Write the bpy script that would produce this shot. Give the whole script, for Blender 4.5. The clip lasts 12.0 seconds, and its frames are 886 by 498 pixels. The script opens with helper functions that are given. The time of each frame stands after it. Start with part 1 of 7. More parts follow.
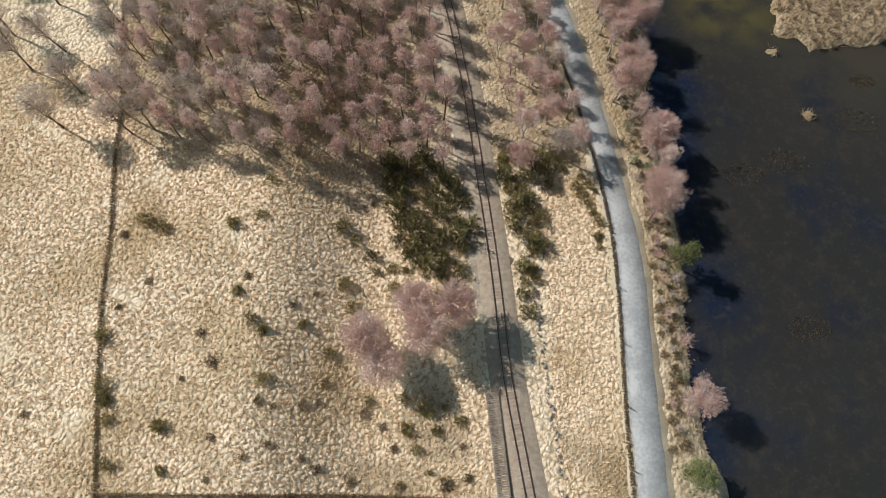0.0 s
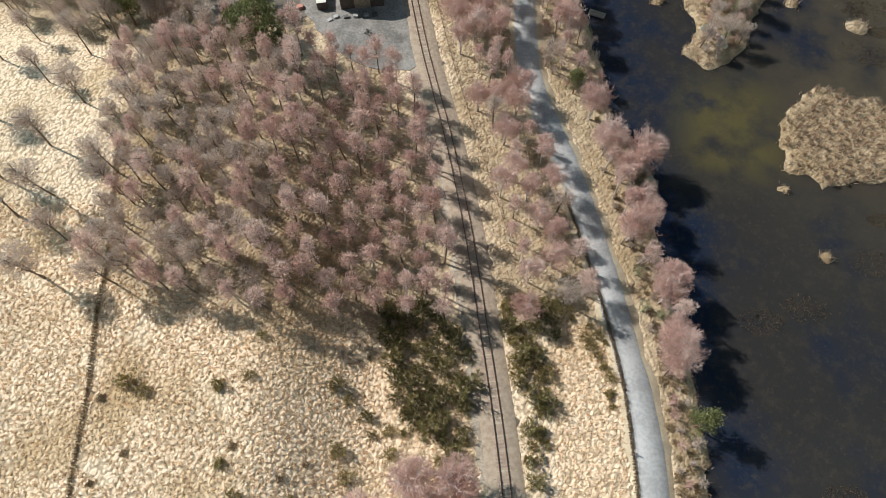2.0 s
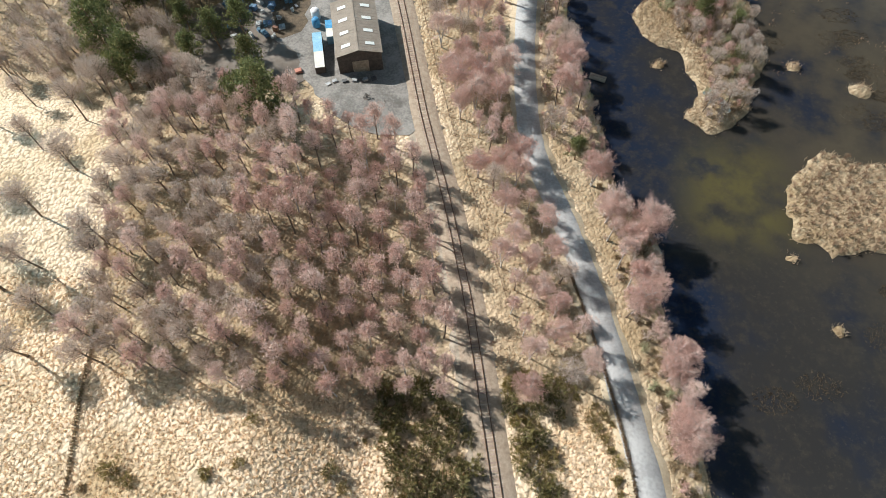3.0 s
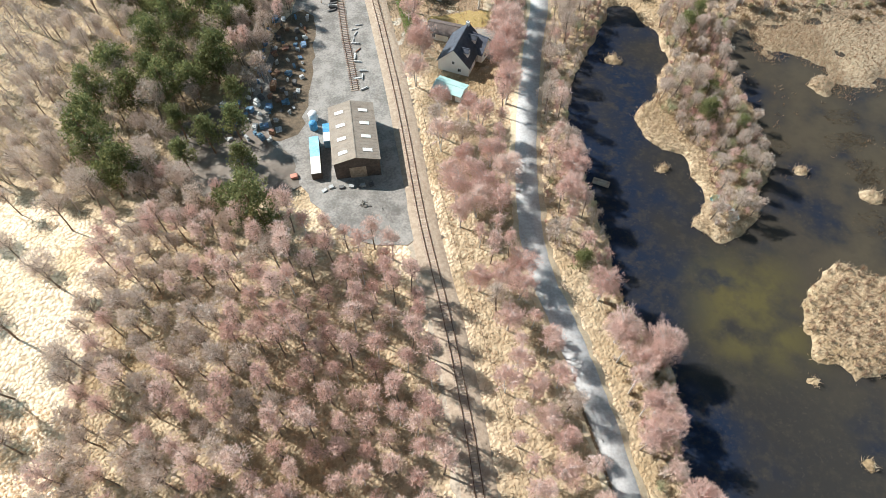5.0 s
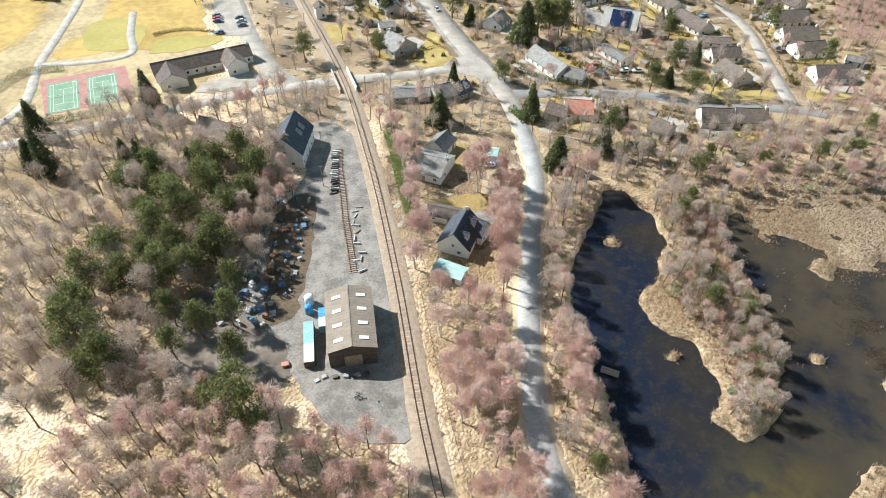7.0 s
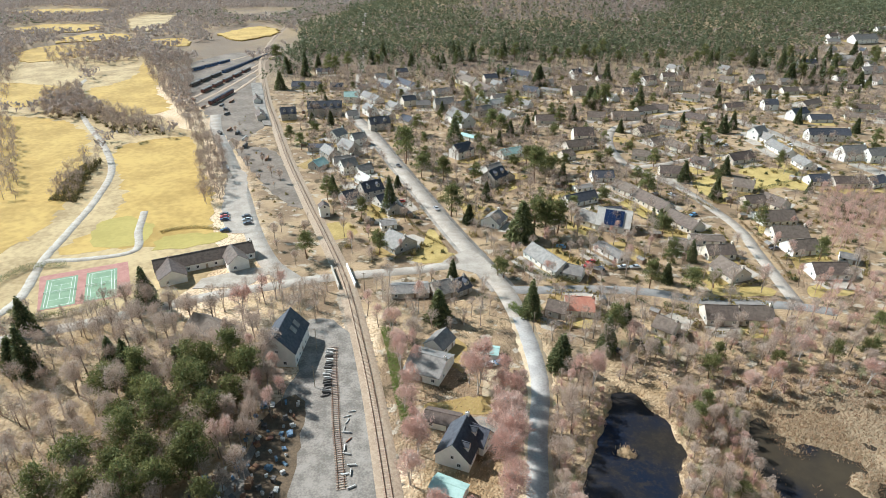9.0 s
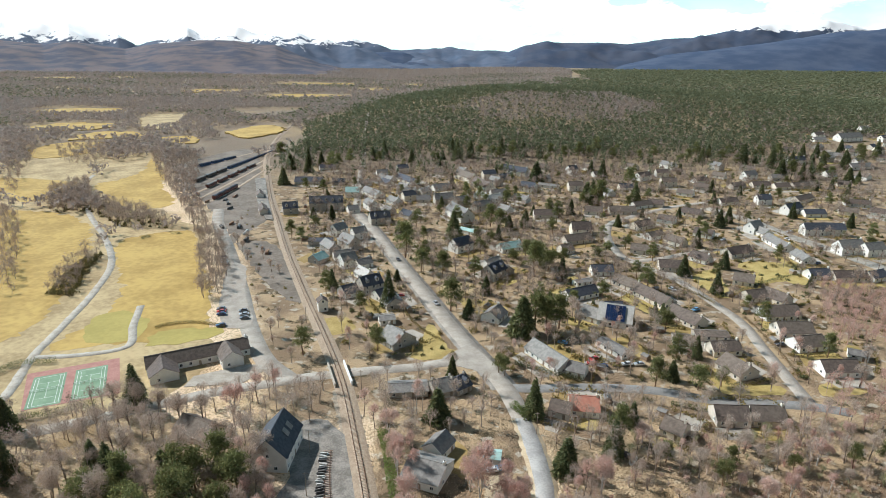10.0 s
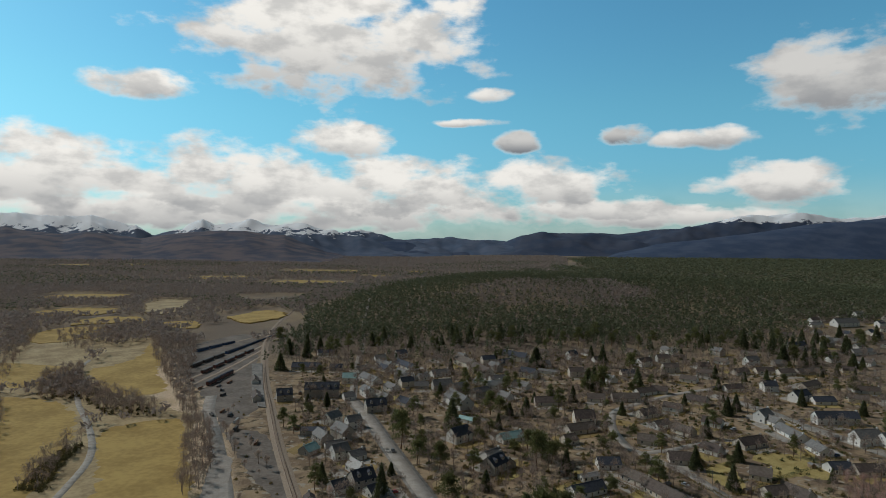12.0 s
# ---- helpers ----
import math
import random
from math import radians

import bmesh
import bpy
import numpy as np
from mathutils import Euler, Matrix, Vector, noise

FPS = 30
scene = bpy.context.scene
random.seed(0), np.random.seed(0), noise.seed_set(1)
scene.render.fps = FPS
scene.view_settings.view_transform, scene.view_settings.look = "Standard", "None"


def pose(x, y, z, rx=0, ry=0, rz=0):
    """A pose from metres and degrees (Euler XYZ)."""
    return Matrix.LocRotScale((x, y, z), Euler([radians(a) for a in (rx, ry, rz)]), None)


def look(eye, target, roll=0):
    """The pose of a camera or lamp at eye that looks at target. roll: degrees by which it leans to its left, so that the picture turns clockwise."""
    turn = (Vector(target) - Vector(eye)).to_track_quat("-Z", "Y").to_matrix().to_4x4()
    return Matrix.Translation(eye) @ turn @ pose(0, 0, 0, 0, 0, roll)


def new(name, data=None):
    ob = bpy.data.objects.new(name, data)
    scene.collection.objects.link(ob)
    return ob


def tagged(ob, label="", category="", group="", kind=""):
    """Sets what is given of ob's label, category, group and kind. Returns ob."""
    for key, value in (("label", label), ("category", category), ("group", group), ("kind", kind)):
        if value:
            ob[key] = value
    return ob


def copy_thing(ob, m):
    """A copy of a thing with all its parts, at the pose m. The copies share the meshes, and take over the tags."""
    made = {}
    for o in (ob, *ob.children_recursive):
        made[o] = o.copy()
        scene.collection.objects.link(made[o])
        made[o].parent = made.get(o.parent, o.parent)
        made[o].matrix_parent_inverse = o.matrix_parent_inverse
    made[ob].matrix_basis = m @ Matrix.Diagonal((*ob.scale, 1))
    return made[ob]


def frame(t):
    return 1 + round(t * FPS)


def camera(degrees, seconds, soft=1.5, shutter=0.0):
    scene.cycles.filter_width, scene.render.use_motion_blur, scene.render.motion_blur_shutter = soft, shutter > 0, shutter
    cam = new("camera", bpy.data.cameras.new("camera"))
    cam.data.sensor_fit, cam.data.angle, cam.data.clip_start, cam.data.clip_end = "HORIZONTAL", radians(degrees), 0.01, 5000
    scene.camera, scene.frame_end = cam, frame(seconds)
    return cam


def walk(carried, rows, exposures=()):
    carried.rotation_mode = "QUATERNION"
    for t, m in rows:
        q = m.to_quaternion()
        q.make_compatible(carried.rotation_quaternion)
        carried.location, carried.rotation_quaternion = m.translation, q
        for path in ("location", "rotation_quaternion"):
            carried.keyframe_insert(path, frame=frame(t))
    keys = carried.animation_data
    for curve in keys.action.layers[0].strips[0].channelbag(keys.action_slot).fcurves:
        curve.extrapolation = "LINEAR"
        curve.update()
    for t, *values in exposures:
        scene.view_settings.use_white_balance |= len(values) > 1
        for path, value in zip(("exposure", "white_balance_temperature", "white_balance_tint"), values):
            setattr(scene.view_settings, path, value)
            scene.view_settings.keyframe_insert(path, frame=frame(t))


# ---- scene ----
cam = camera(71.5, 12.0, 0.8)
# seconds, x, y, z, pitch, roll, yaw
ROWS = [
    (0.0, 0.06, 0.03, 117.82, -71.75, 0.37, 0.04),
    (0.5, 0.04, 5.08, 117.76, -70.41, 0.17, 0.26),
    (1.0, 0.11, 9.64, 117.54, -68.88, -0.05, 0.47),
    (1.5, 0.18, 14.22, 117.37, -67.17, -0.25, 0.65),
    (2.0, 0.38, 18.96, 117.50, -65.84, -0.36, 0.77),
    (2.5, 0.54, 23.60, 117.54, -64.23, -0.44, 0.84),
    (3.0, 0.58, 27.82, 117.44, -62.70, -0.44, 0.85),
    (3.5, 0.55, 31.83, 117.50, -61.08, -0.39, 0.77),
    (4.0, 0.48, 35.79, 117.75, -59.98, -0.35, 0.70),
    (4.5, 0.40, 39.57, 118.15, -59.08, -0.32, 0.64),
    (5.0, 0.28, 42.99, 118.62, -57.78, -0.28, 0.58),
    (5.5, 0.13, 45.89, 119.12, -55.45, -0.19, 0.48),
    (6.0, -0.05, 48.42, 119.30, -51.81, -0.03, 0.33),
    (6.5, -0.39, 51.33, 118.57, -47.70, 0.23, 0.15),
    (7.0, -1.20, 53.52, 118.37, -43.56, 0.54, -0.23),
    (7.5, -1.54, 55.64, 118.22, -39.38, 0.67, -0.38),
    (8.0, -1.37, 57.90, 117.99, -35.16, 0.64, -0.31),
    (8.5, -1.00, 60.19, 117.80, -30.89, 0.55, -0.14),
    (9.0, -0.74, 62.43, 117.75, -26.55, 0.49, -0.01),
    (9.5, -0.76, 64.35, 117.97, -22.21, 0.51, -0.00),
    (10.0, -0.70, 65.30, 118.46, -18.11, 0.52, 0.03),
    (10.5, -0.50, 65.60, 118.95, -13.91, 0.52, 0.10),
    (11.0, -0.05, 66.24, 119.16, -9.42, 0.52, 0.19),
    (11.5, 0.78, 66.96, 119.24, -4.99, 0.51, 0.25),
    (12.0, 1.24, 66.18, 119.23, -1.08, 0.51, 0.28),
]
STOPS = [(0.0, -0.12), (3.5, 0.47), (5.5, 0.78), (7.0, 0.68), (9.0, 0.48), (9.5, 0.47), (10.0, 0.12), (10.5, -0.58), (11.0, -1.10), (12.0, -1.56)]
walk(cam, [(t, pose(x, y, z, 90 + p, 0, w) @ pose(0, 0, 0, 0, 0, r)) for t, x, y, z, p, r, w in ROWS], STOPS)


# ---- node helper ----
class Net:
    def __init__(self, tree):
        self.tree = tree
        tree.nodes.clear()

    def node(self, kind):
        return self.tree.nodes.new(kind)

    def put(self, value, socket):
        if isinstance(value, bpy.types.NodeSocket):
            self.tree.links.new(value, socket)
        elif isinstance(value, (tuple, list)) and len(value) == 3 and socket.type == "RGBA":
            socket.default_value = (*value, 1)
        else:
            socket.default_value = value

    def math(self, op, a, b=0.0, clamp=False):
        n = self.node("ShaderNodeMath")
        n.operation, n.use_clamp = op, clamp
        self.put(a, n.inputs[0])
        self.put(b, n.inputs[1])
        return n.outputs[0]

    def smooth(self, v, lo, hi):
        n = self.node("ShaderNodeMapRange")
        n.interpolation_type = "SMOOTHSTEP"
        for k, x in enumerate((v, lo, hi, 0.0, 1.0)):
            self.put(x, n.inputs[k])
        return n.outputs[0]

    def mix(self, f, a, b, how="MIX"):
        n = self.node("ShaderNodeMix")
        n.data_type, n.blend_type = "RGBA", how
        self.put(f, n.inputs[0])
        self.put(a, n.inputs[6])
        self.put(b, n.inputs[7])
        return n.outputs[2]

    def noise(self, vec, scale, detail=4.0, rough=0.55):
        n = self.node("ShaderNodeTexNoise")
        self.put(vec, n.inputs["Vector"])
        n.inputs["Scale"].default_value, n.inputs["Detail"].default_value = scale, detail
        n.inputs["Roughness"].default_value = rough
        return n.outputs["Fac"]


# ---- world: sky with drifting cumulus, and the sun ----
SUN_TO = Vector((-0.69, 0.35, 0.64))
world = bpy.data.worlds.new("sky")
scene.world = world
world.use_nodes = True
net = Net(world.node_tree)
sky = net.node("ShaderNodeTexSky")
sky.sky_type, sky.sun_disc = "NISHITA", False
sky.sun_elevation, sky.sun_rotation = radians(39.6), radians(-63.1)
sky.air_density, sky.dust_density = 1.2, 0.6
way = net.node("ShaderNodeTexCoord").outputs["Generated"]
axis = net.node("ShaderNodeSeparateXYZ")
net.put(way, axis.inputs[0])
az = net.math("DEGREES", net.math("ARCTAN2", axis.outputs[0], axis.outputs[1]))
el = net.math("DEGREES", net.math("ARCSINE", axis.outputs[2]))
flat = net.node("ShaderNodeCombineXYZ")
net.put(az, flat.inputs[0])
net.put(net.math("MULTIPLY", el, 2.0), flat.inputs[1])
puff = net.noise(flat.outputs[0], 0.19, 8.0, 0.55)
lump = net.math("MULTIPLY", net.math("SUBTRACT", puff, 0.5), 3.3)
# azimuth, elevation, half width, half height, greyness
CLOUDS = [(-10.5, 18.0, 15.5, 7.4, 0.05), (-26.7, 12.4, 4.6, 1.6, 0.0), (-9.6, 8.8, 5.6, 2.0, 0.0), (6.2, 8.8, 2.5, 1.3, 0.6), (15.4, 9.2, 3.2, 1.1, 0.7),
          (22.8, 8.7, 5.0, 1.1, 0.2), (33.0, 12.6, 8.0, 4.2, 0.55), (28.0, 4.6, 6.5, 2.2, 0.25), (2.0, 10.5, 4.0, 0.5, 0.1), (4.0, 12.9, 2.6, 0.8, 0.15),
          (-33.0, 5.2, 10.0, 4.2, 0.05), (-19.0, 4.8, 11.0, 4.0, 0.1), (-4.0, 4.6, 11.0, 3.4, 0.1), (9.0, 5.0, 8.5, 2.7, 0.1), (12.0, 2.6, 9.0, 1.6, 0.3), (-24.0, 2.2, 26.0, 2.0, 0.2), (-14.0, 3.2, 34.0, 3.3, 0.12), (16.0, 2.2, 15.0, 1.5, 0.25), (-60.0, 8.0, 14.0, 5.0, 0.2), (65.0, 9.0, 16.0, 6.0, 0.3)]
cover, grey = None, None
for a, e, w, h, g in CLOUDS:
    du = net.math("POWER", net.math("ABSOLUTE", net.math("DIVIDE", net.math("SUBTRACT", az, a), w)), 2.0)
    dv = net.math("POWER", net.math("ABSOLUTE", net.math("DIVIDE", net.math("SUBTRACT", el, e), h)), 2.0)
    one = net.smooth(net.math("ADD", net.math("SUBTRACT", 0.95, net.math("ADD", du, dv)), lump), 0.05, 0.75)
    dark = net.math("MULTIPLY", one, net.math("ADD", g * 0.75, net.math("MULTIPLY", net.smooth(el, e + 0.25 * h, e - 0.95 * h), 0.62)))
    cover = one if cover is None else net.math("MAXIMUM", cover, one)
    grey = dark if grey is None else net.math("MAXIMUM", grey, dark)
high = net.math("MULTIPLY", net.smooth(net.noise(way, 3.0, 6.0), 0.55, 0.76), net.math("MULTIPLY", net.smooth(el, 24.0, 34.0), 0.17))
broad = net.math("MULTIPLY", net.math("MULTIPLY", net.smooth(net.noise(way, 2.6, 7.0), 0.42, 0.56), net.smooth(net.math("ABSOLUTE", az), 44.0, 58.0)), net.smooth(el, 40.0, 26.0))
cover = net.math("MAXIMUM", net.math("MAXIMUM", cover, high), net.math("MULTIPLY", broad, 0.1))
veil = net.math("MULTIPLY", net.smooth(el, 6.0, 0.0), 0.22)
cover = net.math("MAXIMUM", cover, veil)
streak = net.node("ShaderNodeCombineXYZ")
net.put(az, streak.inputs[0])
net.put(net.math("MULTIPLY", el, 1.9), streak.inputs[1])
fine = net.noise(streak.outputs[0], 0.24, 6.0, 0.55)
shade = net.math("MULTIPLY", net.math("SUBTRACT", 1.0, grey), net.math("ADD", 0.58, net.math("MULTIPLY", net.smooth(fine, 0.34, 0.58), 0.42)))
white = net.mix(shade, (0.58, 0.63, 0.70), (2.70, 2.63, 2.48))
deep = net.mix(net.smooth(el, 21.0, 38.0), (0.128, 0.282, 0.315), (0.034, 0.026, 0.020))
deep = net.mix(net.smooth(el, 13.0, 1.0), deep, (0.105, 0.23, 0.34))
away = net.smooth(net.math("ABSOLUTE", net.math("ADD", az, 14.0)), 54.0, 112.0)
deep = net.mix(away, deep, (0.040, 0.052, 0.050))
blue = net.mix(1.0, sky.outputs[0], deep, "MULTIPLY")
out = net.node("ShaderNodeBackground")
net.put(net.mix(cover, blue, white), out.inputs["Color"])
net.put(out.outputs[0], net.node("ShaderNodeOutputWorld").inputs[0])

sun = new("sun", bpy.data.lights.new("sun", "SUN"))
sun.data.energy, sun.data.angle, sun.data.color = 5.0, radians(0.53), (1.0, 1.0, 0.99)
sun.matrix_world = look(SUN_TO * 100, (0, 0, 0))


# ---- materials ----
def mat(name, a, b, scale=1.0, rough=0.85, bump=0.3, depth=0.03, metal=0.0, vary=0.0, lo=0.35, hi=0.65, spec=0.3):
    """Two colours mixed by coarse and fine noise in world space, with a fine relief. vary: spread of brightness from object to object."""
    m = bpy.data.materials.new(name)
    m.use_nodes = True
    n = Net(m.node_tree)
    at = n.node("ShaderNodeNewGeometry").outputs["Position"]
    big, small = n.noise(at, scale), n.noise(at, scale * 8.0, 3.0)
    f = n.smooth(n.math("ADD", n.math("MULTIPLY", big, 0.65), n.math("MULTIPLY", small, 0.35)), lo, hi)
    colour = n.mix(f, a, b)
    if vary:
        chance = n.node("ShaderNodeObjectInfo").outputs["Random"]
        hue = n.node("ShaderNodeHueSaturation")
        n.put(colour, hue.inputs["Color"])
        n.put(n.math("ADD", 1.0 - vary, n.math("MULTIPLY", chance, 2 * vary)), hue.inputs["Value"])
        n.put(n.math("ADD", 0.5 - vary * 0.06, n.math("MULTIPLY", chance, vary * 0.12)), hue.inputs["Hue"])
        colour = hue.outputs[0]
    p = n.node("ShaderNodeBsdfPrincipled")
    n.put(colour, p.inputs["Base Color"])
    p.inputs["Metallic"].default_value = metal
    p.inputs["Specular IOR Level"].default_value = spec
    n.put(n.math("ADD", rough - 0.08, n.math("MULTIPLY", small, 0.16)), p.inputs["Roughness"])
    if bump:
        b_ = n.node("ShaderNodeBump")
        b_.inputs["Strength"].default_value, b_.inputs["Distance"].default_value = bump, depth
        n.put(small, b_.inputs["Height"])
        n.put(b_.outputs[0], p.inputs["Normal"])
    n.put(p.outputs[0], n.node("ShaderNodeOutputMaterial").inputs[0])
    return m


def twig_mat(name, a, b, c, vary=0.2):
    """Foliage or twigs: every leaf takes its own tone, every tree its own hue between a and b."""
    m = bpy.data.materials.new(name)
    m.use_nodes = True
    n = Net(m.node_tree)
    own = n.node("ShaderNodeNewGeometry").outputs["Random Per Island"]
    chance = n.node("ShaderNodeObjectInfo").outputs["Random"]
    colour = n.mix(n.math("MULTIPLY", n.math("POWER", own, 1.6), 0.95), n.mix(chance, a, b), c)
    hue = n.node("ShaderNodeHueSaturation")
    n.put(colour, hue.inputs["Color"])
    n.put(n.math("ADD", 1.0 - vary, n.math("MULTIPLY", chance, 2 * vary)), hue.inputs["Value"])
    p = n.node("ShaderNodeBsdfPrincipled")
    n.put(hue.outputs[0], p.inputs["Base Color"])
    p.inputs["Roughness"].default_value, p.inputs["Specular IOR Level"].default_value = 0.8, 0.15
    thin, both = n.node("ShaderNodeBsdfTranslucent"), n.node("ShaderNodeMixShader")
    n.put(hue.outputs[0], thin.inputs["Color"])
    n.put(0.3, both.inputs[0])
    n.put(p.outputs[0], both.inputs[1])
    n.put(thin.outputs[0], both.inputs[2])
    n.put(both.outputs[0], n.node("ShaderNodeOutputMaterial").inputs[0])
    return m


def ground_mat():
    """Dry grass with tussocks; woodland litter, village turf and far moor where the zone weights say so."""
    m = bpy.data.materials.new("dry_grass")
    m.use_nodes = True
    n = Net(m.node_tree)
    at = n.node("ShaderNodeNewGeometry").outputs["Position"]
    weights = n.node("ShaderNodeVertexColor")
    weights.layer_name = "zone"
    zone = weights.outputs[0]
    part_ = n.node("ShaderNodeSeparateColor")
    n.put(zone, part_.inputs[0])
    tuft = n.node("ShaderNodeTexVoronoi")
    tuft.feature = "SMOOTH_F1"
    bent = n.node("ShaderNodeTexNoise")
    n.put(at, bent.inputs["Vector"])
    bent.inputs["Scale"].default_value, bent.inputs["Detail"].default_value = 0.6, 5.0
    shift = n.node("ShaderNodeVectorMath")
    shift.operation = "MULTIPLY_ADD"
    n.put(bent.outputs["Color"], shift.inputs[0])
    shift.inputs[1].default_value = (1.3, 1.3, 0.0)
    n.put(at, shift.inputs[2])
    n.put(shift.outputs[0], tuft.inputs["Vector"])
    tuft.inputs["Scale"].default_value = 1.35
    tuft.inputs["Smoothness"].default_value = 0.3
    big, mid, small = n.noise(at, 0.045, 5.0), n.noise(at, 0.5, 4.0), n.noise(at, 4.0, 3.0)
    straw = n.mix(n.smooth(mid, 0.3, 0.7), (0.88, 0.69, 0.49), (0.74, 0.565, 0.38))
    straw = n.mix(n.smooth(big, 0.45, 0.72), straw, (0.52, 0.375, 0.215))
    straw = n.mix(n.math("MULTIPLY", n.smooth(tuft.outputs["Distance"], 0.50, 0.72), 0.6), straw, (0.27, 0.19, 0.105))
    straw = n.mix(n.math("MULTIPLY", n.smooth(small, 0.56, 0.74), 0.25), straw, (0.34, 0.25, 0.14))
    litter = n.mix(n.smooth(mid, 0.35, 0.65), (0.32, 0.235, 0.145), (0.49, 0.375, 0.24))
    litter = n.mix(n.smooth(big, 0.45, 0.7), litter, (0.30, 0.21, 0.115))
    turf = n.mix(n.smooth(n.noise(at, 0.055, 5.0), 0.42, 0.58), (0.25, 0.178, 0.115), (0.43, 0.315, 0.195))
    turf = n.mix(n.smooth(n.noise(at, 0.12, 5.0, 0.65), 0.53, 0.62), turf, (0.115, 0.09, 0.055))
    turf = n.mix(n.math("MULTIPLY", n.smooth(n.noise(at, 0.19, 3.0), 0.58, 0.66), 0.8), turf, (0.46, 0.41, 0.33))
    moor = n.mix(n.smooth(n.noise(at, 0.006, 6.0), 0.4, 0.62), (0.23, 0.18, 0.135), (0.34, 0.26, 0.165))
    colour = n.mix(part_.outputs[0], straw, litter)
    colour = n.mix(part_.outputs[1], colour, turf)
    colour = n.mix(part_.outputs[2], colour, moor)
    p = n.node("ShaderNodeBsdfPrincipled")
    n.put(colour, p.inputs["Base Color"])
    p.inputs["Roughness"].default_value, p.inputs["Specular IOR Level"].default_value = 0.95, 0.1
    bump = n.node("ShaderNodeBump")
    bump.inputs["Strength"].default_value, bump.inputs["Distance"].default_value = 0.75, 0.5
    n.put(n.math("ADD", n.math("MULTIPLY", tuft.outputs["Distance"], -1.0), n.math("MULTIPLY", small, 0.4)), bump.inputs["Height"])
    n.put(bump.outputs[0], p.inputs["Normal"])
    n.put(p.outputs[0], n.node("ShaderNodeOutputMaterial").inputs[0])
    return m


def water_mat():
    m = bpy.data.materials.new("sky_tinted_water")
    m.use_nodes = True
    n = Net(m.node_tree)
    at = n.node("ShaderNodeNewGeometry").outputs["Position"]
    side_x = n.node("ShaderNodeSeparateXYZ")
    n.put(at, side_x.inputs[0])
    weed = n.smooth(n.math("ADD", n.noise(at, 0.05, 6.0), n.math("MULTIPLY", n.smooth(side_x.outputs[0], 44.0, 64.0), 0.2)), 0.4, 0.75)
    # Navy puts the reflected sky of the western channel into the base colour.
    colour = n.mix(weed, (0.009, 0.016, 0.033), (0.027, 0.025, 0.023))
    place = n.node("ShaderNodeSeparateXYZ")
    n.put(at, place.inputs[0])
    bed_ = n.math("MULTIPLY", n.math("MULTIPLY", n.smooth(place.outputs[0], 58.0, 96.0), n.smooth(place.outputs[1], 50.0, 110.0)), n.smooth(n.noise(at, 0.05, 6.0), 0.34, 0.58))
    colour = n.mix(bed_, colour, (0.062, 0.050, 0.034))
    shallow = n.math("MULTIPLY", n.math("MULTIPLY", n.smooth(place.outputs[0], 48.0, 62.0), n.smooth(place.outputs[0], 84.0, 70.0)), n.math("MULTIPLY", n.smooth(place.outputs[1], 82.0, 98.0), n.smooth(place.outputs[1], 124.0, 108.0)))
    colour = n.mix(n.math("MULTIPLY", shallow, n.smooth(n.noise(at, 0.12, 5.0), 0.3, 0.6)), colour, (0.075, 0.062, 0.026))
    colour = n.mix(n.math("MULTIPLY", n.smooth(n.noise(at, 0.42, 6.0, 0.65), 0.46, 0.68), 0.5), colour, (0.046, 0.039, 0.029))
    colour = n.mix(n.math("MULTIPLY", n.smooth(n.noise(at, 1.3, 5.0, 0.6), 0.56, 0.72), 0.3), colour, (0.07, 0.056, 0.040))
    p = n.node("ShaderNodeBsdfPrincipled")
    n.put(colour, p.inputs["Base Color"])
    p.inputs["Roughness"].default_value, p.inputs["IOR"].default_value = 0.07, 1.33
    bump = n.node("ShaderNodeBump")
    bump.inputs["Strength"].default_value, bump.inputs["Distance"].default_value = 0.12, 0.05
    n.put(n.noise(at, 1.6, 4.0), bump.inputs["Height"])
    n.put(bump.outputs[0], p.inputs["Normal"])
    n.put(p.outputs[0], n.node("ShaderNodeOutputMaterial").inputs[0])
    return m


GRASS, WATER = ground_mat(), water_mat()
SHADED_EARTH = mat("shaded_earth", (0.10, 0.075, 0.05), (0.17, 0.125, 0.08), 1.0, 0.95, 0.6, 0.05)
ASPHALT = mat("worn_asphalt", (0.20, 0.195, 0.185), (0.28, 0.27, 0.255), 0.25, 0.85, 0.2, 0.01)
LANE = mat("worn_lane", (0.31, 0.30, 0.285), (0.44, 0.427, 0.405), 0.2, 0.9, 0.2, 0.01)
PALE_ROAD = mat("pale_asphalt", (0.31, 0.275, 0.232), (0.44, 0.395, 0.338), 0.2, 0.9, 0.2, 0.01)
GRAVEL = mat("pale_gravel", (0.17, 0.156, 0.136), (0.325, 0.298, 0.262), 0.22, 0.95, 0.8, 0.05)
DRIVE = mat("pale_drive", (0.33, 0.295, 0.245), (0.47, 0.43, 0.37), 0.3, 0.95, 0.5, 0.03)
SAND = mat("trodden_earth", (0.42, 0.33, 0.22), (0.55, 0.45, 0.31), 0.3, 0.95, 0.5, 0.04)
BALLAST = mat("rusty_ballast", (0.30, 0.225, 0.16), (0.43, 0.34, 0.25), 1.2, 0.95, 1.0, 0.06)
TRACKSIDE = mat("trackside_grit", (0.22, 0.182, 0.138), (0.40, 0.335, 0.255), 0.3, 0.95, 0.7, 0.05)
YARD = mat("brown_cinders", (0.145, 0.118, 0.094), (0.25, 0.21, 0.17), 0.06, 0.95, 0.6, 0.05)
SLEEPER = mat("weathered_sleeper", (0.31, 0.225, 0.175), (0.44, 0.345, 0.275), 2.0, 0.9, 0.5, 0.02, vary=0.25)
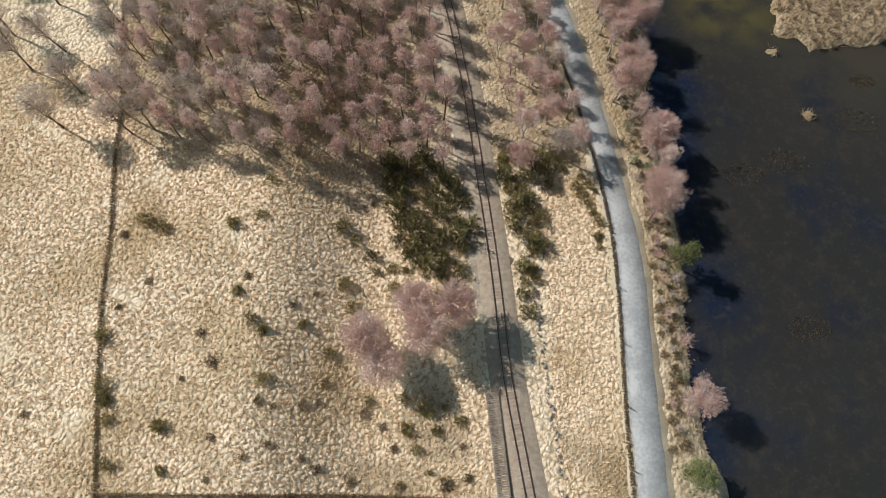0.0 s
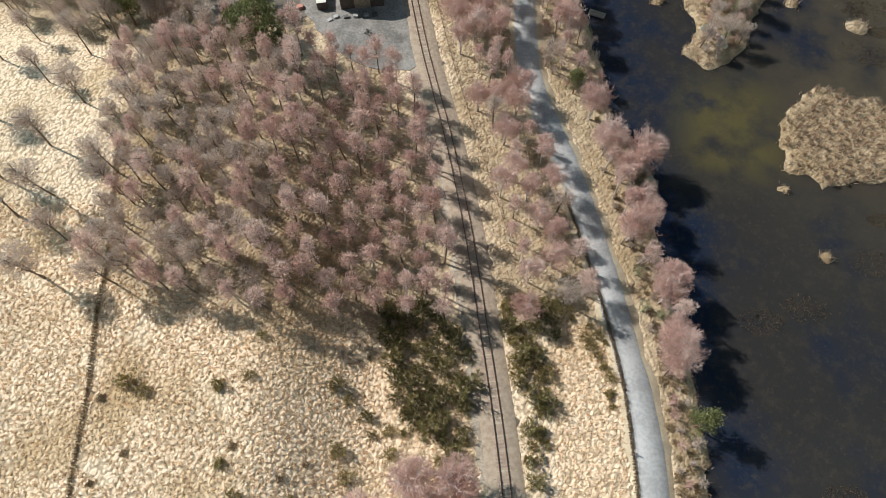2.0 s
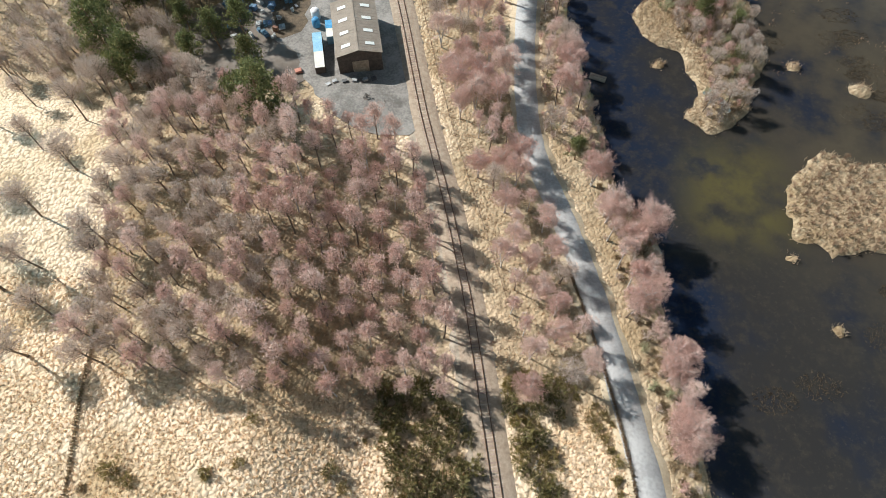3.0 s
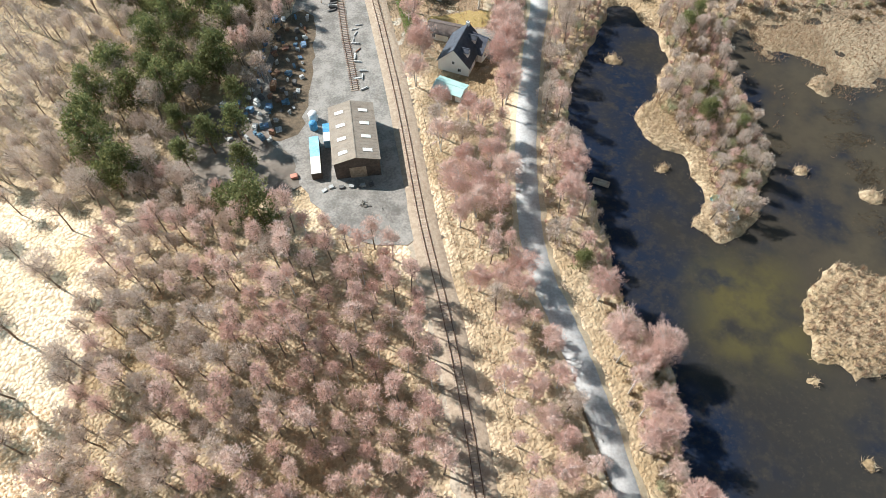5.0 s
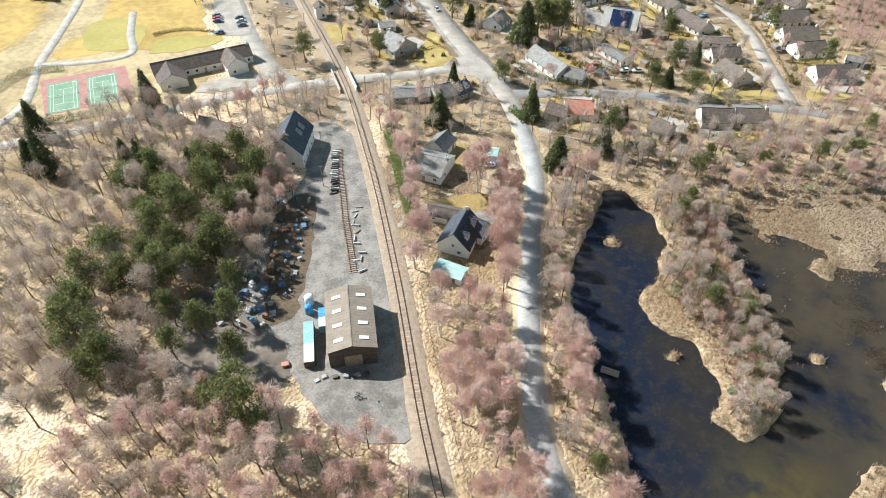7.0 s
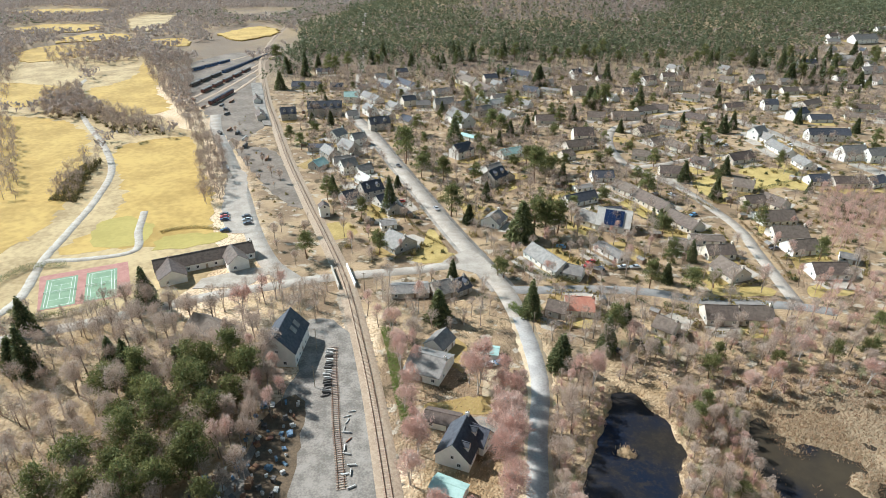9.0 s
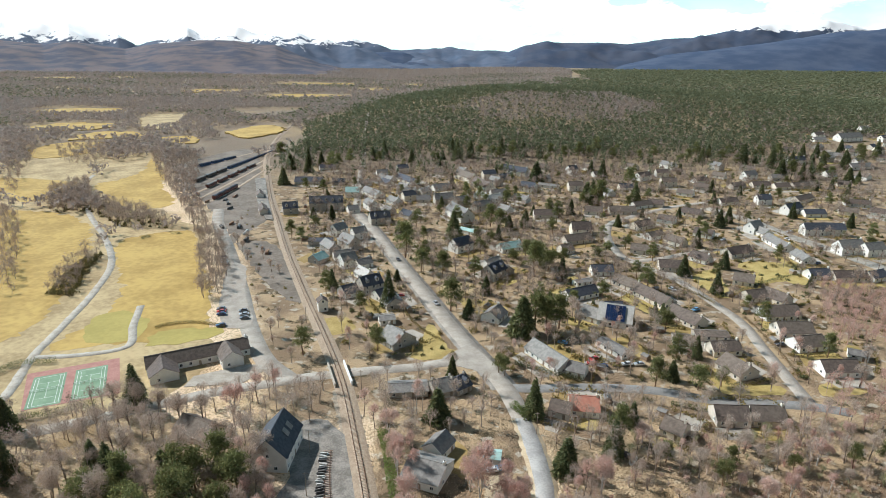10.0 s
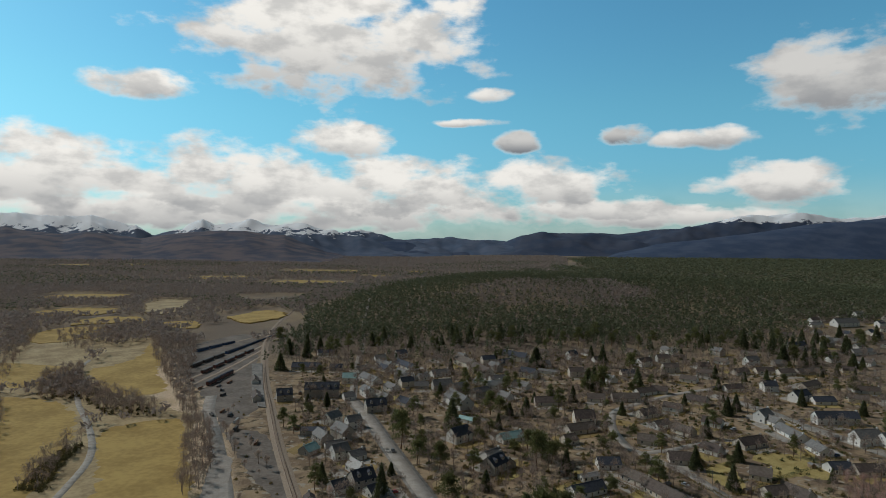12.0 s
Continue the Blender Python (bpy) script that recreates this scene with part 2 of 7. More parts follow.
RAIL = mat("rusty_rail", (0.10, 0.055, 0.035), (0.17, 0.10, 0.06), 3.0, 0.6, 0.2, 0.005, 0.5)
FAIRWAY = mat("dormant_fairway", (0.36, 0.236, 0.068), (0.53, 0.365, 0.118), 0.035, 0.95, 0.4, 0.05)
GREEN = mat("mown_green", (0.35, 0.29, 0.085), (0.43, 0.35, 0.11), 0.06, 0.95, 0.2, 0.02)
LAWN = mat("garden_lawn", (0.31, 0.225, 0.08), (0.45, 0.335, 0.135), 0.15, 0.95, 0.3, 0.03, vary=0.2)
ROUGH_TURF = mat("golf_rough", (0.31, 0.225, 0.115), (0.52, 0.40, 0.22), 0.05, 0.95, 0.5, 0.06)
BIRCH_BARK = mat("birch_bark", (0.62, 0.58, 0.53), (0.36, 0.31, 0.27), 1.5, 0.85, 0.3, 0.02)
DARK_BARK = mat("dark_bark", (0.14, 0.105, 0.08), (0.24, 0.18, 0.13), 1.5, 0.9, 0.5, 0.03)
PINE_BARK = mat("pine_bark", (0.26, 0.14, 0.075), (0.15, 0.10, 0.07), 0.8, 0.9, 0.5, 0.03)
TWIG = twig_mat("birch_twig", (0.78, 0.485, 0.405), (0.70, 0.53, 0.45), (0.47, 0.33, 0.27), 0.14)
GREY_TWIG = twig_mat("bare_twig", (0.68, 0.545, 0.455), (0.59, 0.465, 0.38), (0.38, 0.295, 0.235), 0.14)
NEEDLE = twig_mat("pine_needle", (0.135, 0.142, 0.056), (0.105, 0.122, 0.05), (0.31, 0.295, 0.118))
SPRUCE = twig_mat("spruce_needle", (0.085, 0.105, 0.05), (0.105, 0.12, 0.055), (0.235, 0.235, 0.105))
GORSE = twig_mat("gorse", (0.26, 0.205, 0.075), (0.20, 0.175, 0.06), (0.40, 0.29, 0.13))
HEATHER = twig_mat("dry_heather", (0.22, 0.15, 0.09), (0.29, 0.20, 0.11), (0.34, 0.26, 0.15))
WINE = twig_mat("bog_myrtle", (0.40, 0.255, 0.165), (0.40, 0.255, 0.165), (0.20, 0.135, 0.085), 0.0)
OLIVE = twig_mat("dark_juniper", (0.125, 0.112, 0.045), (0.18, 0.148, 0.06), (0.29, 0.24, 0.105))
WILLOW = twig_mat("grey_willow", (0.36, 0.36, 0.19), (0.42, 0.40, 0.24), (0.48, 0.44, 0.28))
TOWN_TWIG = twig_mat("garden_twig", (0.46, 0.355, 0.29), (0.46, 0.355, 0.29), (0.21, 0.155, 0.12), 0.0)
REED = twig_mat("dead_reed", (0.50, 0.35, 0.225), (0.46, 0.32, 0.20), (0.60, 0.46, 0.31))
FOREST = twig_mat("far_pine", (0.13, 0.142, 0.082), (0.13, 0.142, 0.082), (0.215, 0.218, 0.125), 0.0)
FAR_TWIG = twig_mat("far_birch", (0.345, 0.28, 0.245), (0.345, 0.28, 0.245), (0.43, 0.35, 0.30), 0.0)
WHITE_WALL = mat("white_harling", (0.74, 0.71, 0.65), (0.82, 0.79, 0.73), 0.6, 0.9, 0.3, 0.01)
BEIGE_WALL = mat("beige_harling", (0.64, 0.57, 0.47), (0.74, 0.67, 0.57), 0.6, 0.9, 0.3, 0.01, vary=0.15)
STONE_WALL = mat("granite_wall", (0.33, 0.295, 0.25), (0.52, 0.47, 0.40), 1.4, 0.9, 0.6, 0.02, vary=0.12)
SLATE = mat("dark_slate", (0.06, 0.066, 0.082), (0.10, 0.108, 0.126), 1.0, 0.75, 0.4, 0.015, vary=0.15, spec=0.15)
GREY_ROOF = mat("grey_slate", (0.165, 0.157, 0.147), (0.26, 0.247, 0.228), 0.8, 0.7, 0.4, 0.015, vary=0.15)
BROWN_ROOF = mat("brown_tile", (0.115, 0.09, 0.075), (0.185, 0.148, 0.124), 0.8, 0.85, 0.5, 0.02, vary=0.2)
PALE_ROOF = mat("pale_tile", (0.46, 0.44, 0.40), (0.58, 0.56, 0.52), 0.8, 0.8, 0.4, 0.015)
SOLAR = mat("solar_cell", (0.012, 0.025, 0.07), (0.02, 0.04, 0.10), 1.0, 0.3, 0.0)
RED_ROOF = mat("red_tile", (0.50, 0.20, 0.14), (0.60, 0.28, 0.20), 0.8, 0.85, 0.4, 0.02)
TEAL_ROOF = mat("green_sheet", (0.30, 0.47, 0.44), (0.42, 0.60, 0.56), 0.5, 0.55, 0.2, 0.01)
GLASS = mat("window_glass", (0.03, 0.035, 0.04), (0.05, 0.055, 0.06), 1.0, 0.12, 0.0, spec=0.6)
PAINT = mat("white_paint", (0.78, 0.78, 0.76), (0.84, 0.84, 0.82), 1.0, 0.6, 0.1, 0.005)
WOOD = mat("weathered_wood", (0.22, 0.165, 0.12), (0.36, 0.29, 0.22), 1.5, 0.9, 0.5, 0.01, vary=0.2)


# ---- mesh helpers ----
def fast_mesh(name, verts, tris):
    me = bpy.data.meshes.new(name)
    verts, tris = np.asarray(verts, np.float32), np.asarray(tris, np.int32)
    size = tris.shape[1]
    me.vertices.add(len(verts))
    me.vertices.foreach_set("co", verts.ravel())
    me.loops.add(tris.size)
    me.loops.foreach_set("vertex_index", tris.ravel())
    me.polygons.add(len(tris))
    me.polygons.foreach_set("loop_start", np.arange(len(tris), dtype=np.int32) * size)
    me.update(calc_edges=True)
    me.validate()
    return me


def skin(me, material):
    me.materials.append(material)
    return me


def under(ob, parent, m=None):
    ob.parent = parent
    if m is not None:
        ob.matrix_basis = m
    return ob


def part(name, bm, material, parent=None, label="", m=None):
    me = bpy.data.meshes.new(name)
    bm.to_mesh(me)
    bm.free()
    me.materials.append(material)
    ob = new(name, me)
    if parent:
        under(ob, parent, m)
    if label:
        tagged(ob, label)
    return ob


def box(bm, x0, x1, y0, y1, z0, z1, bevel=0.0):
    vs = [bm.verts.new(v) for v in ((x0, y0, z0), (x1, y0, z0), (x1, y1, z0), (x0, y1, z0), (x0, y0, z1), (x1, y0, z1), (x1, y1, z1), (x0, y1, z1))]
    fs = [bm.faces.new([vs[k] for k in f]) for f in ((3, 2, 1, 0), (4, 5, 6, 7), (0, 1, 5, 4), (1, 2, 6, 5), (2, 3, 7, 6), (3, 0, 4, 7))]
    if bevel:
        bmesh.ops.bevel(bm, geom=list({e for f in fs for e in f.edges}), offset=bevel, segments=1, affect="EDGES")
    return bm


def boxed(*args, **kw):
    return box(bmesh.new(), *args, **kw)


def tube(path, radii, sides=6):
    """Vertices and triangles of a tapered tube along a path."""
    path, verts, tris = np.asarray(path, float), [], []
    for k, (p, r) in enumerate(zip(path, radii)):
        d = path[min(k + 1, len(path) - 1)] - path[max(k - 1, 0)]
        d = d / (np.linalg.norm(d) + 1e-9)
        u = np.cross(d, (0.31, 0.95, 0.05))
        u /= np.linalg.norm(u)
        v = np.cross(d, u)
        for s in range(sides):
            a = 2 * math.pi * s / sides
            verts.append(p + r * (math.cos(a) * u + math.sin(a) * v))
        if k:
            b = (k - 1) * sides
            for s in range(sides):
                t = (s + 1) % sides
                tris += [(b + s, b + t, b + sides + t), (b + s, b + sides + t, b + sides + s)]
    return np.array(verts), np.array(tris)


def merged(pieces):
    verts, tris, n = [], [], 0
    for v, t in pieces:
        verts.append(v)
        tris.append(np.asarray(t) + n)
        n += len(v)
    return np.concatenate(verts), np.concatenate(tris)


def blades(at, way, length, width, rng):
    """One slim triangle for each row: from at along way."""
    n = len(at)
    way = way / (np.linalg.norm(way, axis=1, keepdims=True) + 1e-9)
    side = np.cross(way, rng.normal(size=(n, 3)))
    side /= np.linalg.norm(side, axis=1, keepdims=True) + 1e-9
    w = (np.asarray(width) * np.ones(n))[:, None] / 2
    tip = at + way * (np.asarray(length) * np.ones(n))[:, None]
    verts = np.stack([at - side * w, at + side * w, tip], 1).reshape(-1, 3)
    return verts, np.arange(3 * n).reshape(-1, 3)


def smoothed(pts, step):
    """A Catmull-Rom line through the points, resampled about every step metres."""
    pts = [np.array(p, float) for p in pts]
    pts = [2 * pts[0] - pts[1]] + pts + [2 * pts[-1] - pts[-2]]
    line = []
    for a, b, c, d in zip(pts, pts[1:], pts[2:], pts[3:]):
        n = max(1, int(np.linalg.norm(c - b) / step))
        for k in range(n):
            t = k / n
            line.append(0.5 * (2 * b + (c - a) * t + (2 * a - 5 * b + 4 * c - d) * t**2 + (3 * b - a - 3 * c + d) * t**3))
    return np.array(line + [pts[-2]])


def sideways(line):
    d = np.gradient(line, axis=0)
    d /= np.linalg.norm(d, axis=1, keepdims=True) + 1e-9
    return np.stack([-d[:, 1], d[:, 0]], 1)


def ramp(v):
    v = np.clip(v, 0, 1)
    return v * v * (3 - 2 * v)


def inside(poly, x, y):
    """Signed distance to a polygon's edge, positive inside."""
    poly = np.array(poly, float)
    x, y = np.asarray(x, float), np.asarray(y, float)
    best, odd = np.full(x.shape, 1e9), np.zeros(x.shape, bool)
    for (ax, ay), (bx, by) in zip(poly, np.roll(poly, -1, 0)):
        t = np.clip(((x - ax) * (bx - ax) + (y - ay) * (by - ay)) / ((bx - ax) ** 2 + (by - ay) ** 2 + 1e-9), 0, 1)
        best = np.minimum(best, np.hypot(x - ax - t * (bx - ax), y - ay - t * (by - ay)))
        cross = (ay > y) != (by > y)
        odd ^= cross & (x < ax + (y - ay) * (bx - ax) / ((by - ay) if by != ay else 1e-9))
    return np.where(odd, best, -best)


def wobble(x, y, size, seed=0.0):
    """Cheap smooth noise from -1 to 1."""
    a, b = np.asarray(x) / size + seed, np.asarray(y) / size - seed
    return (np.sin(a * 1.7 + 1.3 * np.sin(b * 1.1)) + np.sin(b * 2.1 + 1.7 * np.sin(a * 0.9 + 2)) + np.sin((a + b) * 3.1 + np.sin(b * 2.7))) / 3


# ---- plan ----
LOCH = [(60, -60), (51, -6), (47.4, 7), (46.9, 21), (48.2, 32), (47.9, 44), (46, 59), (45, 73), (46.5, 88), (42.6, 99), (38, 105), (37.6, 113), (36.6, 123), (35.5, 135),
        (31.7, 149), (32.7, 165), (36.5, 178), (44, 193), (50, 207), (56, 207), (62, 195), (63, 181), (56.6, 167), (50, 160), (51, 153), (60, 147), (62, 138), (63, 131),
        (59, 125), (63, 120.6), (72, 125), (75, 132), (81.5, 144), (82, 161), (79, 176), (80, 187), (86, 197), (98, 199), (112, 201), (130, 197), (152, 190), (220, 176), (290, 60), (280, -60)]
ISLAND = [(77.6, 105), (82, 111), (89, 114), (101, 110), (107, 103), (104, 94), (98, 90), (91, 89), (83, 88), (77, 93)]
ISLETS = [(47.3, 182, 2.1), (54, 142.2, 1.5), (79.9, 70.6, 1.0), (102.9, 133.4, 2.4), (88.5, 141.5, 1.7), (74.5, 87, 0.9), (103.2, 172, 3.4), (116.2, 178, 3.8)]
YARD_LAND = [(-71.4, 152.6), (-61.8, 162.7), (-52, 174), (-50, 187), (-45, 214), (-47, 242), (-33, 236), (-6, 121), (-26, 121), (-42.9, 131.2), (-62.6, 134.4)]
MARSH = [(84, 199), (100, 204), (140, 212), (230, 208), (240, 150), (160, 158), (124, 171), (105, 167), (97, 181), (86, 180)]
WOOD_AREA = [(-63, 60), (-40, 56), (-16, 56), (1.5, 56), (-1.5, 84), (-7, 108), (-13, 117), (-34, 123), (-66, 133), (-72, 112), (-68, 82)]
RAIL_LINE = [(22, -48), (17.5, -18), (14.7, -1), (12.5, 12.3), (11.1, 26.4), (9.9, 38), (7.5, 56.6), (4.9, 76), (0.6, 99.5), (-5.2, 125), (-10.6, 154.5), (-14.3, 173), (-20.4, 201), (-26.7, 226.5),
             (-38, 268), (-53, 309), (-71, 355), (-95, 419), (-121, 495), (-145, 565), (-172, 655), (-195, 740), (-215, 860), (-225, 1000)]
ROAD_LINE = [(38, -50), (37.9, -7), (37.6, 6), (37.5, 19), (37.6, 30), (36.9, 40.5), (35, 53), (32.3, 69), (29.5, 83), (25, 99.5), (21, 113), (19.8, 128), (20.1, 143.5), (21.8, 163), (25, 187), (28.3, 206), (28.5, 224),
             (26.5, 245), (22.5, 264), (14.6, 286), (3.3, 316), (-10.7, 357), (-29, 410), (-48.5, 468), (-66, 512)]


def hill(x, y):
    x, y = np.asarray(x, float), np.asarray(y, float)
    left = 7 * ramp((-x - 12) / 24) * (1 - ramp((y - 95) / 50))
    wide = np.where(x < 130, 290, 750)
    wood = 50 * np.exp(-(((x - 130) / wide) ** 2) - ((y - 1130) / 290) ** 2)
    return left + wood + 14 * ramp((y - 1500) / 600) * ramp((x + 200) / 500)


def height(x, y):
    """The ground's height, with the loch's bed."""
    x, y = np.asarray(x, float), np.asarray(y, float)
    z = hill(x, y) + 0.35 * ramp((-x - 20) / 15) * ramp((238 - y) / 20) * ramp((-inside(YARD_LAND, x, y) - 2) / 6) * wobble(x, y, 9.0)
    d = inside(LOCH, x, y) + 1.1 * wobble(x, y, 4.0)
    d = np.minimum(d, -inside(ISLAND, x, y) + 1.6 * wobble(x, y, 3.5))
    for a, b, r in ISLETS:
        d = np.minimum(d, np.hypot(x - a, (y - b) * 1.25) - r + 0.45 * r * wobble(x, y, 2.6, a))
    z = z - 2.6 * ramp((d + 1.2) / 3.5)
    m = inside(MARSH, x, y)
    shoal = -1.42 + 0.42 * ramp((m + 3) / 14) + 0.20 * wobble(x, y, 7.0, 6.0) + 0.10 * wobble(x, y, 2.6, 3.0)
    return np.where(m > -3, np.maximum(z, shoal), z)


def level(x, y):
    """The ground's height at one place, read off the finished sheet."""
    a, b = min(max(np.searchsorted(xs, x) - 1, 0), nx - 2), min(max(np.searchsorted(ys, y) - 1, 0), ny - 2)
    u, w = (x - xs[a]) / (xs[a + 1] - xs[a]), (y - ys[b]) / (ys[b + 1] - ys[b])
    return float((gz[b, a] * (1 - u) + gz[b, a + 1] * u) * (1 - w) + (gz[b + 1, a] * (1 - u) + gz[b + 1, a + 1] * u) * w)


# ---- ground ----
def spread(lo, hi, step, far, grow):
    line = list(np.arange(lo, hi, step))
    s = step
    while line[-1] < far:
        s *= grow
        line.append(line[-1] + s)
    return line


xs = spread(0, 165, 1.6, 5600, 1.16)
xs = np.array([-v for v in xs[:0:-1]] + xs)
ys = np.array([-400.0, -200.0, -110.0] + spread(-60, 270, 1.6, 5600, 1.055))
gx, gy = np.meshgrid(xs, ys)
gz = height(gx, gy)
nx, ny = len(xs), len(ys)
i = np.arange(nx * ny).reshape(ny, nx)
quads = np.stack([i[:-1, :-1], i[:-1, 1:], i[1:, 1:], i[1:, :-1]], -1).reshape(-1, 4)
me = fast_mesh("ground", np.stack([gx, gy, gz], -1).reshape(-1, 3), quads)
me.polygons.foreach_set("use_smooth", np.ones(len(quads), bool))
fx, fy = gx.ravel(), gy.ravel()
STRIP = [(12, 57), (30, 57), (24, 100), (17, 130), (18, 165), (22, 205), (-18, 235), (-12, 200), (-8, 160), (-3, 130), (6, 95)]
PINEWOOD = [(-125, 145), (-85, 125), (-58, 128), (-45, 150), (-50, 185), (-48, 205), (-60, 235), (-110, 250), (-170, 240), (-150, 180)]
w_wood = np.maximum.reduce([ramp((inside(p, fx, fy) + 4 + 3 * wobble(fx, fy, 6)) / 8) for p in (WOOD_AREA, STRIP, PINEWOOD, [(-64, 112), (-34, 116), (-34, 140), (-45, 155), (-64, 152)])])
lane_x = np.interp(fy, [p[1] for p in ROAD_LINE], [p[0] for p in ROAD_LINE])
w_wood = np.maximum(w_wood, ramp((fx - lane_x - 3) / 2) * ramp((245 - fy) / 15))
w_wood = np.maximum(w_wood, 0.8 * ramp((wobble(fx, fy, 11, 2.0) - 0.25) / 0.3) * ramp((fx + 45) / 10) * ramp((16 - fy) / 8))
rail_x = np.interp(fy, [p[1] for p in RAIL_LINE], [p[0] for p in RAIL_LINE])
w_town = ramp((fy - 235 + 0.35 * np.abs(fx + 20)) / 25) * ramp((fx - rail_x + 34) / 12)
w_town = np.maximum(w_town, ramp((fy - 172) / 10) * ramp((fx + 24) / 4) * ramp((32 - fx) / 4))
w_far = np.maximum(ramp((fy - 560) / 160), ramp((np.abs(fx + 60) - 420) / 160) * ramp((fy - 150) / 100))
w_far = np.maximum(w_far, 0.85 * ramp((inside(MARSH, fx, fy) + 4) / 6))
colour = np.stack([w_wood, w_town, w_far, np.ones_like(fx)], -1).astype(np.float32)
layer = me.color_attributes.new("zone", "FLOAT_COLOR", "POINT")
layer.data.foreach_set("color", colour.ravel())
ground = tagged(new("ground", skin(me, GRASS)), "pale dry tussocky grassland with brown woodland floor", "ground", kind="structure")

water = fast_mesh("water", [(-20, -120, -1.15), (420, -120, -1.15), (420, 230, -1.15), (-20, 230, -1.15)], [(0, 1, 2, 3)])
tagged(new("water", skin(water, WATER)), "still dark peaty loch water with weed and painted sky blue", "water", kind="structure")


def strip(name, pts, width, lift, material, label, category, step=2.0, ragged=0.0):
    line = smoothed(pts, step)
    side = sideways(line)
    rng = np.random.default_rng(len(line))
    n = len(line)
    w = np.asarray(width) * np.ones(n) / 2
    a, b = w + ragged * rng.normal(size=n), w + ragged * rng.normal(size=n)
    l, r = line + side * a[:, None], line - side * b[:, None]
    z = np.maximum(hill(line[:, 0], line[:, 1]), -1) + lift
    verts = np.concatenate([np.c_[l, z], np.c_[r, z], np.c_[l + side * 0.15, z - lift - 0.15], np.c_[r - side * 0.15, z - lift - 0.15]])
    k = np.arange(n - 1)
    tris = np.concatenate([np.stack([k, n + k, n + k + 1, k + 1], 1), np.stack([2 * n + k, k, k + 1, 2 * n + k + 1], 1), np.stack([n + k, 3 * n + k, 3 * n + k + 1, n + k + 1], 1)])
    return tagged(new(name, skin(fast_mesh(name, verts, tris), material)), label, category, kind="structure")


def patch(name, poly, lift, material, label, category, ragged=0.0, step=3.0, kind="structure"):
    """A flat piece of ground with a thin edge."""
    line = smoothed(list(poly) + [poly[0]], step)[:-1] if ragged else np.array(poly, float)
    rng = np.random.default_rng(int(abs(poly[0][0] * 7 + poly[0][1])))
    if ragged:
        line = line + rng.normal(size=line.shape) * ragged
    bm = bmesh.new()
    top = [bm.verts.new((x, y, float(hill(x, y)) + lift)) for x, y in line]
    low = [bm.verts.new((x, y, float(hill(x, y)) - 0.2)) for x, y in line]
    f = bm.faces.new(top)
    if f.normal.z < 0:
        f.normal_flip()
    for k in range(len(top)):
        j = (k + 1) % len(top)
        bm.faces.new((top[k], low[k], low[j], top[j]))
    bm.normal_update()
    bmesh.ops.triangulate(bm, faces=[f])
    return tagged(part(name, bm, material), label, category, kind=kind)


# ---- roads, paths, yards ----
strip("road", ROAD_LINE[:18], 5.3, 0.10, LANE, "pale worn asphalt lane along the loch", "road", ragged=0.08)
strip("road_verge", ROAD_LINE[:18], 7.6, 0.05, SAND, "sandy trodden verge beside the lane", "verge", ragged=0.3)
strip("main_road", ROAD_LINE[17:], 7.2, 0.10, PALE_ROAD, "pale asphalt main road of the village", "road")
strip("main_pavement", ROAD_LINE[18:], 10.4, 0.06, GRAVEL, "pale pavement beside the village road", "pavement")
strip("bridge_road", [(18, 279), (3, 283), (-11, 279), (-28, 276), (-41, 273), (-53, 270), (-66, 265), (-81, 260), (-99, 251), (-122, 239), (-150, 226), (-200, 205)], 6.0, 0.09, PALE_ROAD, "asphalt road passing under the railway", "road")
strip("station_road", [(-58, 269), (-70, 282), (-81, 302), (-92, 327), (-103, 355), (-117, 388), (-135, 429), (-158, 479), (-172, 520)], 8.0, 0.08, PALE_ROAD, "wide pale asphalt road to the station", "road")
strip("estate_road", [(22, 264), (37, 264), (56, 265), (78, 263), (96, 257), (126, 254), (140, 250)], 5.5, 0.09, ASPHALT, "grey asphalt estate road", "road")
strip("estate_road_east", [(129, 253), (131, 274), (133.5, 298), (136, 321), (133.5, 341), (126, 376), (112, 404), (106.5, 419), (107.5, 453), (118, 487), (137, 506), (180, 537), (230, 560)], 5.2, 0.08, PALE_ROAD, "pale curving estate road", "road")
strip("estate_close", [(109, 406), (132, 414), (153, 425), (175, 432)], 5.0, 0.07, PALE_ROAD, "short pale cul-de-sac", "road")
strip("estate_road_far", [(205, 535), (223, 498), (231, 463), (240, 439), (252, 397), (262, 350)], 10.5, 0.08, DRIVE, "pale wide estate road", "road")
strip("far_lane", [(-66, 512), (-76, 600), (-88, 730), (-95, 785), (-110, 945), (-118, 1040)], 6.0, 0.12, PALE_ROAD, "straight pale lane into the woods", "road")
patch("yard", [(-35, 135), (-26, 123), (-18, 119), (-6, 121), (-9, 136), (-12, 154), (-16, 172), (-24, 205), (-33, 236), (-47, 242), (-45, 214), (-50, 187), (-52, 165), (-46, 152)], 0.16, GRAVEL, "grey gravel railway yard", "yard", 0.4)
patch("timber_yard", [(-71.4, 152.6), (-61.8, 162.7), (-52, 174), (-44, 155), (-34.1, 137), (-42.9, 131.2), (-62.6, 134.4)], 0.12, YARD, "dark cinder ground of a timber yard under pines", "yard", 0.7)
# Dark earth that also carries the shade of pines and scrap in its colour.
patch("scrap_ground", [(-45.6, 150), (-47, 167), (-50, 188), (-46, 201), (-39.5, 200), (-37.5, 183), (-37, 167), (-38.5, 153)], 0.18, SHADED_EARTH, "dark earth patch with the shade over the scrap painted in", "yard", 0.7)
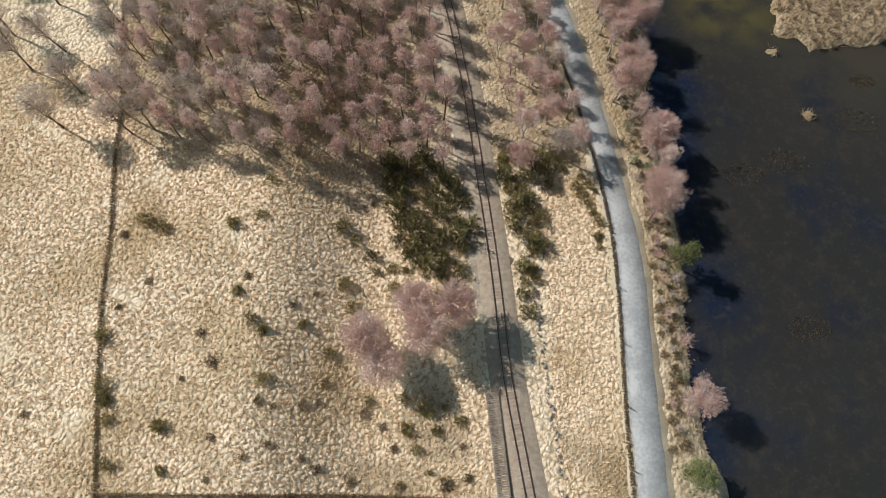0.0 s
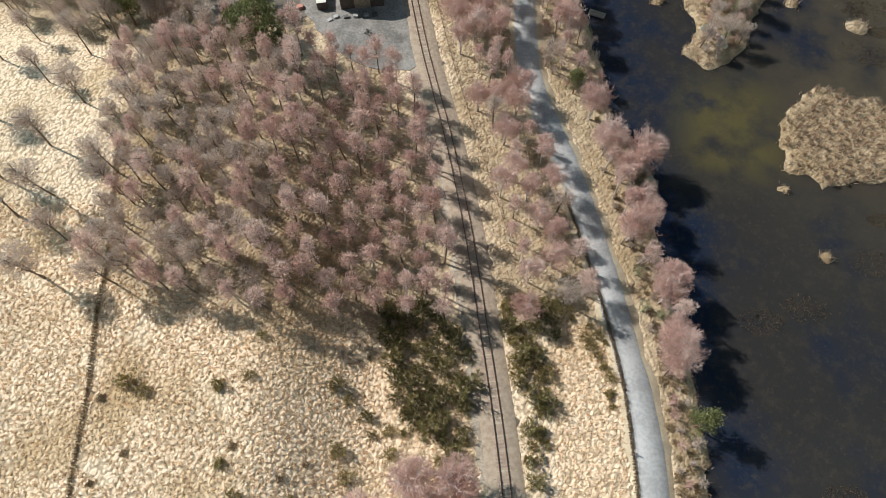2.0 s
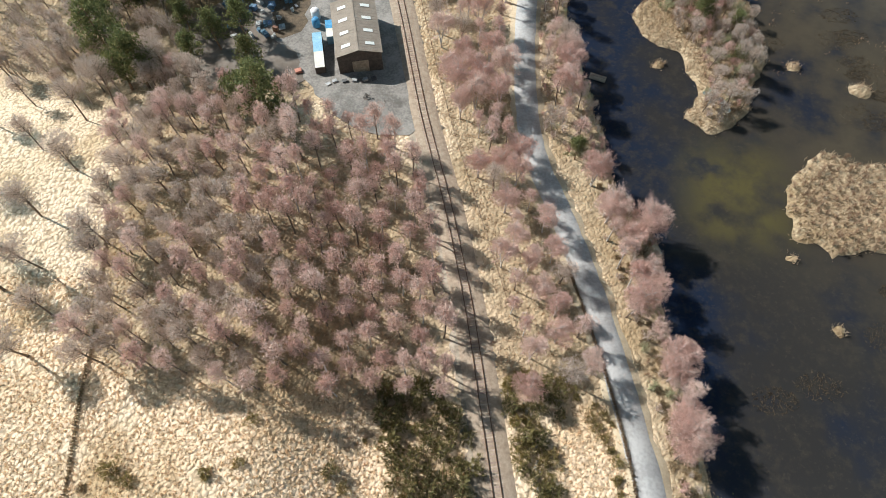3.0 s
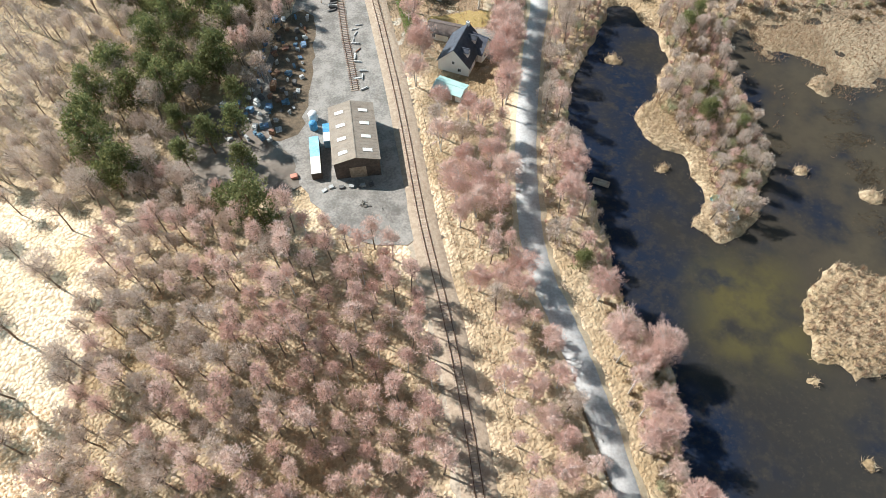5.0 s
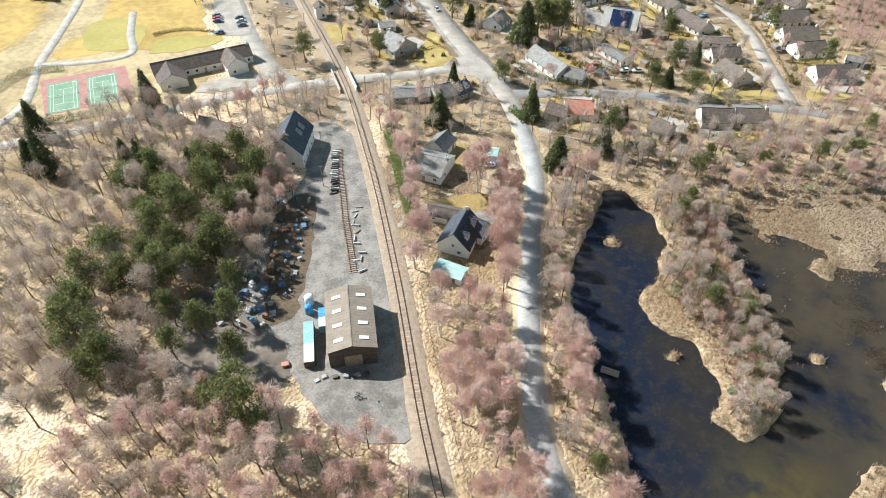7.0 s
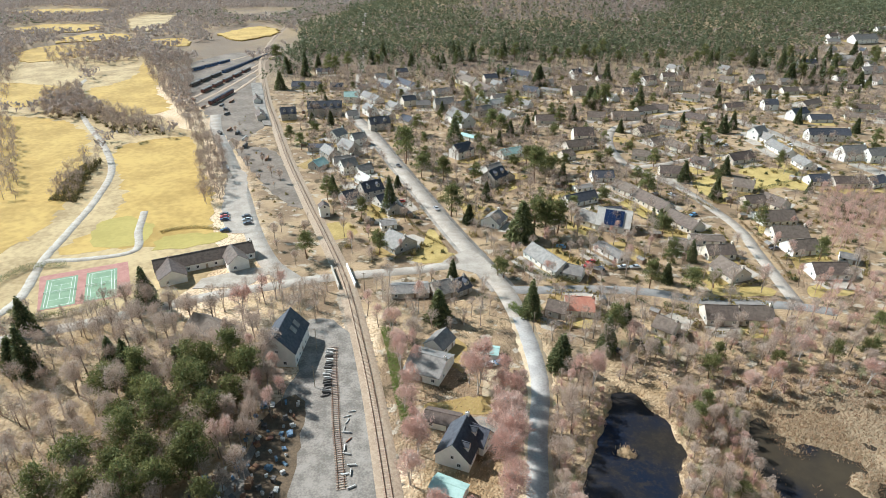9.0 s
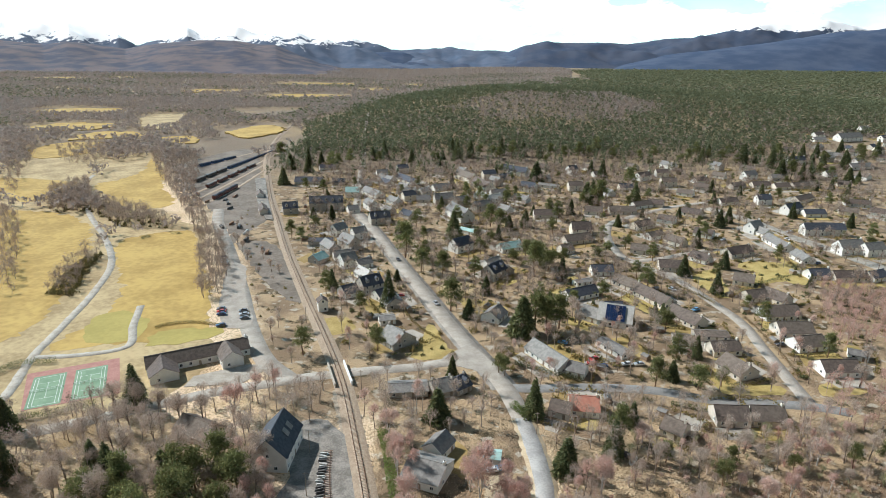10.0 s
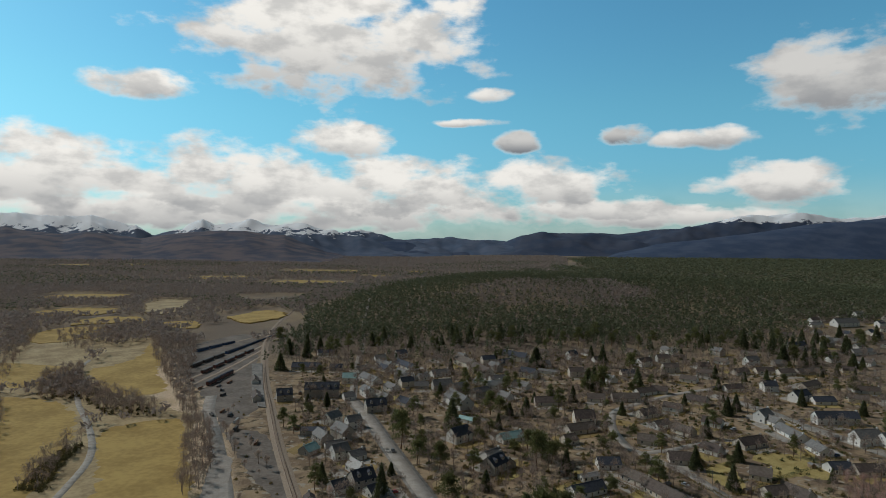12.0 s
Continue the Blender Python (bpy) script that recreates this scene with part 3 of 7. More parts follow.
patch("station_yard", [(-140, 430), (-118, 440), (-100, 420), (-70, 350), (-78, 345), (-110, 395), (-150, 470), (-185, 530), (-250, 640), (-275, 700), (-240, 790), (-205, 740), (-178, 650), (-150, 560), (-128, 495)], 0.05, YARD, "brown cinder station yard with sidings", "yard", 0.8)
patch("car_park", [(-96, 312), (-104, 326), (-114, 360), (-122, 392), (-112, 392), (-100, 352), (-86, 316)], 0.14, PALE_ROAD, "pale asphalt car park", "car park", 0.3)
patch("junction", [(22, 266), (19, 283), (11, 297), (5, 293), (-1, 285), (6, 280), (14, 275)], 0.12, PALE_ROAD, "pale asphalt road junction", "road", 0.2)

patch("verge_lawn", [(-14, 287), (-8, 284.5), (-2, 288), (1, 296), (-3, 312), (-7, 318), (-9, 304)], 0.085, LAWN, "yellow-green grass verge at the road junction", "lawn", 0.3)
patch("paddock", [(-5, 361), (3, 371), (14, 370), (17, 357), (3, 351), (-2, 353)], 0.06, ROUGH_TURF, "pale dry paddock beside the main road", "lawn", 0.4)
patch("estate_green", [(168, 398), (176, 408), (194, 408), (212, 396), (200, 375), (188, 372), (180, 386)], 0.05, LAWN, "broad yellow-green lawn among the estate houses", "lawn", 0.5)
patch("estate_green", [(139.5, 352), (134.5, 374), (140, 386), (154, 394), (149, 370), (146, 354)], 0.05, LAWN, "yellow-green verge inside the road's curve", "lawn", 0.4)

patch("golf_rough", [(-185, 236), (-100, 256), (-100, 300), (-110, 330), (-150, 430), (-165, 470), (-215, 520), (-330, 760), (-450, 745), (-480, 600), (-440, 480), (-330, 340), (-250, 250)], 0.03, ROUGH_TURF, "pale tan rough grass of a golf course", "golf course", 1.0)
patch("fairway_near", [(-162, 290), (-158, 338), (-180, 385), (-205, 437), (-172, 462), (-150, 420), (-125, 368), (-106, 318), (-112, 302), (-130, 297)], 0.07, FAIRWAY, "yellow dormant golf fairway", "golf course", 1.2)
patch("fairway_west", [(-190, 270), (-182, 310), (-190, 360), (-206, 400), (-252, 480), (-315, 510), (-420, 480), (-330, 360), (-250, 290)], 0.07, FAIRWAY, "wide yellow dormant golf fairway", "golf course", 1.5)
patch("fairway_north", [(-305, 588), (-330, 690), (-325, 735), (-275, 660), (-250, 600), (-212, 533), (-242, 522)], 0.07, FAIRWAY, "pale yellow dormant golf fairway", "golf course", 1.5)
patch("fairway_far", [(-440, 730), (-398, 733), (-340, 640), (-314, 577), (-332, 537), (-400, 600)], 0.07, FAIRWAY, "pale yellow dormant golf fairway", "golf course", 1.5)
patch("meadow_far", [(-306, 930), (-268, 990), (-222, 928), (-234, 896), (-262, 872)], 1.4, FAIRWAY, "pale yellow meadow among far woods", "meadow", 2.0)
patch("meadow_far", [(-511, 1114), (-514, 1185), (-461, 1171), (-414, 1015), (-438, 975)], 1.0, ROUGH_TURF, "pale tan clearing among far woods", "meadow", 2.0)
patch("meadow_far", [(-464, 930), (-446, 949), (-401, 906), (-420, 879)], 0.8, FAIRWAY, "pale yellow clearing among far woods", "meadow", 1.5)
patch("meadow_far", [(-378, 892), (-340, 900), (-313, 842), (-352, 849)], 0.8, FAIRWAY, "pale yellow clearing among far woods", "meadow", 1.5)
patch("meadow_far", [(-488, 784), (-482, 841), (-428, 844), (-407, 768), (-441, 730)], 0.5, FAIRWAY, "pale yellow clearing among far woods", "meadow", 1.5)
patch("putting_green", [(-150, 296), (-160, 320), (-150, 330), (-133, 318), (-132, 300)], 0.11, GREEN, "mown yellow-green putting green", "golf course", 0.6)
patch("club_green", [(-123.4, 294.7), (-124, 308.4), (-98.4, 311.8), (-98, 304.3), (-108.2, 297.0)], 0.11, GREEN, "mown green lawn behind the clubhouse", "golf course", 0.6)
strip("golf_path", [(-158, 235), (-155, 254), (-164, 285), (-168.6, 312), (-176.5, 353), (-190, 396), (-219, 444), (-258, 498), (-300, 565), (-320, 598), (-335, 646)], 3.8, 0.125, DRIVE, "pale gravel golf path", "path", ragged=0.08)
strip("club_path", [(-163, 284), (-147, 286), (-131, 294), (-138, 314), (-145, 336)], 3.4, 0.13, DRIVE, "pale gravel path to the clubhouse", "path", ragged=0.06)

FAR_FIELDS = [(-1415, 2380, 191, 60, 0), (-1217, 2469, 135, 52, 2), (-757, 2900, 421, 90, 0), (-631, 1799, 190, 37, -3), (-422, 2156, 257, 60, 2), (-355, 1638, 204, 46, -2), (-98, 2108, 78, 38, 0), (-207, 1912, 87, 32, 3), (-1045, 1815, 178, 15, 0), (-680, 1230, 160, 36, 8), (-560, 1000, 120, 32, -10), (-470, 905, 60, 26, 0)]
for a, b, l, w, turn in FAR_FIELDS:
    c, s_ = math.cos(radians(turn)), math.sin(radians(turn))
    ring = [(a + c * l / 2 * u - s_ * w * v * 1.6, b + s_ * l / 2 * u + c * w * v * 1.6) for u, v in ((-1, -0.2), (-0.5, -1), (0.3, -0.8), (1, -0.3), (0.8, 0.7), (0.1, 0.9), (-0.7, 0.8))]
    patch("far_field", ring, 1.2, FAIRWAY, "pale straw-coloured field among far woods", "field", 3.0, 12.0)

strip("line_margin", [(10.5, 26), (9.0, 38), (6.8, 56.6), (4.2, 76), (-0.1, 99.5), (-5.9, 125), (-11.2, 154.5), (-15, 173), (-21, 201), (-27.3, 226.5), (-37, 262)], 7.6, 0.04, TRACKSIDE, "bare sandy margin beside the railway", "verge", step=0.8, ragged=0.5)

# ---- railway ----
track = smoothed(RAIL_LINE, 0.7)
across = sideways(track)
tz = np.maximum(hill(track[:, 0], track[:, 1]), 0)
BED = tz + 0.42


def bed(name, line, side, z0, z1, top, foot, material, label):
    n = len(line)
    rows = [line + side * foot, line + side * top, line - side * top, line - side * foot]
    zs = [z0, z1, z1, z0]
    verts = np.concatenate([np.c_[r, z] for r, z in zip(rows, zs)])
    k = np.arange(n - 1)
    faces = np.concatenate([np.stack([a * n + k, (a + 1) * n + k, (a + 1) * n + k + 1, a * n + k + 1], 1) for a in range(3)])
    return tagged(new(name, skin(fast_mesh(name, verts, faces), material)), label, "railway", kind="structure")


trackbed = bed("track_bed", track[::2], across[::2], tz[::2] - 0.1, BED[::2], 2.3, 3.7, BALLAST, "brown stone ballast of a single railway line")
for sign in (-1, 1):
    line = track + across * 0.78 * sign
    n = len(line)
    rows = [(0.075, 0.0), (0.075, 0.16), (-0.075, 0.16), (-0.075, 0.0)]
    verts = np.concatenate([np.c_[line + across * o, BED + 0.08 + h] for o, h in rows])
    k = np.arange(n - 1)
    faces = np.concatenate([np.stack([a * n + k, (a + 1) * n + k, (a + 1) * n + k + 1, a * n + k + 1], 1) for a in range(3)])
    tagged(new("rail", skin(fast_mesh("rail", verts, faces), RAIL)), "rusty steel rail of a single track", "rail", "rails of the line", "structure")

# ---- plants ----
def put_tree(kind, trunk, crown, bark, leaf, label, category="tree"):
    e = new(kind)
    under(new("trunk", skin(fast_mesh("trunk", *trunk), bark)), e)
    under(new("crown", skin(fast_mesh("crown", *crown), leaf)), e)
    return tagged(e, label, category)


def birch(seed, h=10.0, r=4.0, twigs=1500, stems=1, width=0.06, limbs=18, low=0.3, fuzz=1.0):
    """A bare tree: slim stem, steep limbs to a domed crown, and twigs along every limb."""
    rng = np.random.default_rng(seed)
    wood, limb_lines = [], []
    for s in range(stems):
        a = rng.uniform(0, 6.28)
        lean = np.array([math.cos(a), math.sin(a), 0]) * r * rng.uniform(0.15, 0.4) * (stems > 1)
        bend = rng.uniform(0.15, 0.5, 2)
        path = np.array([lean * t**1.3 + np.array([bend[0] * math.sin(3 * t + s), bend[1] * math.sin(2.3 * t), h * 0.93 * t]) for t in np.linspace(0, 1, 7)])
        wood.append(tube(path, np.linspace(0.18, 0.04, 7), 5))
        for b in range(max(3, limbs // stems)):
            t = rng.uniform(low, 0.94)
            k = min(int(t * 6), 5)
            p = path[k] + (path[k + 1] - path[k]) * (t * 6 - k)
            q = rng.uniform(0, 6.28) if stems == 1 else a + rng.uniform(-2.2, 2.2)
            reach = r * rng.uniform(0.45, 1.0) * (1.0 - 0.55 * (t - low) / (0.95 - low))
            rise = min(reach * rng.uniform(0.45, 1.25), h * 1.01 - p[2])
            d = np.array([math.cos(q) * reach, math.sin(q) * reach, rise])
            limb = np.array([p, p + d * np.array([0.5, 0.5, 0.62]), p + d])
            wood.append(tube(limb, (0.075, 0.05, 0.02), 3))
            limb_lines.append(limb)
        limb_lines.append(path[-3:])
    limb_lines = np.array(limb_lines)
    size = np.linalg.norm(limb_lines[:, 2] - limb_lines[:, 0], axis=1)
    inner = int(twigs * 0.4)
    pick = rng.choice(len(limb_lines), inner, p=size / size.sum())
    f = rng.uniform(0.1, 1.0, (inner, 1)) ** 0.7
    a, b, c = limb_lines[pick, 0], limb_lines[pick, 1], limb_lines[pick, 2]
    on = np.where(f < 0.5, a + (b - a) * 2 * f, b + (c - b) * (2 * f - 1))
    at = [on + rng.normal(size=(inner, 3)) * np.array([0.13, 0.13, 0.18]) * r * fuzz]
    way = [(c - a) / (size[pick][:, None] + 0.01) + rng.normal(size=(inner, 3)) * 0.6 + np.array([0, 0, 0.2])]
    lobes = 5 + 3 * stems
    outer = (twigs - inner) // lobes
    for k in range(lobes):
        q, out_ = rng.uniform(0, 6.28), r * (0.0 if k == 0 else rng.uniform(0.30, 0.62))
        mid_z = h * (low + (0.97 - low) * (0.66 if k == 0 else rng.uniform(0.34, 0.66)))
        u = rng.normal(size=(outer, 3))
        u /= np.linalg.norm(u, axis=1, keepdims=True)
        u[:, 2] = np.where(u[:, 2] < -0.3, -u[:, 2], u[:, 2])
        wide_, tall_ = r * rng.uniform(0.34, 0.48), h * (0.97 - low) * rng.uniform(0.26, 0.34)
        at.append(np.array([math.cos(q) * out_, math.sin(q) * out_, mid_z]) + u * rng.uniform(0.55, 1.0, (outer, 1)) ** 0.5 * np.array([wide_, wide_, tall_]))
        way.append(u + rng.normal(size=(outer, 3)) * 0.5 + np.array([0, 0, 0.25]))
    at, way = np.concatenate(at), np.concatenate(way)
    return merged(wood), blades(at, way, rng.uniform(0.35, 0.85, len(at)), rng.uniform(0.6, 1.4, len(at)) * width, rng)


def pine(seed, h=15.0, r=4.0, clumps=42, each=56):
    """A Scots pine: bare lower stem, needle clumps in uneven tiers."""
    rng = np.random.default_rng(seed)
    path = np.array([(0.4 * math.sin(2 * t + seed), 0.35 * math.sin(3 * t), h * 0.95 * t) for t in np.linspace(0, 1, 7)])
    wood, at = [tube(path, np.linspace(0.30, 0.05, 7), 6)], []
    for k in range(clumps):
        t = rng.uniform(0.34, 1.0)
        q, reach = rng.uniform(0, 6.28), r * rng.uniform(0.25, 1.0) * (1.12 - 0.75 * max(0, t - 0.4) / 0.6)
        p = np.array([0, 0, h * t * 0.95])
        e = p + np.array([math.cos(q) * reach, math.sin(q) * reach, rng.uniform(-0.2, 0.9)])
        wood.append(tube([p, (p + e) / 2 - (0, 0, 0.15), e], (0.07, 0.05, 0.02), 3))
        at.append(e + rng.normal(size=(each, 3)) * np.array([0.58, 0.58, 0.28]) * (0.75 + 0.14 * r))
    at = np.concatenate(at)
    way = rng.normal(size=at.shape) + np.array([0, 0, 0.9])
    return merged(wood), blades(at, way, rng.uniform(0.45, 0.95, len(at)), rng.uniform(0.25, 0.46, len(at)), rng)


def spruce(seed, h=13.0, r=2.8, n=2400):
    rng = np.random.default_rng(seed)
    t = 1 - rng.uniform(0.0, 1.0, n) ** 0.62
    tier = np.round(t * 15) / 15 + rng.normal(size=n) * 0.012
    q = rng.uniform(0, 6.28, n)
    reach = r * (1.02 - tier) * rng.uniform(0.35, 1.08, n) * (1 + 0.15 * np.sin(q * 3 + seed + tier * 9))
    at = np.stack([np.cos(q) * reach, np.sin(q) * reach, h * (0.06 + 0.93 * tier) - 0.28 * reach], 1)
    way = np.stack([np.cos(q), np.sin(q), -0.25 + 0.5 * rng.normal(size=n)], 1) + 0.4 * rng.normal(size=(n, 3))
    return tube([(0, 0, 0), (0, 0, h * 0.9)], (0.24, 0.04), 6), blades(at, way, rng.uniform(0.7, 1.3, n), rng.uniform(0.45, 0.8, n), rng)


def shrub(seed, r=1.3, h=1.5, n=420, long=0.45, wide=0.13):
    rng = np.random.default_rng(seed)
    u = rng.normal(size=(n, 3))
    u /= np.linalg.norm(u, axis=1, keepdims=True)
    u[:, 2] = np.abs(u[:, 2])
    lump = 1 + 0.55 * np.sin(u[:, :1] * 3.1 + seed) * np.cos(u[:, 1:2] * 3.7 + seed * 2) + 0.25 * np.sin(u[:, 1:2] * 7 + u[:, :1] * 5 + seed)
    at = u * rng.uniform(0.3, 1.0, (n, 1)) ** 0.5 * lump * np.array([r, r * 0.85, h]) * 0.82
    way = u + np.array([0, 0, 0.6]) + 0.5 * rng.normal(size=(n, 3))
    stems = [tube([(0, 0, -0.1), (r * 0.45 * math.cos(a), r * 0.45 * math.sin(a), h * 0.6)], (0.05, 0.02), 3) for a in (0.3, 1.7, 2.9, 4.1, 5.2)]
    return merged(stems), blades(at, way, long * rng.uniform(0.6, 1.3, n), wide * rng.uniform(0.6, 1.3, n), rng)


def scatter(poly, gap, seed, keep=None, most=9999):
    """Places in a polygon, none nearer to another than gap."""
    r_ = np.random.default_rng(seed)
    box_ = np.array(poly, float)
    lo, hi = box_.min(0), box_.max(0)
    tries = r_.uniform(lo, hi, (int(14 * np.prod(hi - lo) / gap**2) + 50, 2))
    tries = tries[inside(poly, tries[:, 0], tries[:, 1]) > 0]
    cells, found = {}, []
    for x, y in tries.tolist():
        c = (int(x // gap), int(y // gap))
        if any(math.hypot(x - a, y - b) < gap for i_ in (-1, 0, 1) for j_ in (-1, 0, 1) for a, b in cells.get((c[0] + i_, c[1] + j_), ())):
            continue
        if keep and not keep(x, y):
            continue
        cells.setdefault(c, []).append((x, y))
        found.append((x, y))
        if len(found) >= most:
            break
    return found


line_rail, line_road = smoothed(RAIL_LINE, 4.0), smoothed(ROAD_LINE, 4.0)


def clear(x, y, rail=6.5, road=4.5):
    """Whether a place is free of the line, the lane and the water."""
    p = np.array([x, y])
    return np.min(np.hypot(*(line_rail - p).T)) > rail and np.min(np.hypot(*(line_road - p).T)) > road and level(x, y) > -0.5


rnd = random.Random(4)
BIRCH_FORMS = ((13.0, 2.4, 1350, 1, 0.10, 22, 0.46), (12.0, 2.2, 1150, 1, 0.10, 20, 0.48), (12.0, 3.6, 3200, 2, 0.10, 34, 0.34), (10.0, 2.1, 900, 1, 0.10, 18, 0.42), (11.0, 4.4, 4600, 3, 0.10, 45, 0.34), (11.5, 4.8, 7000, 3, 0.10, 54, 0.36))
BIRCHES = [put_tree("birch_tree", *birch(11 + k, h, r, n, s, w, m, low, 0.55 if k in (2, 4, 5) else 0.75), BIRCH_BARK if k in (1, 2, 4, 5) else DARK_BARK, TWIG, "bare birch with a reddish haze of twigs") for k, (h, r, n, s, w, m, low) in enumerate(BIRCH_FORMS)]
GREYS = [put_tree("bare_tree", *birch(51 + k, h, r, n, s, 0.10, m, low, 0.75), DARK_BARK, GREY_TWIG, "bare grey-brown broadleaved tree") for k, (h, r, n, s, m, low) in enumerate(((11.5, 3.4, 1900, 2, 26, 0.40), (10.5, 2.7, 1250, 1, 20, 0.42), (13.0, 3.9, 2400, 2, 32, 0.42)))]
PINES = [put_tree("pine_tree", *pine(71 + k, h, r), PINE_BARK, NEEDLE, "tall green Scots pine with clumped needles") for k, (h, r) in enumerate(((17, 4.6), (15, 4.2), (13, 4.8)))]
SPRUCES = [put_tree("spruce_tree", *spruce(81 + k, h, r), DARK_BARK, SPRUCE, "dark green conical spruce") for k, (h, r) in enumerate(((16, 4.2), (12, 3.4), (20, 5.2)))]


def put_shrub(kind, made, bark, leaf, label):
    e = new(kind)
    under(new("stem", skin(fast_mesh("stem", *made[0]), bark)), e)
    under(new("foliage", skin(fast_mesh("foliage", *made[1]), leaf)), e)
    return tagged(e, label, "bush")


GORSES = [put_shrub("gorse_bush", shrub(91 + k, r, h), DARK_BARK, GORSE, "olive-green gorse bush on dry grass") for k, (r, h) in enumerate(((1.5, 1.6), (1.1, 1.3), (1.9, 1.9)))]
HEATHS = [put_shrub("heather_clump", shrub(95 + k, r, h, 300), DARK_BARK, HEATHER, "low brown clump of dead heather and bracken") for k, (r, h) in enumerate(((1.3, 0.8), (0.9, 0.7)))]


JUNIPERS = [put_shrub("juniper_bush", shrub(98 + k, r, h, 520, 0.5, 0.15), DARK_BARK, OLIVE, "tall dark green juniper bush beside the railway") for k, (r, h) in enumerate(((1.5, 3.2), (1.9, 2.6)))]


def plant(kinds, places, group, seed, lo=0.85, hi=1.15, label=""):
    r_ = random.Random(seed)
    for x, y in places:
        src = r_.choice(kinds)
        s_ = r_.uniform(lo, hi)
        ob = copy_thing(src, pose(x, y, level(x, y) - 0.05, 0, 0, r_.uniform(0, 360)) @ Matrix.Scale(s_, 4))
        ob.scale = (s_, s_, s_ * r_.uniform(0.9, 1.1))
        tagged(ob, label, group=group)


# solitary birches by the line and along the loch
plant(BIRCHES[5:], [(-11.3, 15.0), (-13.3, 20.2), (-5.2, 25.4), (1.6, 25.6), (-2.3, 20.3)], "birches beside the line", 1, 1.0, 1.2, "broad bare birch with a dusky pink crown beside the railway")
plant(BIRCHES[4:], [(43.3, 60.2), (43.2, 48.1), (43.8, 52.5), (38.3, 74.2)], "birches along the shore", 22, 0.85, 1.0, "broad bare birch with a dusky pink crown by the water")
plant(BIRCHES, [(42.2, 45.4), (43.5, 49.0), (44.5, 55.5), (40.5, 68.0), (38.5, 88.0), (41.5, 75.0), (36.9, 73.1), (35.1, 90.6), (38.0, 79.5), (40.5, 80), (43.5, 62.5), (45.5, 9.5), (36.5, 84), (35.4, 95), (33, 105), (31, 116), (30, 136), (29.3, 128), (30.5, 142), (42.5, 92)], "birches along the shore", 2, 0.85, 1.05)
WOOD_TREES = scatter(WOOD_AREA, 3.75, 5)
pinkish = [p for p in WOOD_TREES if p[0] + 16 * wobble(*p, 14.0, 5.0) > -40]
plant(BIRCHES[:2] + BIRCHES[3:4], pinkish, "birch wood beside the line", 3, 0.85, 1.2)
plant(GREYS[1:2] + GREYS[1:2] + BIRCHES[:1], [p for p in WOOD_TREES if p not in pinkish], "birch wood beside the line", 21, 0.85, 1.2, "slim leafless birch with a grey-brown crown")
plant(BIRCHES[:3] + BIRCHES[2:3] + BIRCHES[4:5] + GREYS[:1], scatter(STRIP, 4.6, 6, lambda x, y: clear(x, y, 8.0, 5.5) and not (-8 < x < 14 and y > 160)), "trees between the line and the lane", 4, 0.75, 1.05)
plant(BIRCHES[:2] + GREYS, scatter([(24, 118), (33, 118), (31, 150), (29, 178), (44, 203), (33, 206), (25, 165)], 4.2, 7, lambda x, y: clear(x, y, 8, 5.0)), "trees along the shore", 5, 0.65, 1.0)

# conifers and bare trees west of the yard
plant(PINES, [(-81, 160), (-71, 160), (-62, 171), (-40.6, 119), (-44.4, 128), (-76.7, 131), (-86.7, 149), (-69, 207), (-60, 207), (-68.6, 194), (-74.7, 186), (-88, 170), (-66, 181), (-72, 172), (-58, 196), (-79, 178), (-84, 185), (-66, 165), (-76, 166), (-62, 187), (-70, 200), (-83, 140), (-56, 204), (-64, 213), (-90, 160), (-82, 195), (-74, 208), (-47, 124), (-59, 171), (-95.5, 200), (-87, 203), (-73, 132)], "pines west of the yard", 6, 0.9, 1.15)
plant(SPRUCES, [(-131, 214), (-125, 211), (-101, 214), (-93, 208), (-139, 233), (-106, 250), (-88, 203), (-80, 212)], "spruces by the village edge", 7, 0.8, 1.05)
TIMBER_YARD = [(-71.4, 152.6), (-61.8, 162.7), (-50.4, 175.9), (-39.2, 152.7), (-34.1, 136.3), (-42.9, 131.2), (-62.6, 134.4)]
plant(GREYS, [p for p in scatter(PINEWOOD, 6.2, 8) if p[0] > -112 and inside(TIMBER_YARD, *p) < 1], "bare trees west of the yard", 8, 0.75, 1.1)
plant(BIRCHES[:2] + GREYS[:2], [(-54, 180), (-56, 188), (-51.5, 193), (-53, 200), (-50.5, 209), (-55, 206), (-57, 213), (-48, 203), (-60, 218), (-47, 192), (-49.5, 184), (-50, 172), (-52, 166), (-46, 198), (-57, 178)], "birches beside the scrap yard", 19, 0.8, 1.05)
plant(PINES[1:2], [(-66, 150), (-58, 146), (-62, 139), (-52, 150), (-54, 160), (-48, 138)], "tall thin pines over the timber yard", 20, 0.7, 0.95)
plant(GREYS, [(-75, 70), (-80, 80), (-84, 92), (-77, 62), (-86, 75), (-92, 84), (-80, 104), (-90, 110), (-100, 100), (-84, 120), (-98, 125), (-108, 135), (-104, 118)], "grey trees on the rough grass", 9, 0.95, 1.25)

# tall dark juniper thicket against the line
plant(JUNIPERS, scatter([(-12, 58), (-2, 58), (4.5, 50), (6.2, 39), (2, 31), (-6, 36), (-10, 46)], 2.7, 18, lambda x, y: clear(x, y, 4.4)), "juniper thicket beside the line", 18, 0.95, 1.75)

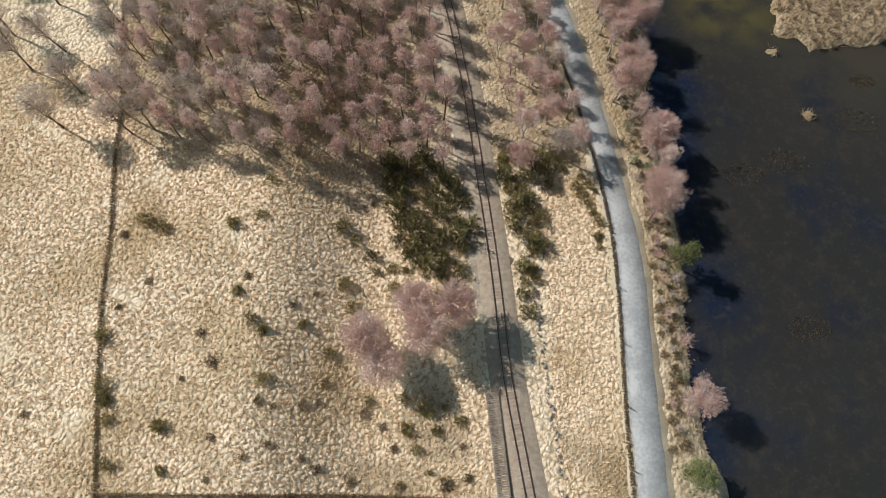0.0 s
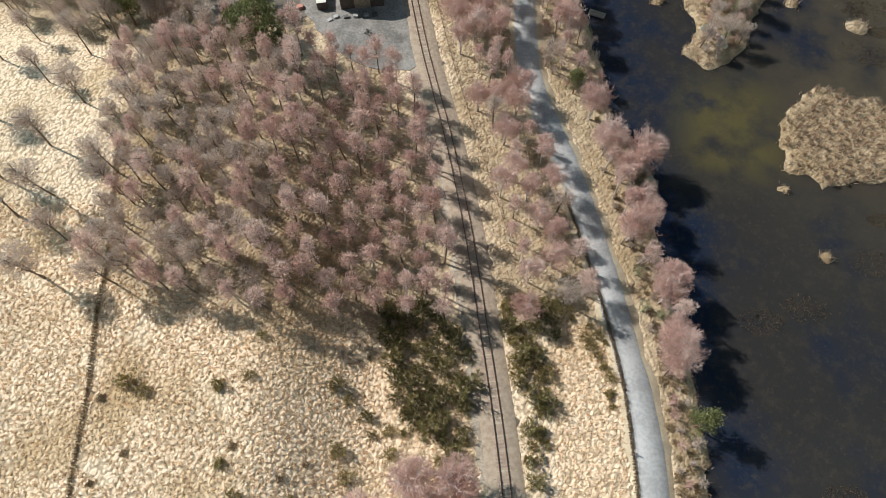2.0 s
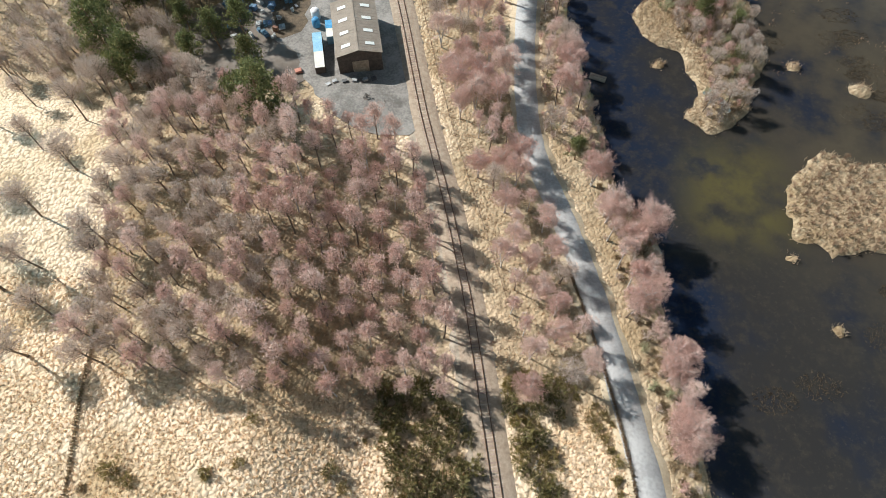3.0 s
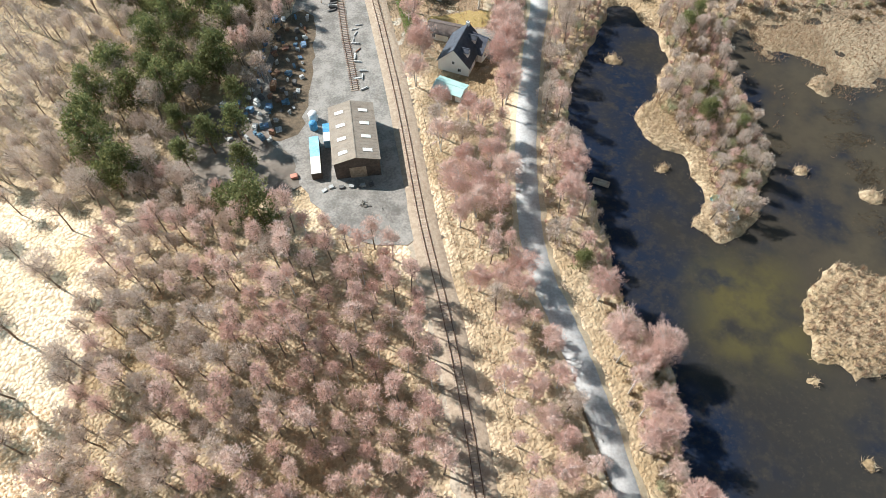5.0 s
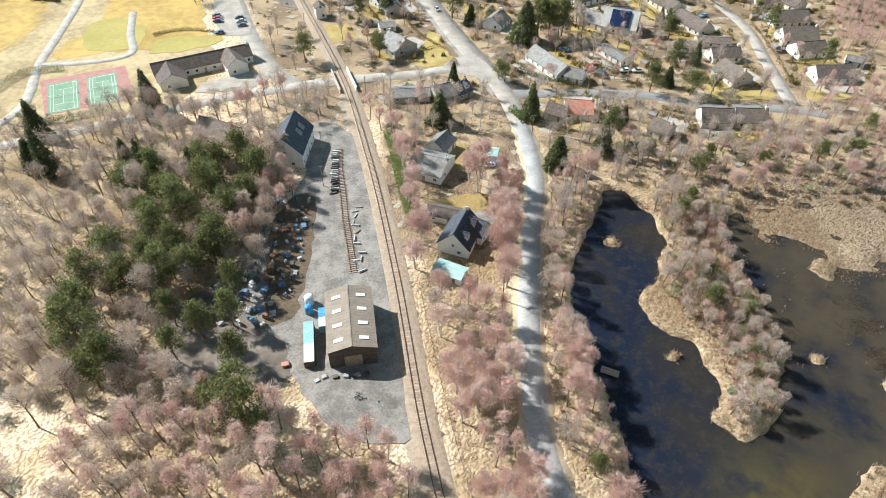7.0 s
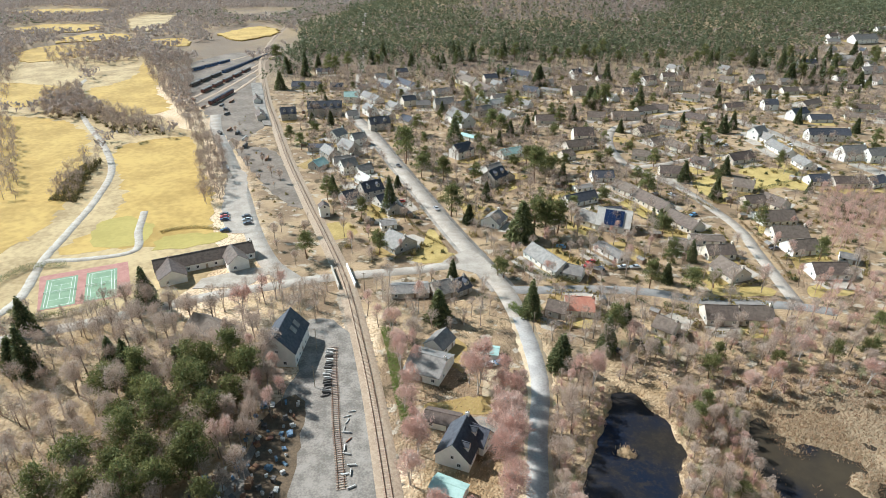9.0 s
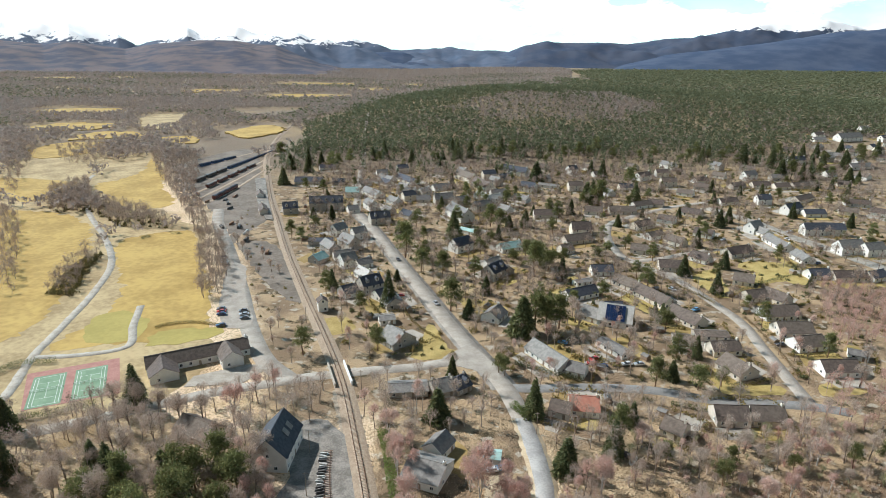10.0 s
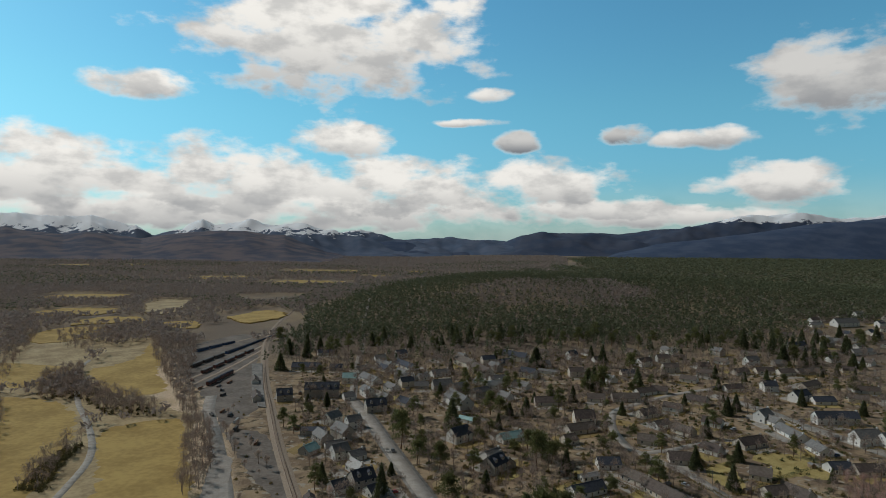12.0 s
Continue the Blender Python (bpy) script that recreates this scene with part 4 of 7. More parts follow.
# bushes on the dry grass
plant(GORSES, [(-33.8, 50.8), (-40.2, 41.5), (-35, 43.3), (-56.6, 42), (-53.2, 40.3), (-38.1, 28.2), (-34.8, 22.9), (-32.6, 21), (-21.3, 17.5), (-31.8, 12.3), (-61.4, 19.6), (-59.8, 10.6), (-58.8, 8.2), (-57.8, 4.9), (-56.5, -2.5), (-47.5, -3.3), (-48.9, 4), (-17.3, 26.5), (-26, 22.4), (-19, 30.9)], "gorse bushes on the grass", 10, 0.85, 1.35)
plant(HEATHS, [(-60.8, 39.1), (-54.6, 29.7), (-36.3, 31.1), (-59.2, 24.8), (-43.7, 20.2), (-32.4, 8.4), (-72.6, 5.7), (-24, 28.4), (-21.5, 11.8), (-28, 26), (-25, 8), (-46, 12), (-41, 15), (-30, 1), (-22, -3)] + scatter([(-40, 8), (-14, 10), (-12, -8), (-40, -8)], 6.5, 17), "heather clumps on the grass", 11, 0.6, 1.0)
BUSH_LINE = [(-20, 50), (-10, 47), (-4, 36), (1.5, 29), (-8, 29), (-16, 34), (-21, 39)]
plant(GORSES + JUNIPERS[1:], scatter(BUSH_LINE, 2.7, 12, lambda x, y: wobble(x, y, 5.0, 1.0) + (x + 10) * 0.05 > -0.05), "gorse thicket beside the line", 12, 0.5, 1.15)
plant(GORSES + JUNIPERS, scatter([(11.5, 61), (23, 60), (22, 50), (20, 41), (17.5, 26), (15.5, 26), (14.2, 42)], 1.9, 13, lambda x, y: wobble(x, y, 4.0, 2.0) > -0.3), "gorse thicket east of the line", 13, 0.75, 1.5)
plant(GORSES, scatter([(27, 58), (31.5, 52), (33.2, 40), (32, 37), (28.5, 50), (24, 59)], 2.0, 14), "gorse bushes along the lane", 14, 0.6, 1.2)
plant(GORSES + HEATHS, scatter([(-14, 10), (-2, 11), (6, 9), (7, -6), (-8, -6), (-12, 3)], 3.2, 15, lambda x, y: clear(x, y, 4.6) and wobble(x, y, 4.0, 3.0) > -0.1), "scrub beside the platform", 15, 0.6, 1.4)
plant(HEATHS, scatter([(41.5, 110), (45, 100), (45, 70), (46.5, 40), (45, 0), (42, 0), (42, 30), (41, 60), (36, 90), (34, 110)], 2.0, 16, lambda x, y: clear(x, y, 5, 4.4)), "shore scrub", 16, 0.6, 1.1)

# ---- buildings ----
WALLS = {"w": (WHITE_WALL, "white-harled"), "b": (BEIGE_WALL, "beige-harled"), "s": (STONE_WALL, "grey stone")}
ROOFS = {"d": (SLATE, "dark slate"), "g": (GREY_ROOF, "grey slate"), "p": (PALE_ROOF, "pale grey"), "n": (BROWN_ROOF, "brown tiled"), "r": (RED_ROOF, "red tiled"), "t": (TEAL_ROOF, "green sheet")}


def pane_mesh():
    me_ = bpy.data.meshes.new("pane")
    bm = boxed(-0.46, 0.46, -0.03, 0.0, -0.52, 0.52)
    box(bm, -0.46, 0.46, -0.03, 0.0, -0.52, -0.5)
    bm.to_mesh(me_)
    bm.free()
    return skin(me_, GLASS)


def frame_mesh():
    me_ = bpy.data.meshes.new("window")
    bm = bmesh.new()
    for x0, x1, z0, z1 in ((-0.58, -0.46, -0.64, 0.64), (0.46, 0.58, -0.64, 0.64), (-0.46, 0.46, 0.52, 0.64), (-0.58, 0.58, -0.72, -0.52), (-0.03, 0.03, -0.52, 0.52)):
        box(bm, x0, x1, -0.07, 0.03, z0, z1)
    bm.to_mesh(me_)
    bm.free()
    return skin(me_, PAINT)


def door_mesh():
    me_ = bpy.data.meshes.new("door")
    bm = boxed(-0.45, 0.45, -0.05, 0.03, 0.0, 2.0, 0.02)
    box(bm, -0.3, 0.3, -0.07, -0.05, 1.1, 1.8)
    box(bm, -0.3, 0.3, -0.07, -0.05, 0.2, 0.9)
    bm.to_mesh(me_)
    bm.free()
    return skin(me_, WOOD)


PANE, FRAME, DOOR = pane_mesh(), frame_mesh(), door_mesh()


def far_window_mesh():
    me_ = bpy.data.meshes.new("window")
    bm = boxed(-0.5, 0.5, -0.05, 0.02, -0.58, 0.58)
    for f in bm.faces:
        f.material_index = 1
    for x0, x1, z0, z1 in ((-0.62, -0.5, -0.7, 0.7), (0.5, 0.62, -0.7, 0.7), (-0.5, 0.5, 0.58, 0.7), (-0.5, 0.5, -0.7, -0.58)):
        box(bm, x0, x1, -0.07, 0.03, z0, z1)
    bm.to_mesh(me_)
    bm.free()
    skin(me_, PAINT)
    return skin(me_, GLASS)


FAR_WINDOW = far_window_mesh()


def add_window(parent, x, y, z, turn, w=1.0, h=1.0, glazed=True):
    if not glazed:
        return under(new("window", FAR_WINDOW), parent, pose(x, y, z, 0, 0, turn) @ Matrix.Diagonal((w, 1, h, 1)))
    win = under(new("window", FRAME), parent, pose(x, y, z, 0, 0, turn) @ Matrix.Diagonal((w, 1, h, 1)))
    under(new("pane", PANE), win)
    return win


def gable_walls(l, w, eave, rise):
    bm = bmesh.new()
    a, b = l / 2, w / 2
    ring = [(-b, 0), (b, 0), (b, eave), (0, eave + rise), (-b, eave)]
    ends = [[bm.verts.new((x, y, z - (0.4 if z == 0 else 0))) for y, z in ring] for x in (-a, a)]
    bm.faces.new(ends[0][::-1])
    bm.faces.new(ends[1])
    for k in range(5):
        j = (k + 1) % 5
        bm.faces.new((ends[0][k], ends[0][j], ends[1][j], ends[1][k]))
    bmesh.ops.recalc_face_normals(bm, faces=bm.faces)
    return bm


def gable_roof(l, w, eave, rise, over=0.35, thick=0.16):
    """Two pitched slabs in one folded sheet, with overhanging eaves and verges, and a ridge roll."""
    bm = bmesh.new()
    a, b = l / 2 + over * 0.7, w / 2
    y0, z0, z1 = b + over, eave - rise / b * over, eave + rise
    cap = z1 + thick - rise / b * 0.14
    section = [(-y0, z0 + 0.02), (-y0, z0 + thick), (-0.14, cap), (-0.14, z1 + thick + 0.06), (0.14, z1 + thick + 0.06), (0.14, cap), (y0, z0 + thick), (y0, z0 + 0.02), (0, z1 + 0.02)]
    ends = [[bm.verts.new((x, y, z)) for y, z in section] for x in (-a, a)]
    for k in range(len(section)):
        m = (k + 1) % len(section)
        bm.faces.new((ends[0][k], ends[0][m], ends[1][m], ends[1][k]))
    for end in ends:
        bm.faces.new(end)
    bmesh.ops.recalc_face_normals(bm, faces=bm.faces)
    return bm


def chimney(parent, x, z, wall, pots=True):
    c = part("chimney", boxed(-0.4, 0.4, -0.45, 0.45, 0, 1.7, 0.03), wall, parent, m=pose(x, 0, z - 0.7))
    for k in (-0.2, 0.2) if pots else ():
        v, t = tube([(0, k, 1.7), (0, k, 2.05)], (0.12, 0.10), 6)
        under(new("chimney_pot", skin(fast_mesh("chimney_pot", v, t), BROWN_ROOF)), c)


def house(x, y, turn, l, w, style, eave=2.7, rise=None, kind="house", stacks=1, dormers=0, rear=True, label=""):
    wall, wname = WALLS[style[0]]
    roof, rname = ROOFS[style[1]]
    rise = rise or w * 0.42
    e = new(kind)
    near = y < 290
    e.matrix_basis = pose(x, y, float(hill(x, y)), 0, 0, turn)
    part("wall", gable_walls(l, w, eave, rise), wall, e)
    part("roof", gable_roof(l, w, eave, rise), roof, e, rname + " roof")
    for k in range(stacks):
        chimney(e, (l / 2 - 0.6) * (1 if k == 0 else -1), eave + rise, wall, near)
    n = max(1, int(l // (3.2 if y < 400 else 4.6 if y < 480 else 6.5)))
    door_at = n // 2 if n > 1 else -1
    for side, turn_ in ((-1, 0), (1, 180)) if rear else ((-1, 0),):
        for k in range(n):
            wx = (k + 0.5) / n * l - l / 2
            if k == door_at and side == -1:
                under(new("door", DOOR), e, pose(wx, side * w / 2, 0, 0, 0, turn_))
            else:
                add_window(e, wx, side * w / 2, 1.45, turn_, glazed=near)
            if eave > 4.5:
                add_window(e, wx, side * w / 2, eave - 1.0, turn_, glazed=near)
    for side, turn_ in ((-1, 270), (1, 90)):
        if y < 480:
            add_window(e, side * l / 2, -w * 0.2, 1.45, turn_, glazed=near)
        if rise > 3.2 or eave > 4:
            add_window(e, side * l / 2, 0, eave + 0.3, turn_, 0.8, 0.9, near)
    for k in range(dormers):
        dx = (k + 0.5) / dormers * l - l / 2
        zc = eave + rise * 0.45
        d = part("dormer", gable_walls(2.6, 1.7, 1.1, 0.75), wall, e, m=pose(dx, -w * 0.24, zc - 0.35, 0, 0, 90))
        part("dormer_roof", gable_roof(2.6, 1.7, 1.1, 0.75, 0.15, 0.1), roof, d)
        add_window(d, -1.3, 0, 0.75, 270, 0.8, 0.7, near)
    tagged(e, label or f"{wname} {'two-storey house' if eave > 4.5 else 'house'} with a {rname} roof", "house", "houses of the village" if kind == "house" else "")
    return e


# x, y, turn, length, width, walls and roof, storeys (0: low outbuilding)
TERRACES = [(96, 366, -56, 15, 8, 'bn', 1), (104, 348, -65, 21, 9, 'bn', 1), (111, 324, -62, 17, 9, 'bn', 1), (68, 352, 27, 18, 8, 'wd', 1), (69, 326, -41, 14, 9, 'wg', 1), (80, 334, 1, 8, 8, 'wd', 1), (70, 294, -60, 15, 6, 'wg', 0), (42, 285, -60, 21, 9, 'wg', 1), (51, 275, -27, 7, 7, 'wg', 1), (115, 307, -4, 14, 7, 'bn', 0), (115, 294, 6, 12, 8, 'bn', 1)]
CRESCENT = [(113, 277, -68, 12, 10, 'bn', 1), (155, 351, 14, 11, 8, 'bn', 1), (165, 349, -62, 12, 9, 'bn', 1), (156, 330, 6, 17, 10, 'wn', 1), (153, 312, 1, 15, 10, 'bn', 1), (152, 299, 11, 13, 9, 'wn', 1), (168, 290, -28, 7, 6, 'wg', 0), (152, 278, 1, 14, 9, 'wn', 1), (160, 373, -30, 10, 9, 'bn', 1), (101, 303, -10, 7, 7, 'bn', 0), (220, 380, 1, 18, 8, 'bn', 1)]
CLOSE = [(137, 478, 34, 16, 9, 'bn', 1), (167, 540, -26, 12, 8, 'bn', 1), (204, 576, -37, 13, 8, 'wn', 1), (160, 493, -36, 12, 8, 'wn', 1), (185, 512, -43, 14, 9, 'bn', 1), (138, 454, 32, 13, 7, 'wn', 1), (148, 442, -59, 13, 8, 'bn', 1), (173, 459, -38, 12, 8, 'wn', 1), (120, 424, -22, 11, 8, 'bn', 1), (129, 394, -9, 15, 9, 'bn', 1), (151, 409, -54, 11, 8, 'wn', 1)]
GREEN_ROW = [(178, 421, 23, 18, 9, 'bn', 1), (227, 548, 15, 16, 8, 'wn', 1), (256, 549, 2, 11, 8, 'wd', 2), (264, 521, 27, 16, 8, 'wd', 2), (294, 560, 32, 23, 8, 'bn', 1), (277, 514, 2, 16, 8, 'wd', 1), (307, 520, -29, 13, 8, 'bn', 1), (329, 518, -39, 12, 8, 'wn', 1), (330, 546, -15, 18, 8, 'wn', 1), (249, 466, 2, 14, 8, 'wd', 2), (263, 466, -4, 13, 8, 'wd', 2)]
WIDE_ROAD = [(211, 470, 33, 11, 8, 'wg', 2), (214, 463, -77, 11, 8, 'wg', 1), (212, 439, -87, 24, 8, 'wg', 1), (212, 411, -89, 14, 8, 'wg', 1), (249, 427, 10, 16, 9, 'wg', 2), (261, 423, 12, 13, 8, 'wg', 2), (205, 383, 6, 12, 8, 'wd', 1), (235, 381, 24, 12, 8, 'wd', 1), (283, 609, 2, 16, 8, 'bn', 1), (299, 604, 11, 15, 8, 'bn', 1), (322, 608, 12, 26, 8, 'bn', 1)]
BACK_ROW = [(261, 644, -46, 12, 8, 'wn', 1), (287, 640, 22, 14, 8, 'wg', 2), (367, 708, 17, 22, 8, 'wd', 2), (425, 692, 14, 27, 9, 'wg', 1), (260, 605, 27, 16, 8, 'bn', 1), (497, 831, 16, 34, 12, 'wg', 2), (123, 656, 30, 10, 8, 'wd', 2), (112, 515, -13, 13, 9, 'bn', 1), (134, 517, 2, 20, 9, 'bn', 1), (154, 535, 26, 17, 8, 'wn', 1)]
MIDDLE = [(20, 625, -62, 29, 9, 'bn', 2), (33, 593, -68, 30, 9, 'bn', 2), (11, 500, -65, 27, 11, 'wg', 2), (16, 462, -40, 12, 6, 'wt', 0), (45, 572, 19, 14, 7, 'wg', 1), (56, 632, 36, 16, 8, 'sd', 1), (70, 647, -36, 20, 9, 'wd', 2), (72, 586, -35, 14, 8, 'wd', 2), (62, 551, -42, 14, 8, 'wg', 1), (92, 601, -26, 18, 7, 'wg', 0), (74, 505, 2, 17, 9, 'bn', 1)]
PARK_SIDE = [(91, 461, 2, 13, 10, 'bn', 2), (85, 444, 21, 19, 9, 'bn', 1), (40, 426, 29, 15, 8, 'wt', 1), (74, 423, 26, 8, 8, 'bn', 1), (27, 396, 41, 11, 8, 'wg', 1), (10, 425, 42, 13, 9, 'wd', 2), (27, 379, 50, 12, 9, 'sd', 2), (33, 385, -54, 8, 8, 'sd', 1), (23, 325, 61, 10, 9, 'wg', 1), (87, 386, 2, 12, 8, 'wd', 1), (73, 369, 22, 10, 5, 'wg', 0)]
NORTH_END = [(-117, 674, 19, 16, 8, 'wd', 1), (-122, 612, 1, 25, 10, 'sd', 1), (-95, 609, 1, 11, 8, 'sd', 1), (-115, 510, 19, 11, 9, 'sd', 2), (-69, 514, 26, 8, 8, 'wg', 1), (-76, 563, 1, 11, 8, 'wt', 2), (-72, 602, 48, 12, 8, 'wg', 1), (-60, 569, -55, 25, 9, 'wg', 1), (-53, 623, -48, 19, 8, 'wg', 1), (-34, 619, -57, 30, 9, 'wd', 1), (-32, 575, -13, 16, 8, 'wg', 1)]
HIGH_STREET = [(-17, 548, 2, 11, 8, 'sg', 1), (-1, 542, 16, 15, 9, 'sg', 2), (-3, 590, 31, 17, 8, 'wg', 1), (-46, 485, 21, 14, 9, 'sd', 2), (-70, 455, 54, 10, 8, 'wg', 2), (-59, 429, -50, 14, 9, 'sg', 2), (-78, 437, 2, 15, 8, 'sd', 0), (-55, 395, 36, 9, 8, 'wg', 2), (-46, 394, 41, 9, 7, 'wg', 1), (-73, 402, 59, 9, 8, 'st', 1), (-40, 542, -51, 12, 8, 'wg', 1)]
STATION_SIDE = [(-48, 352, 37, 8, 9, 'wd', 1), (-38, 358, 33, 11, 9, 'sd', 2), (-31, 348, 43, 8, 8, 'wd', 1), (-26, 342, -68, 16, 9, 'sg', 1), (-20, 300, -48, 11, 12, 'sg', 1), (-26, 320, 17, 7, 6, 'wg', 0), (-13, 261, 6, 14, 8, 'sg', 0), (-1, 261, 25, 8, 9, 'sg', 1), (5, 263, 40, 7, 8, 'sd', 1)]
EDGE_OF_TOWN = [(48, 250, -7, 10, 9, 'br', 1), (40, 248, -24, 7, 7, 'bn', 1), (75, 237, -42, 7, 8, 'bn', 1), (96, 245, -3, 11, 9, 'bn', 1), (108, 245, -3, 11, 9, 'bn', 1), (-78, 234, -29, 14, 9, 'bn', 1)]
HOMES, TURNS = [], []
EAVES, PITCHES = (2.3, 2.6, 4.8), (0.16, 0.34, 0.42)
for street in (TERRACES, CRESCENT, CLOSE, GREEN_ROW, WIDE_ROAD, BACK_ROW, MIDDLE, PARK_SIDE, NORTH_END, HIGH_STREET, STATION_SIDE, EDGE_OF_TOWN):
    for k, (x, y, turn, l, w, style, storeys) in enumerate(street):
        old = style[0] == "s"
        house(x, y, turn, l, w, style, EAVES[storeys], w * PITCHES[storeys], "house" if storeys else "outbuilding", 0 if not storeys else 2 if old else (k + 1) % 2, 2 if style == "sd" and storeys else 0, y < 330)
        HOMES.append((x, y, l))
        TURNS.append(turn)

# the large stone hotel with a row of dormers, at the head of the main road
house(-90, 522, 8, 25, 11, "sd", 6.2, 4.2, "hotel", 2, 5, False, label="large grey stone hotel with dark slate roof and dormers")
HOMES.append((-90, 522, 25))
TURNS.append(8)


# farther homes that fill the village between the known ones
def free_plot(x, y):
    p = np.array([x, y])
    return all(math.hypot(x - a, y - b) > 14 + c * 0.45 for a, b, c in HOMES) and np.min(np.hypot(*(line_rail - p).T)) > 26 and np.min(np.hypot(*(line_road - p).T)) > 14


for x, y in scatter([(-60, 570), (30, 600), (120, 560), (250, 600), (380, 600), (420, 640), (300, 690), (150, 680), (20, 680), (-70, 660)], 25, 21, free_plot, 24) + scatter([(270, 400), (330, 430), (420, 520), (340, 560)], 25, 22, free_plot, 10) + scatter([(420, 700), (560, 760), (640, 860), (520, 900), (380, 760)], 26, 24, free_plot, 22):
    style = rnd.choice(("wg", "sg", "bn", "bn", "wd", "bd", "wn"))
    turn = rnd.choice((-60, -30, 10, 25)) + rnd.uniform(-8, 8)
    house(x, y, turn, rnd.uniform(10, 16), 8, style, rnd.choice((2.6, 2.6, 4.8)), 2.9, stacks=1, rear=False)
    HOMES.append((x, y, 13))
    TURNS.append(turn)

# close-set pale houses behind the high street
def narrow_plot(x, y):
    p = np.array([x, y])
    return all(math.hypot(x - a, y - b) > 8 + c * 0.4 for a, b, c in HOMES) and np.min(np.hypot(*(line_rail - p).T)) > 22 and np.min(np.hypot(*(line_road - p).T)) > 12


for x, y in scatter([(-60, 490), (0, 470), (60, 520), (70, 640), (0, 660), (-70, 650)], 17, 23, narrow_plot, 16) + scatter([(-62, 380), (-36, 372), (-58, 460), (-80, 462)], 13, 26, narrow_plot, 4):
    turn = rnd.choice((-55, -48, 22, 34)) + rnd.uniform(-6, 6)
    house(x, y, turn, rnd.uniform(9, 14), 7.5, rnd.choice(("wg", "wg", "sg", "wp", "bd")), rnd.choice((2.6, 4.8)), 2.9, stacks=1, rear=False)
    HOMES.append((x, y, 11))
    TURNS.append(turn)

# the house with dark slate and dormers, its neighbour, and their outbuildings
house(4.1, 181.2, 69, 11.8, 9.0, "wd", 3.2, 4.6, "villa", 1, 2, label="white-harled house with steep dark slate roof and dormers")
house(8.5, 184.0, -31, 7.0, 6.0, "wd", 3.0, 3.4, "villa", 0, 0, label="white-harled side wing with a dark slate roof")
house(1.2, 167.8, -26, 8.2, 4.6, "wt", 2.3, 0.7, "shed", 0, 0, label="white shed with a pale green sheet roof")
house(-0.5, 191.5, -17, 9.5, 5.5, "bn", 2.4, 1.3, "garage", 0, 0, label="long low garage with a brown roof")
house(-4.6, 215.0, -22, 11.5, 12.5, "wg", 2.9, 2.6, "bungalow", 1, 0, label="low white bungalow with a wide grey roof")
house(-1.5, 226.5, 60, 8.0, 7.0, "wg", 2.9, 2.6, "bungalow", 0, 0, label="bungalow wing with grey roof and glazed slope")
house(14.5, 222.5, -10, 5.5, 4.5, "bt", 2.2, 0.9, "shed", 0, 0, label="red-brown garden shed with a green roof")
house(78, 322, -20, 15, 12, "wp", 3.0, 6.0, "villa", 0, 0, label="white house with steep pale roof and solar panels")
solar = new("solar_array")
solar.matrix_basis = pose(78, 322, 0, 0, 0, -20)
for a in range(5):
    for b in range(4):
        part("panel", boxed(-4.2 + a * 1.7, -2.56 + a * 1.7, 0.5 + b * 1.9, 2.34 + b * 1.9, 0, 0.08), SOLAR, solar, m=pose(0, -6.5, 3.2, 45, 0, 0))
tagged(solar, "dark solar panels laid on a steep house roof", "solar panel")

# the old goods depot beside the yard
HOMES.append((-51.5, 225.0, 18))
depot = house(-50.7, 224.3, 87, 16.8, 11.0, "wd", 5.2, 5.6, "depot", 0, 0, label="tall white building with a steep dark slate roof")
for k in range(2):
    part("skylight", boxed(-2.3 + k * 3.4, -0.2 + k * 3.4, 0, 2.6, 0, 0.12, 0.02), GREY_ROOF, depot, "flat rooflight", m=pose(1.5, -3.9, 7.05, 46.5, 0, 0))

# the sawmill shed: low-pitched sheet roof with rooflights, dark timber sides
SHEET = mat("brown_sheet", (0.245, 0.20, 0.155), (0.315, 0.26, 0.205), 0.5, 0.85, 0.15, 0.01, spec=0.1)
TARRED = mat("dark_boards", (0.075, 0.06, 0.05), (0.13, 0.10, 0.08), 1.2, 0.85, 0.4, 0.02)
LIGHT = mat("rooflight", (0.72, 0.70, 0.62), (0.80, 0.78, 0.72), 1.0, 0.4, 0.0)
shed = new("shed")
shed.matrix_basis = pose(-22.6, 147.3, 0.15, 0, 0, 99.5)
L, W = 18.6, 10.9
part("wall", gable_walls(L, W, 6.2, 1.55), TARRED, shed, "dark tarred boards")
roof = part("roof", gable_roof(L, W, 6.2, 1.55, 0.3, 0.12), SHEET, shed, "grey-brown profiled sheet roof")
pitch = math.degrees(math.atan2(1.55, W / 2))
for s in (-1, 1):
    for k in range(4):
        part("rooflight", boxed(-0.5, 0.5, -1.15, 1.15, 0, 0.06), LIGHT, roof, m=pose(-6.8 + 4.4 * k, s * W * 0.27, 7.10, -s * pitch, 0, 0))
for k in range(38):
    x = -L / 2 + (k + 0.5) * L / 38
    for s in (-1, 1):
        part("seam", boxed(x - 0.03, x + 0.03, -W / 4 - 0.15, W / 4 + 0.12, 0, 0.02), SHEET, roof, m=pose(0, s * W / 4, 7.10, -s * pitch, 0, 0)) if k % 2 == 0 else None
part("door", boxed(-0.06, 0.04, -2.0, 2.0, 0, 4.2, 0.02), WOOD, shed, "tall sliding timber door", m=pose(-L / 2 - 0.02, 0, 0))
tagged(shed, "dark timber shed with low-pitched brown sheet roof", "shed")

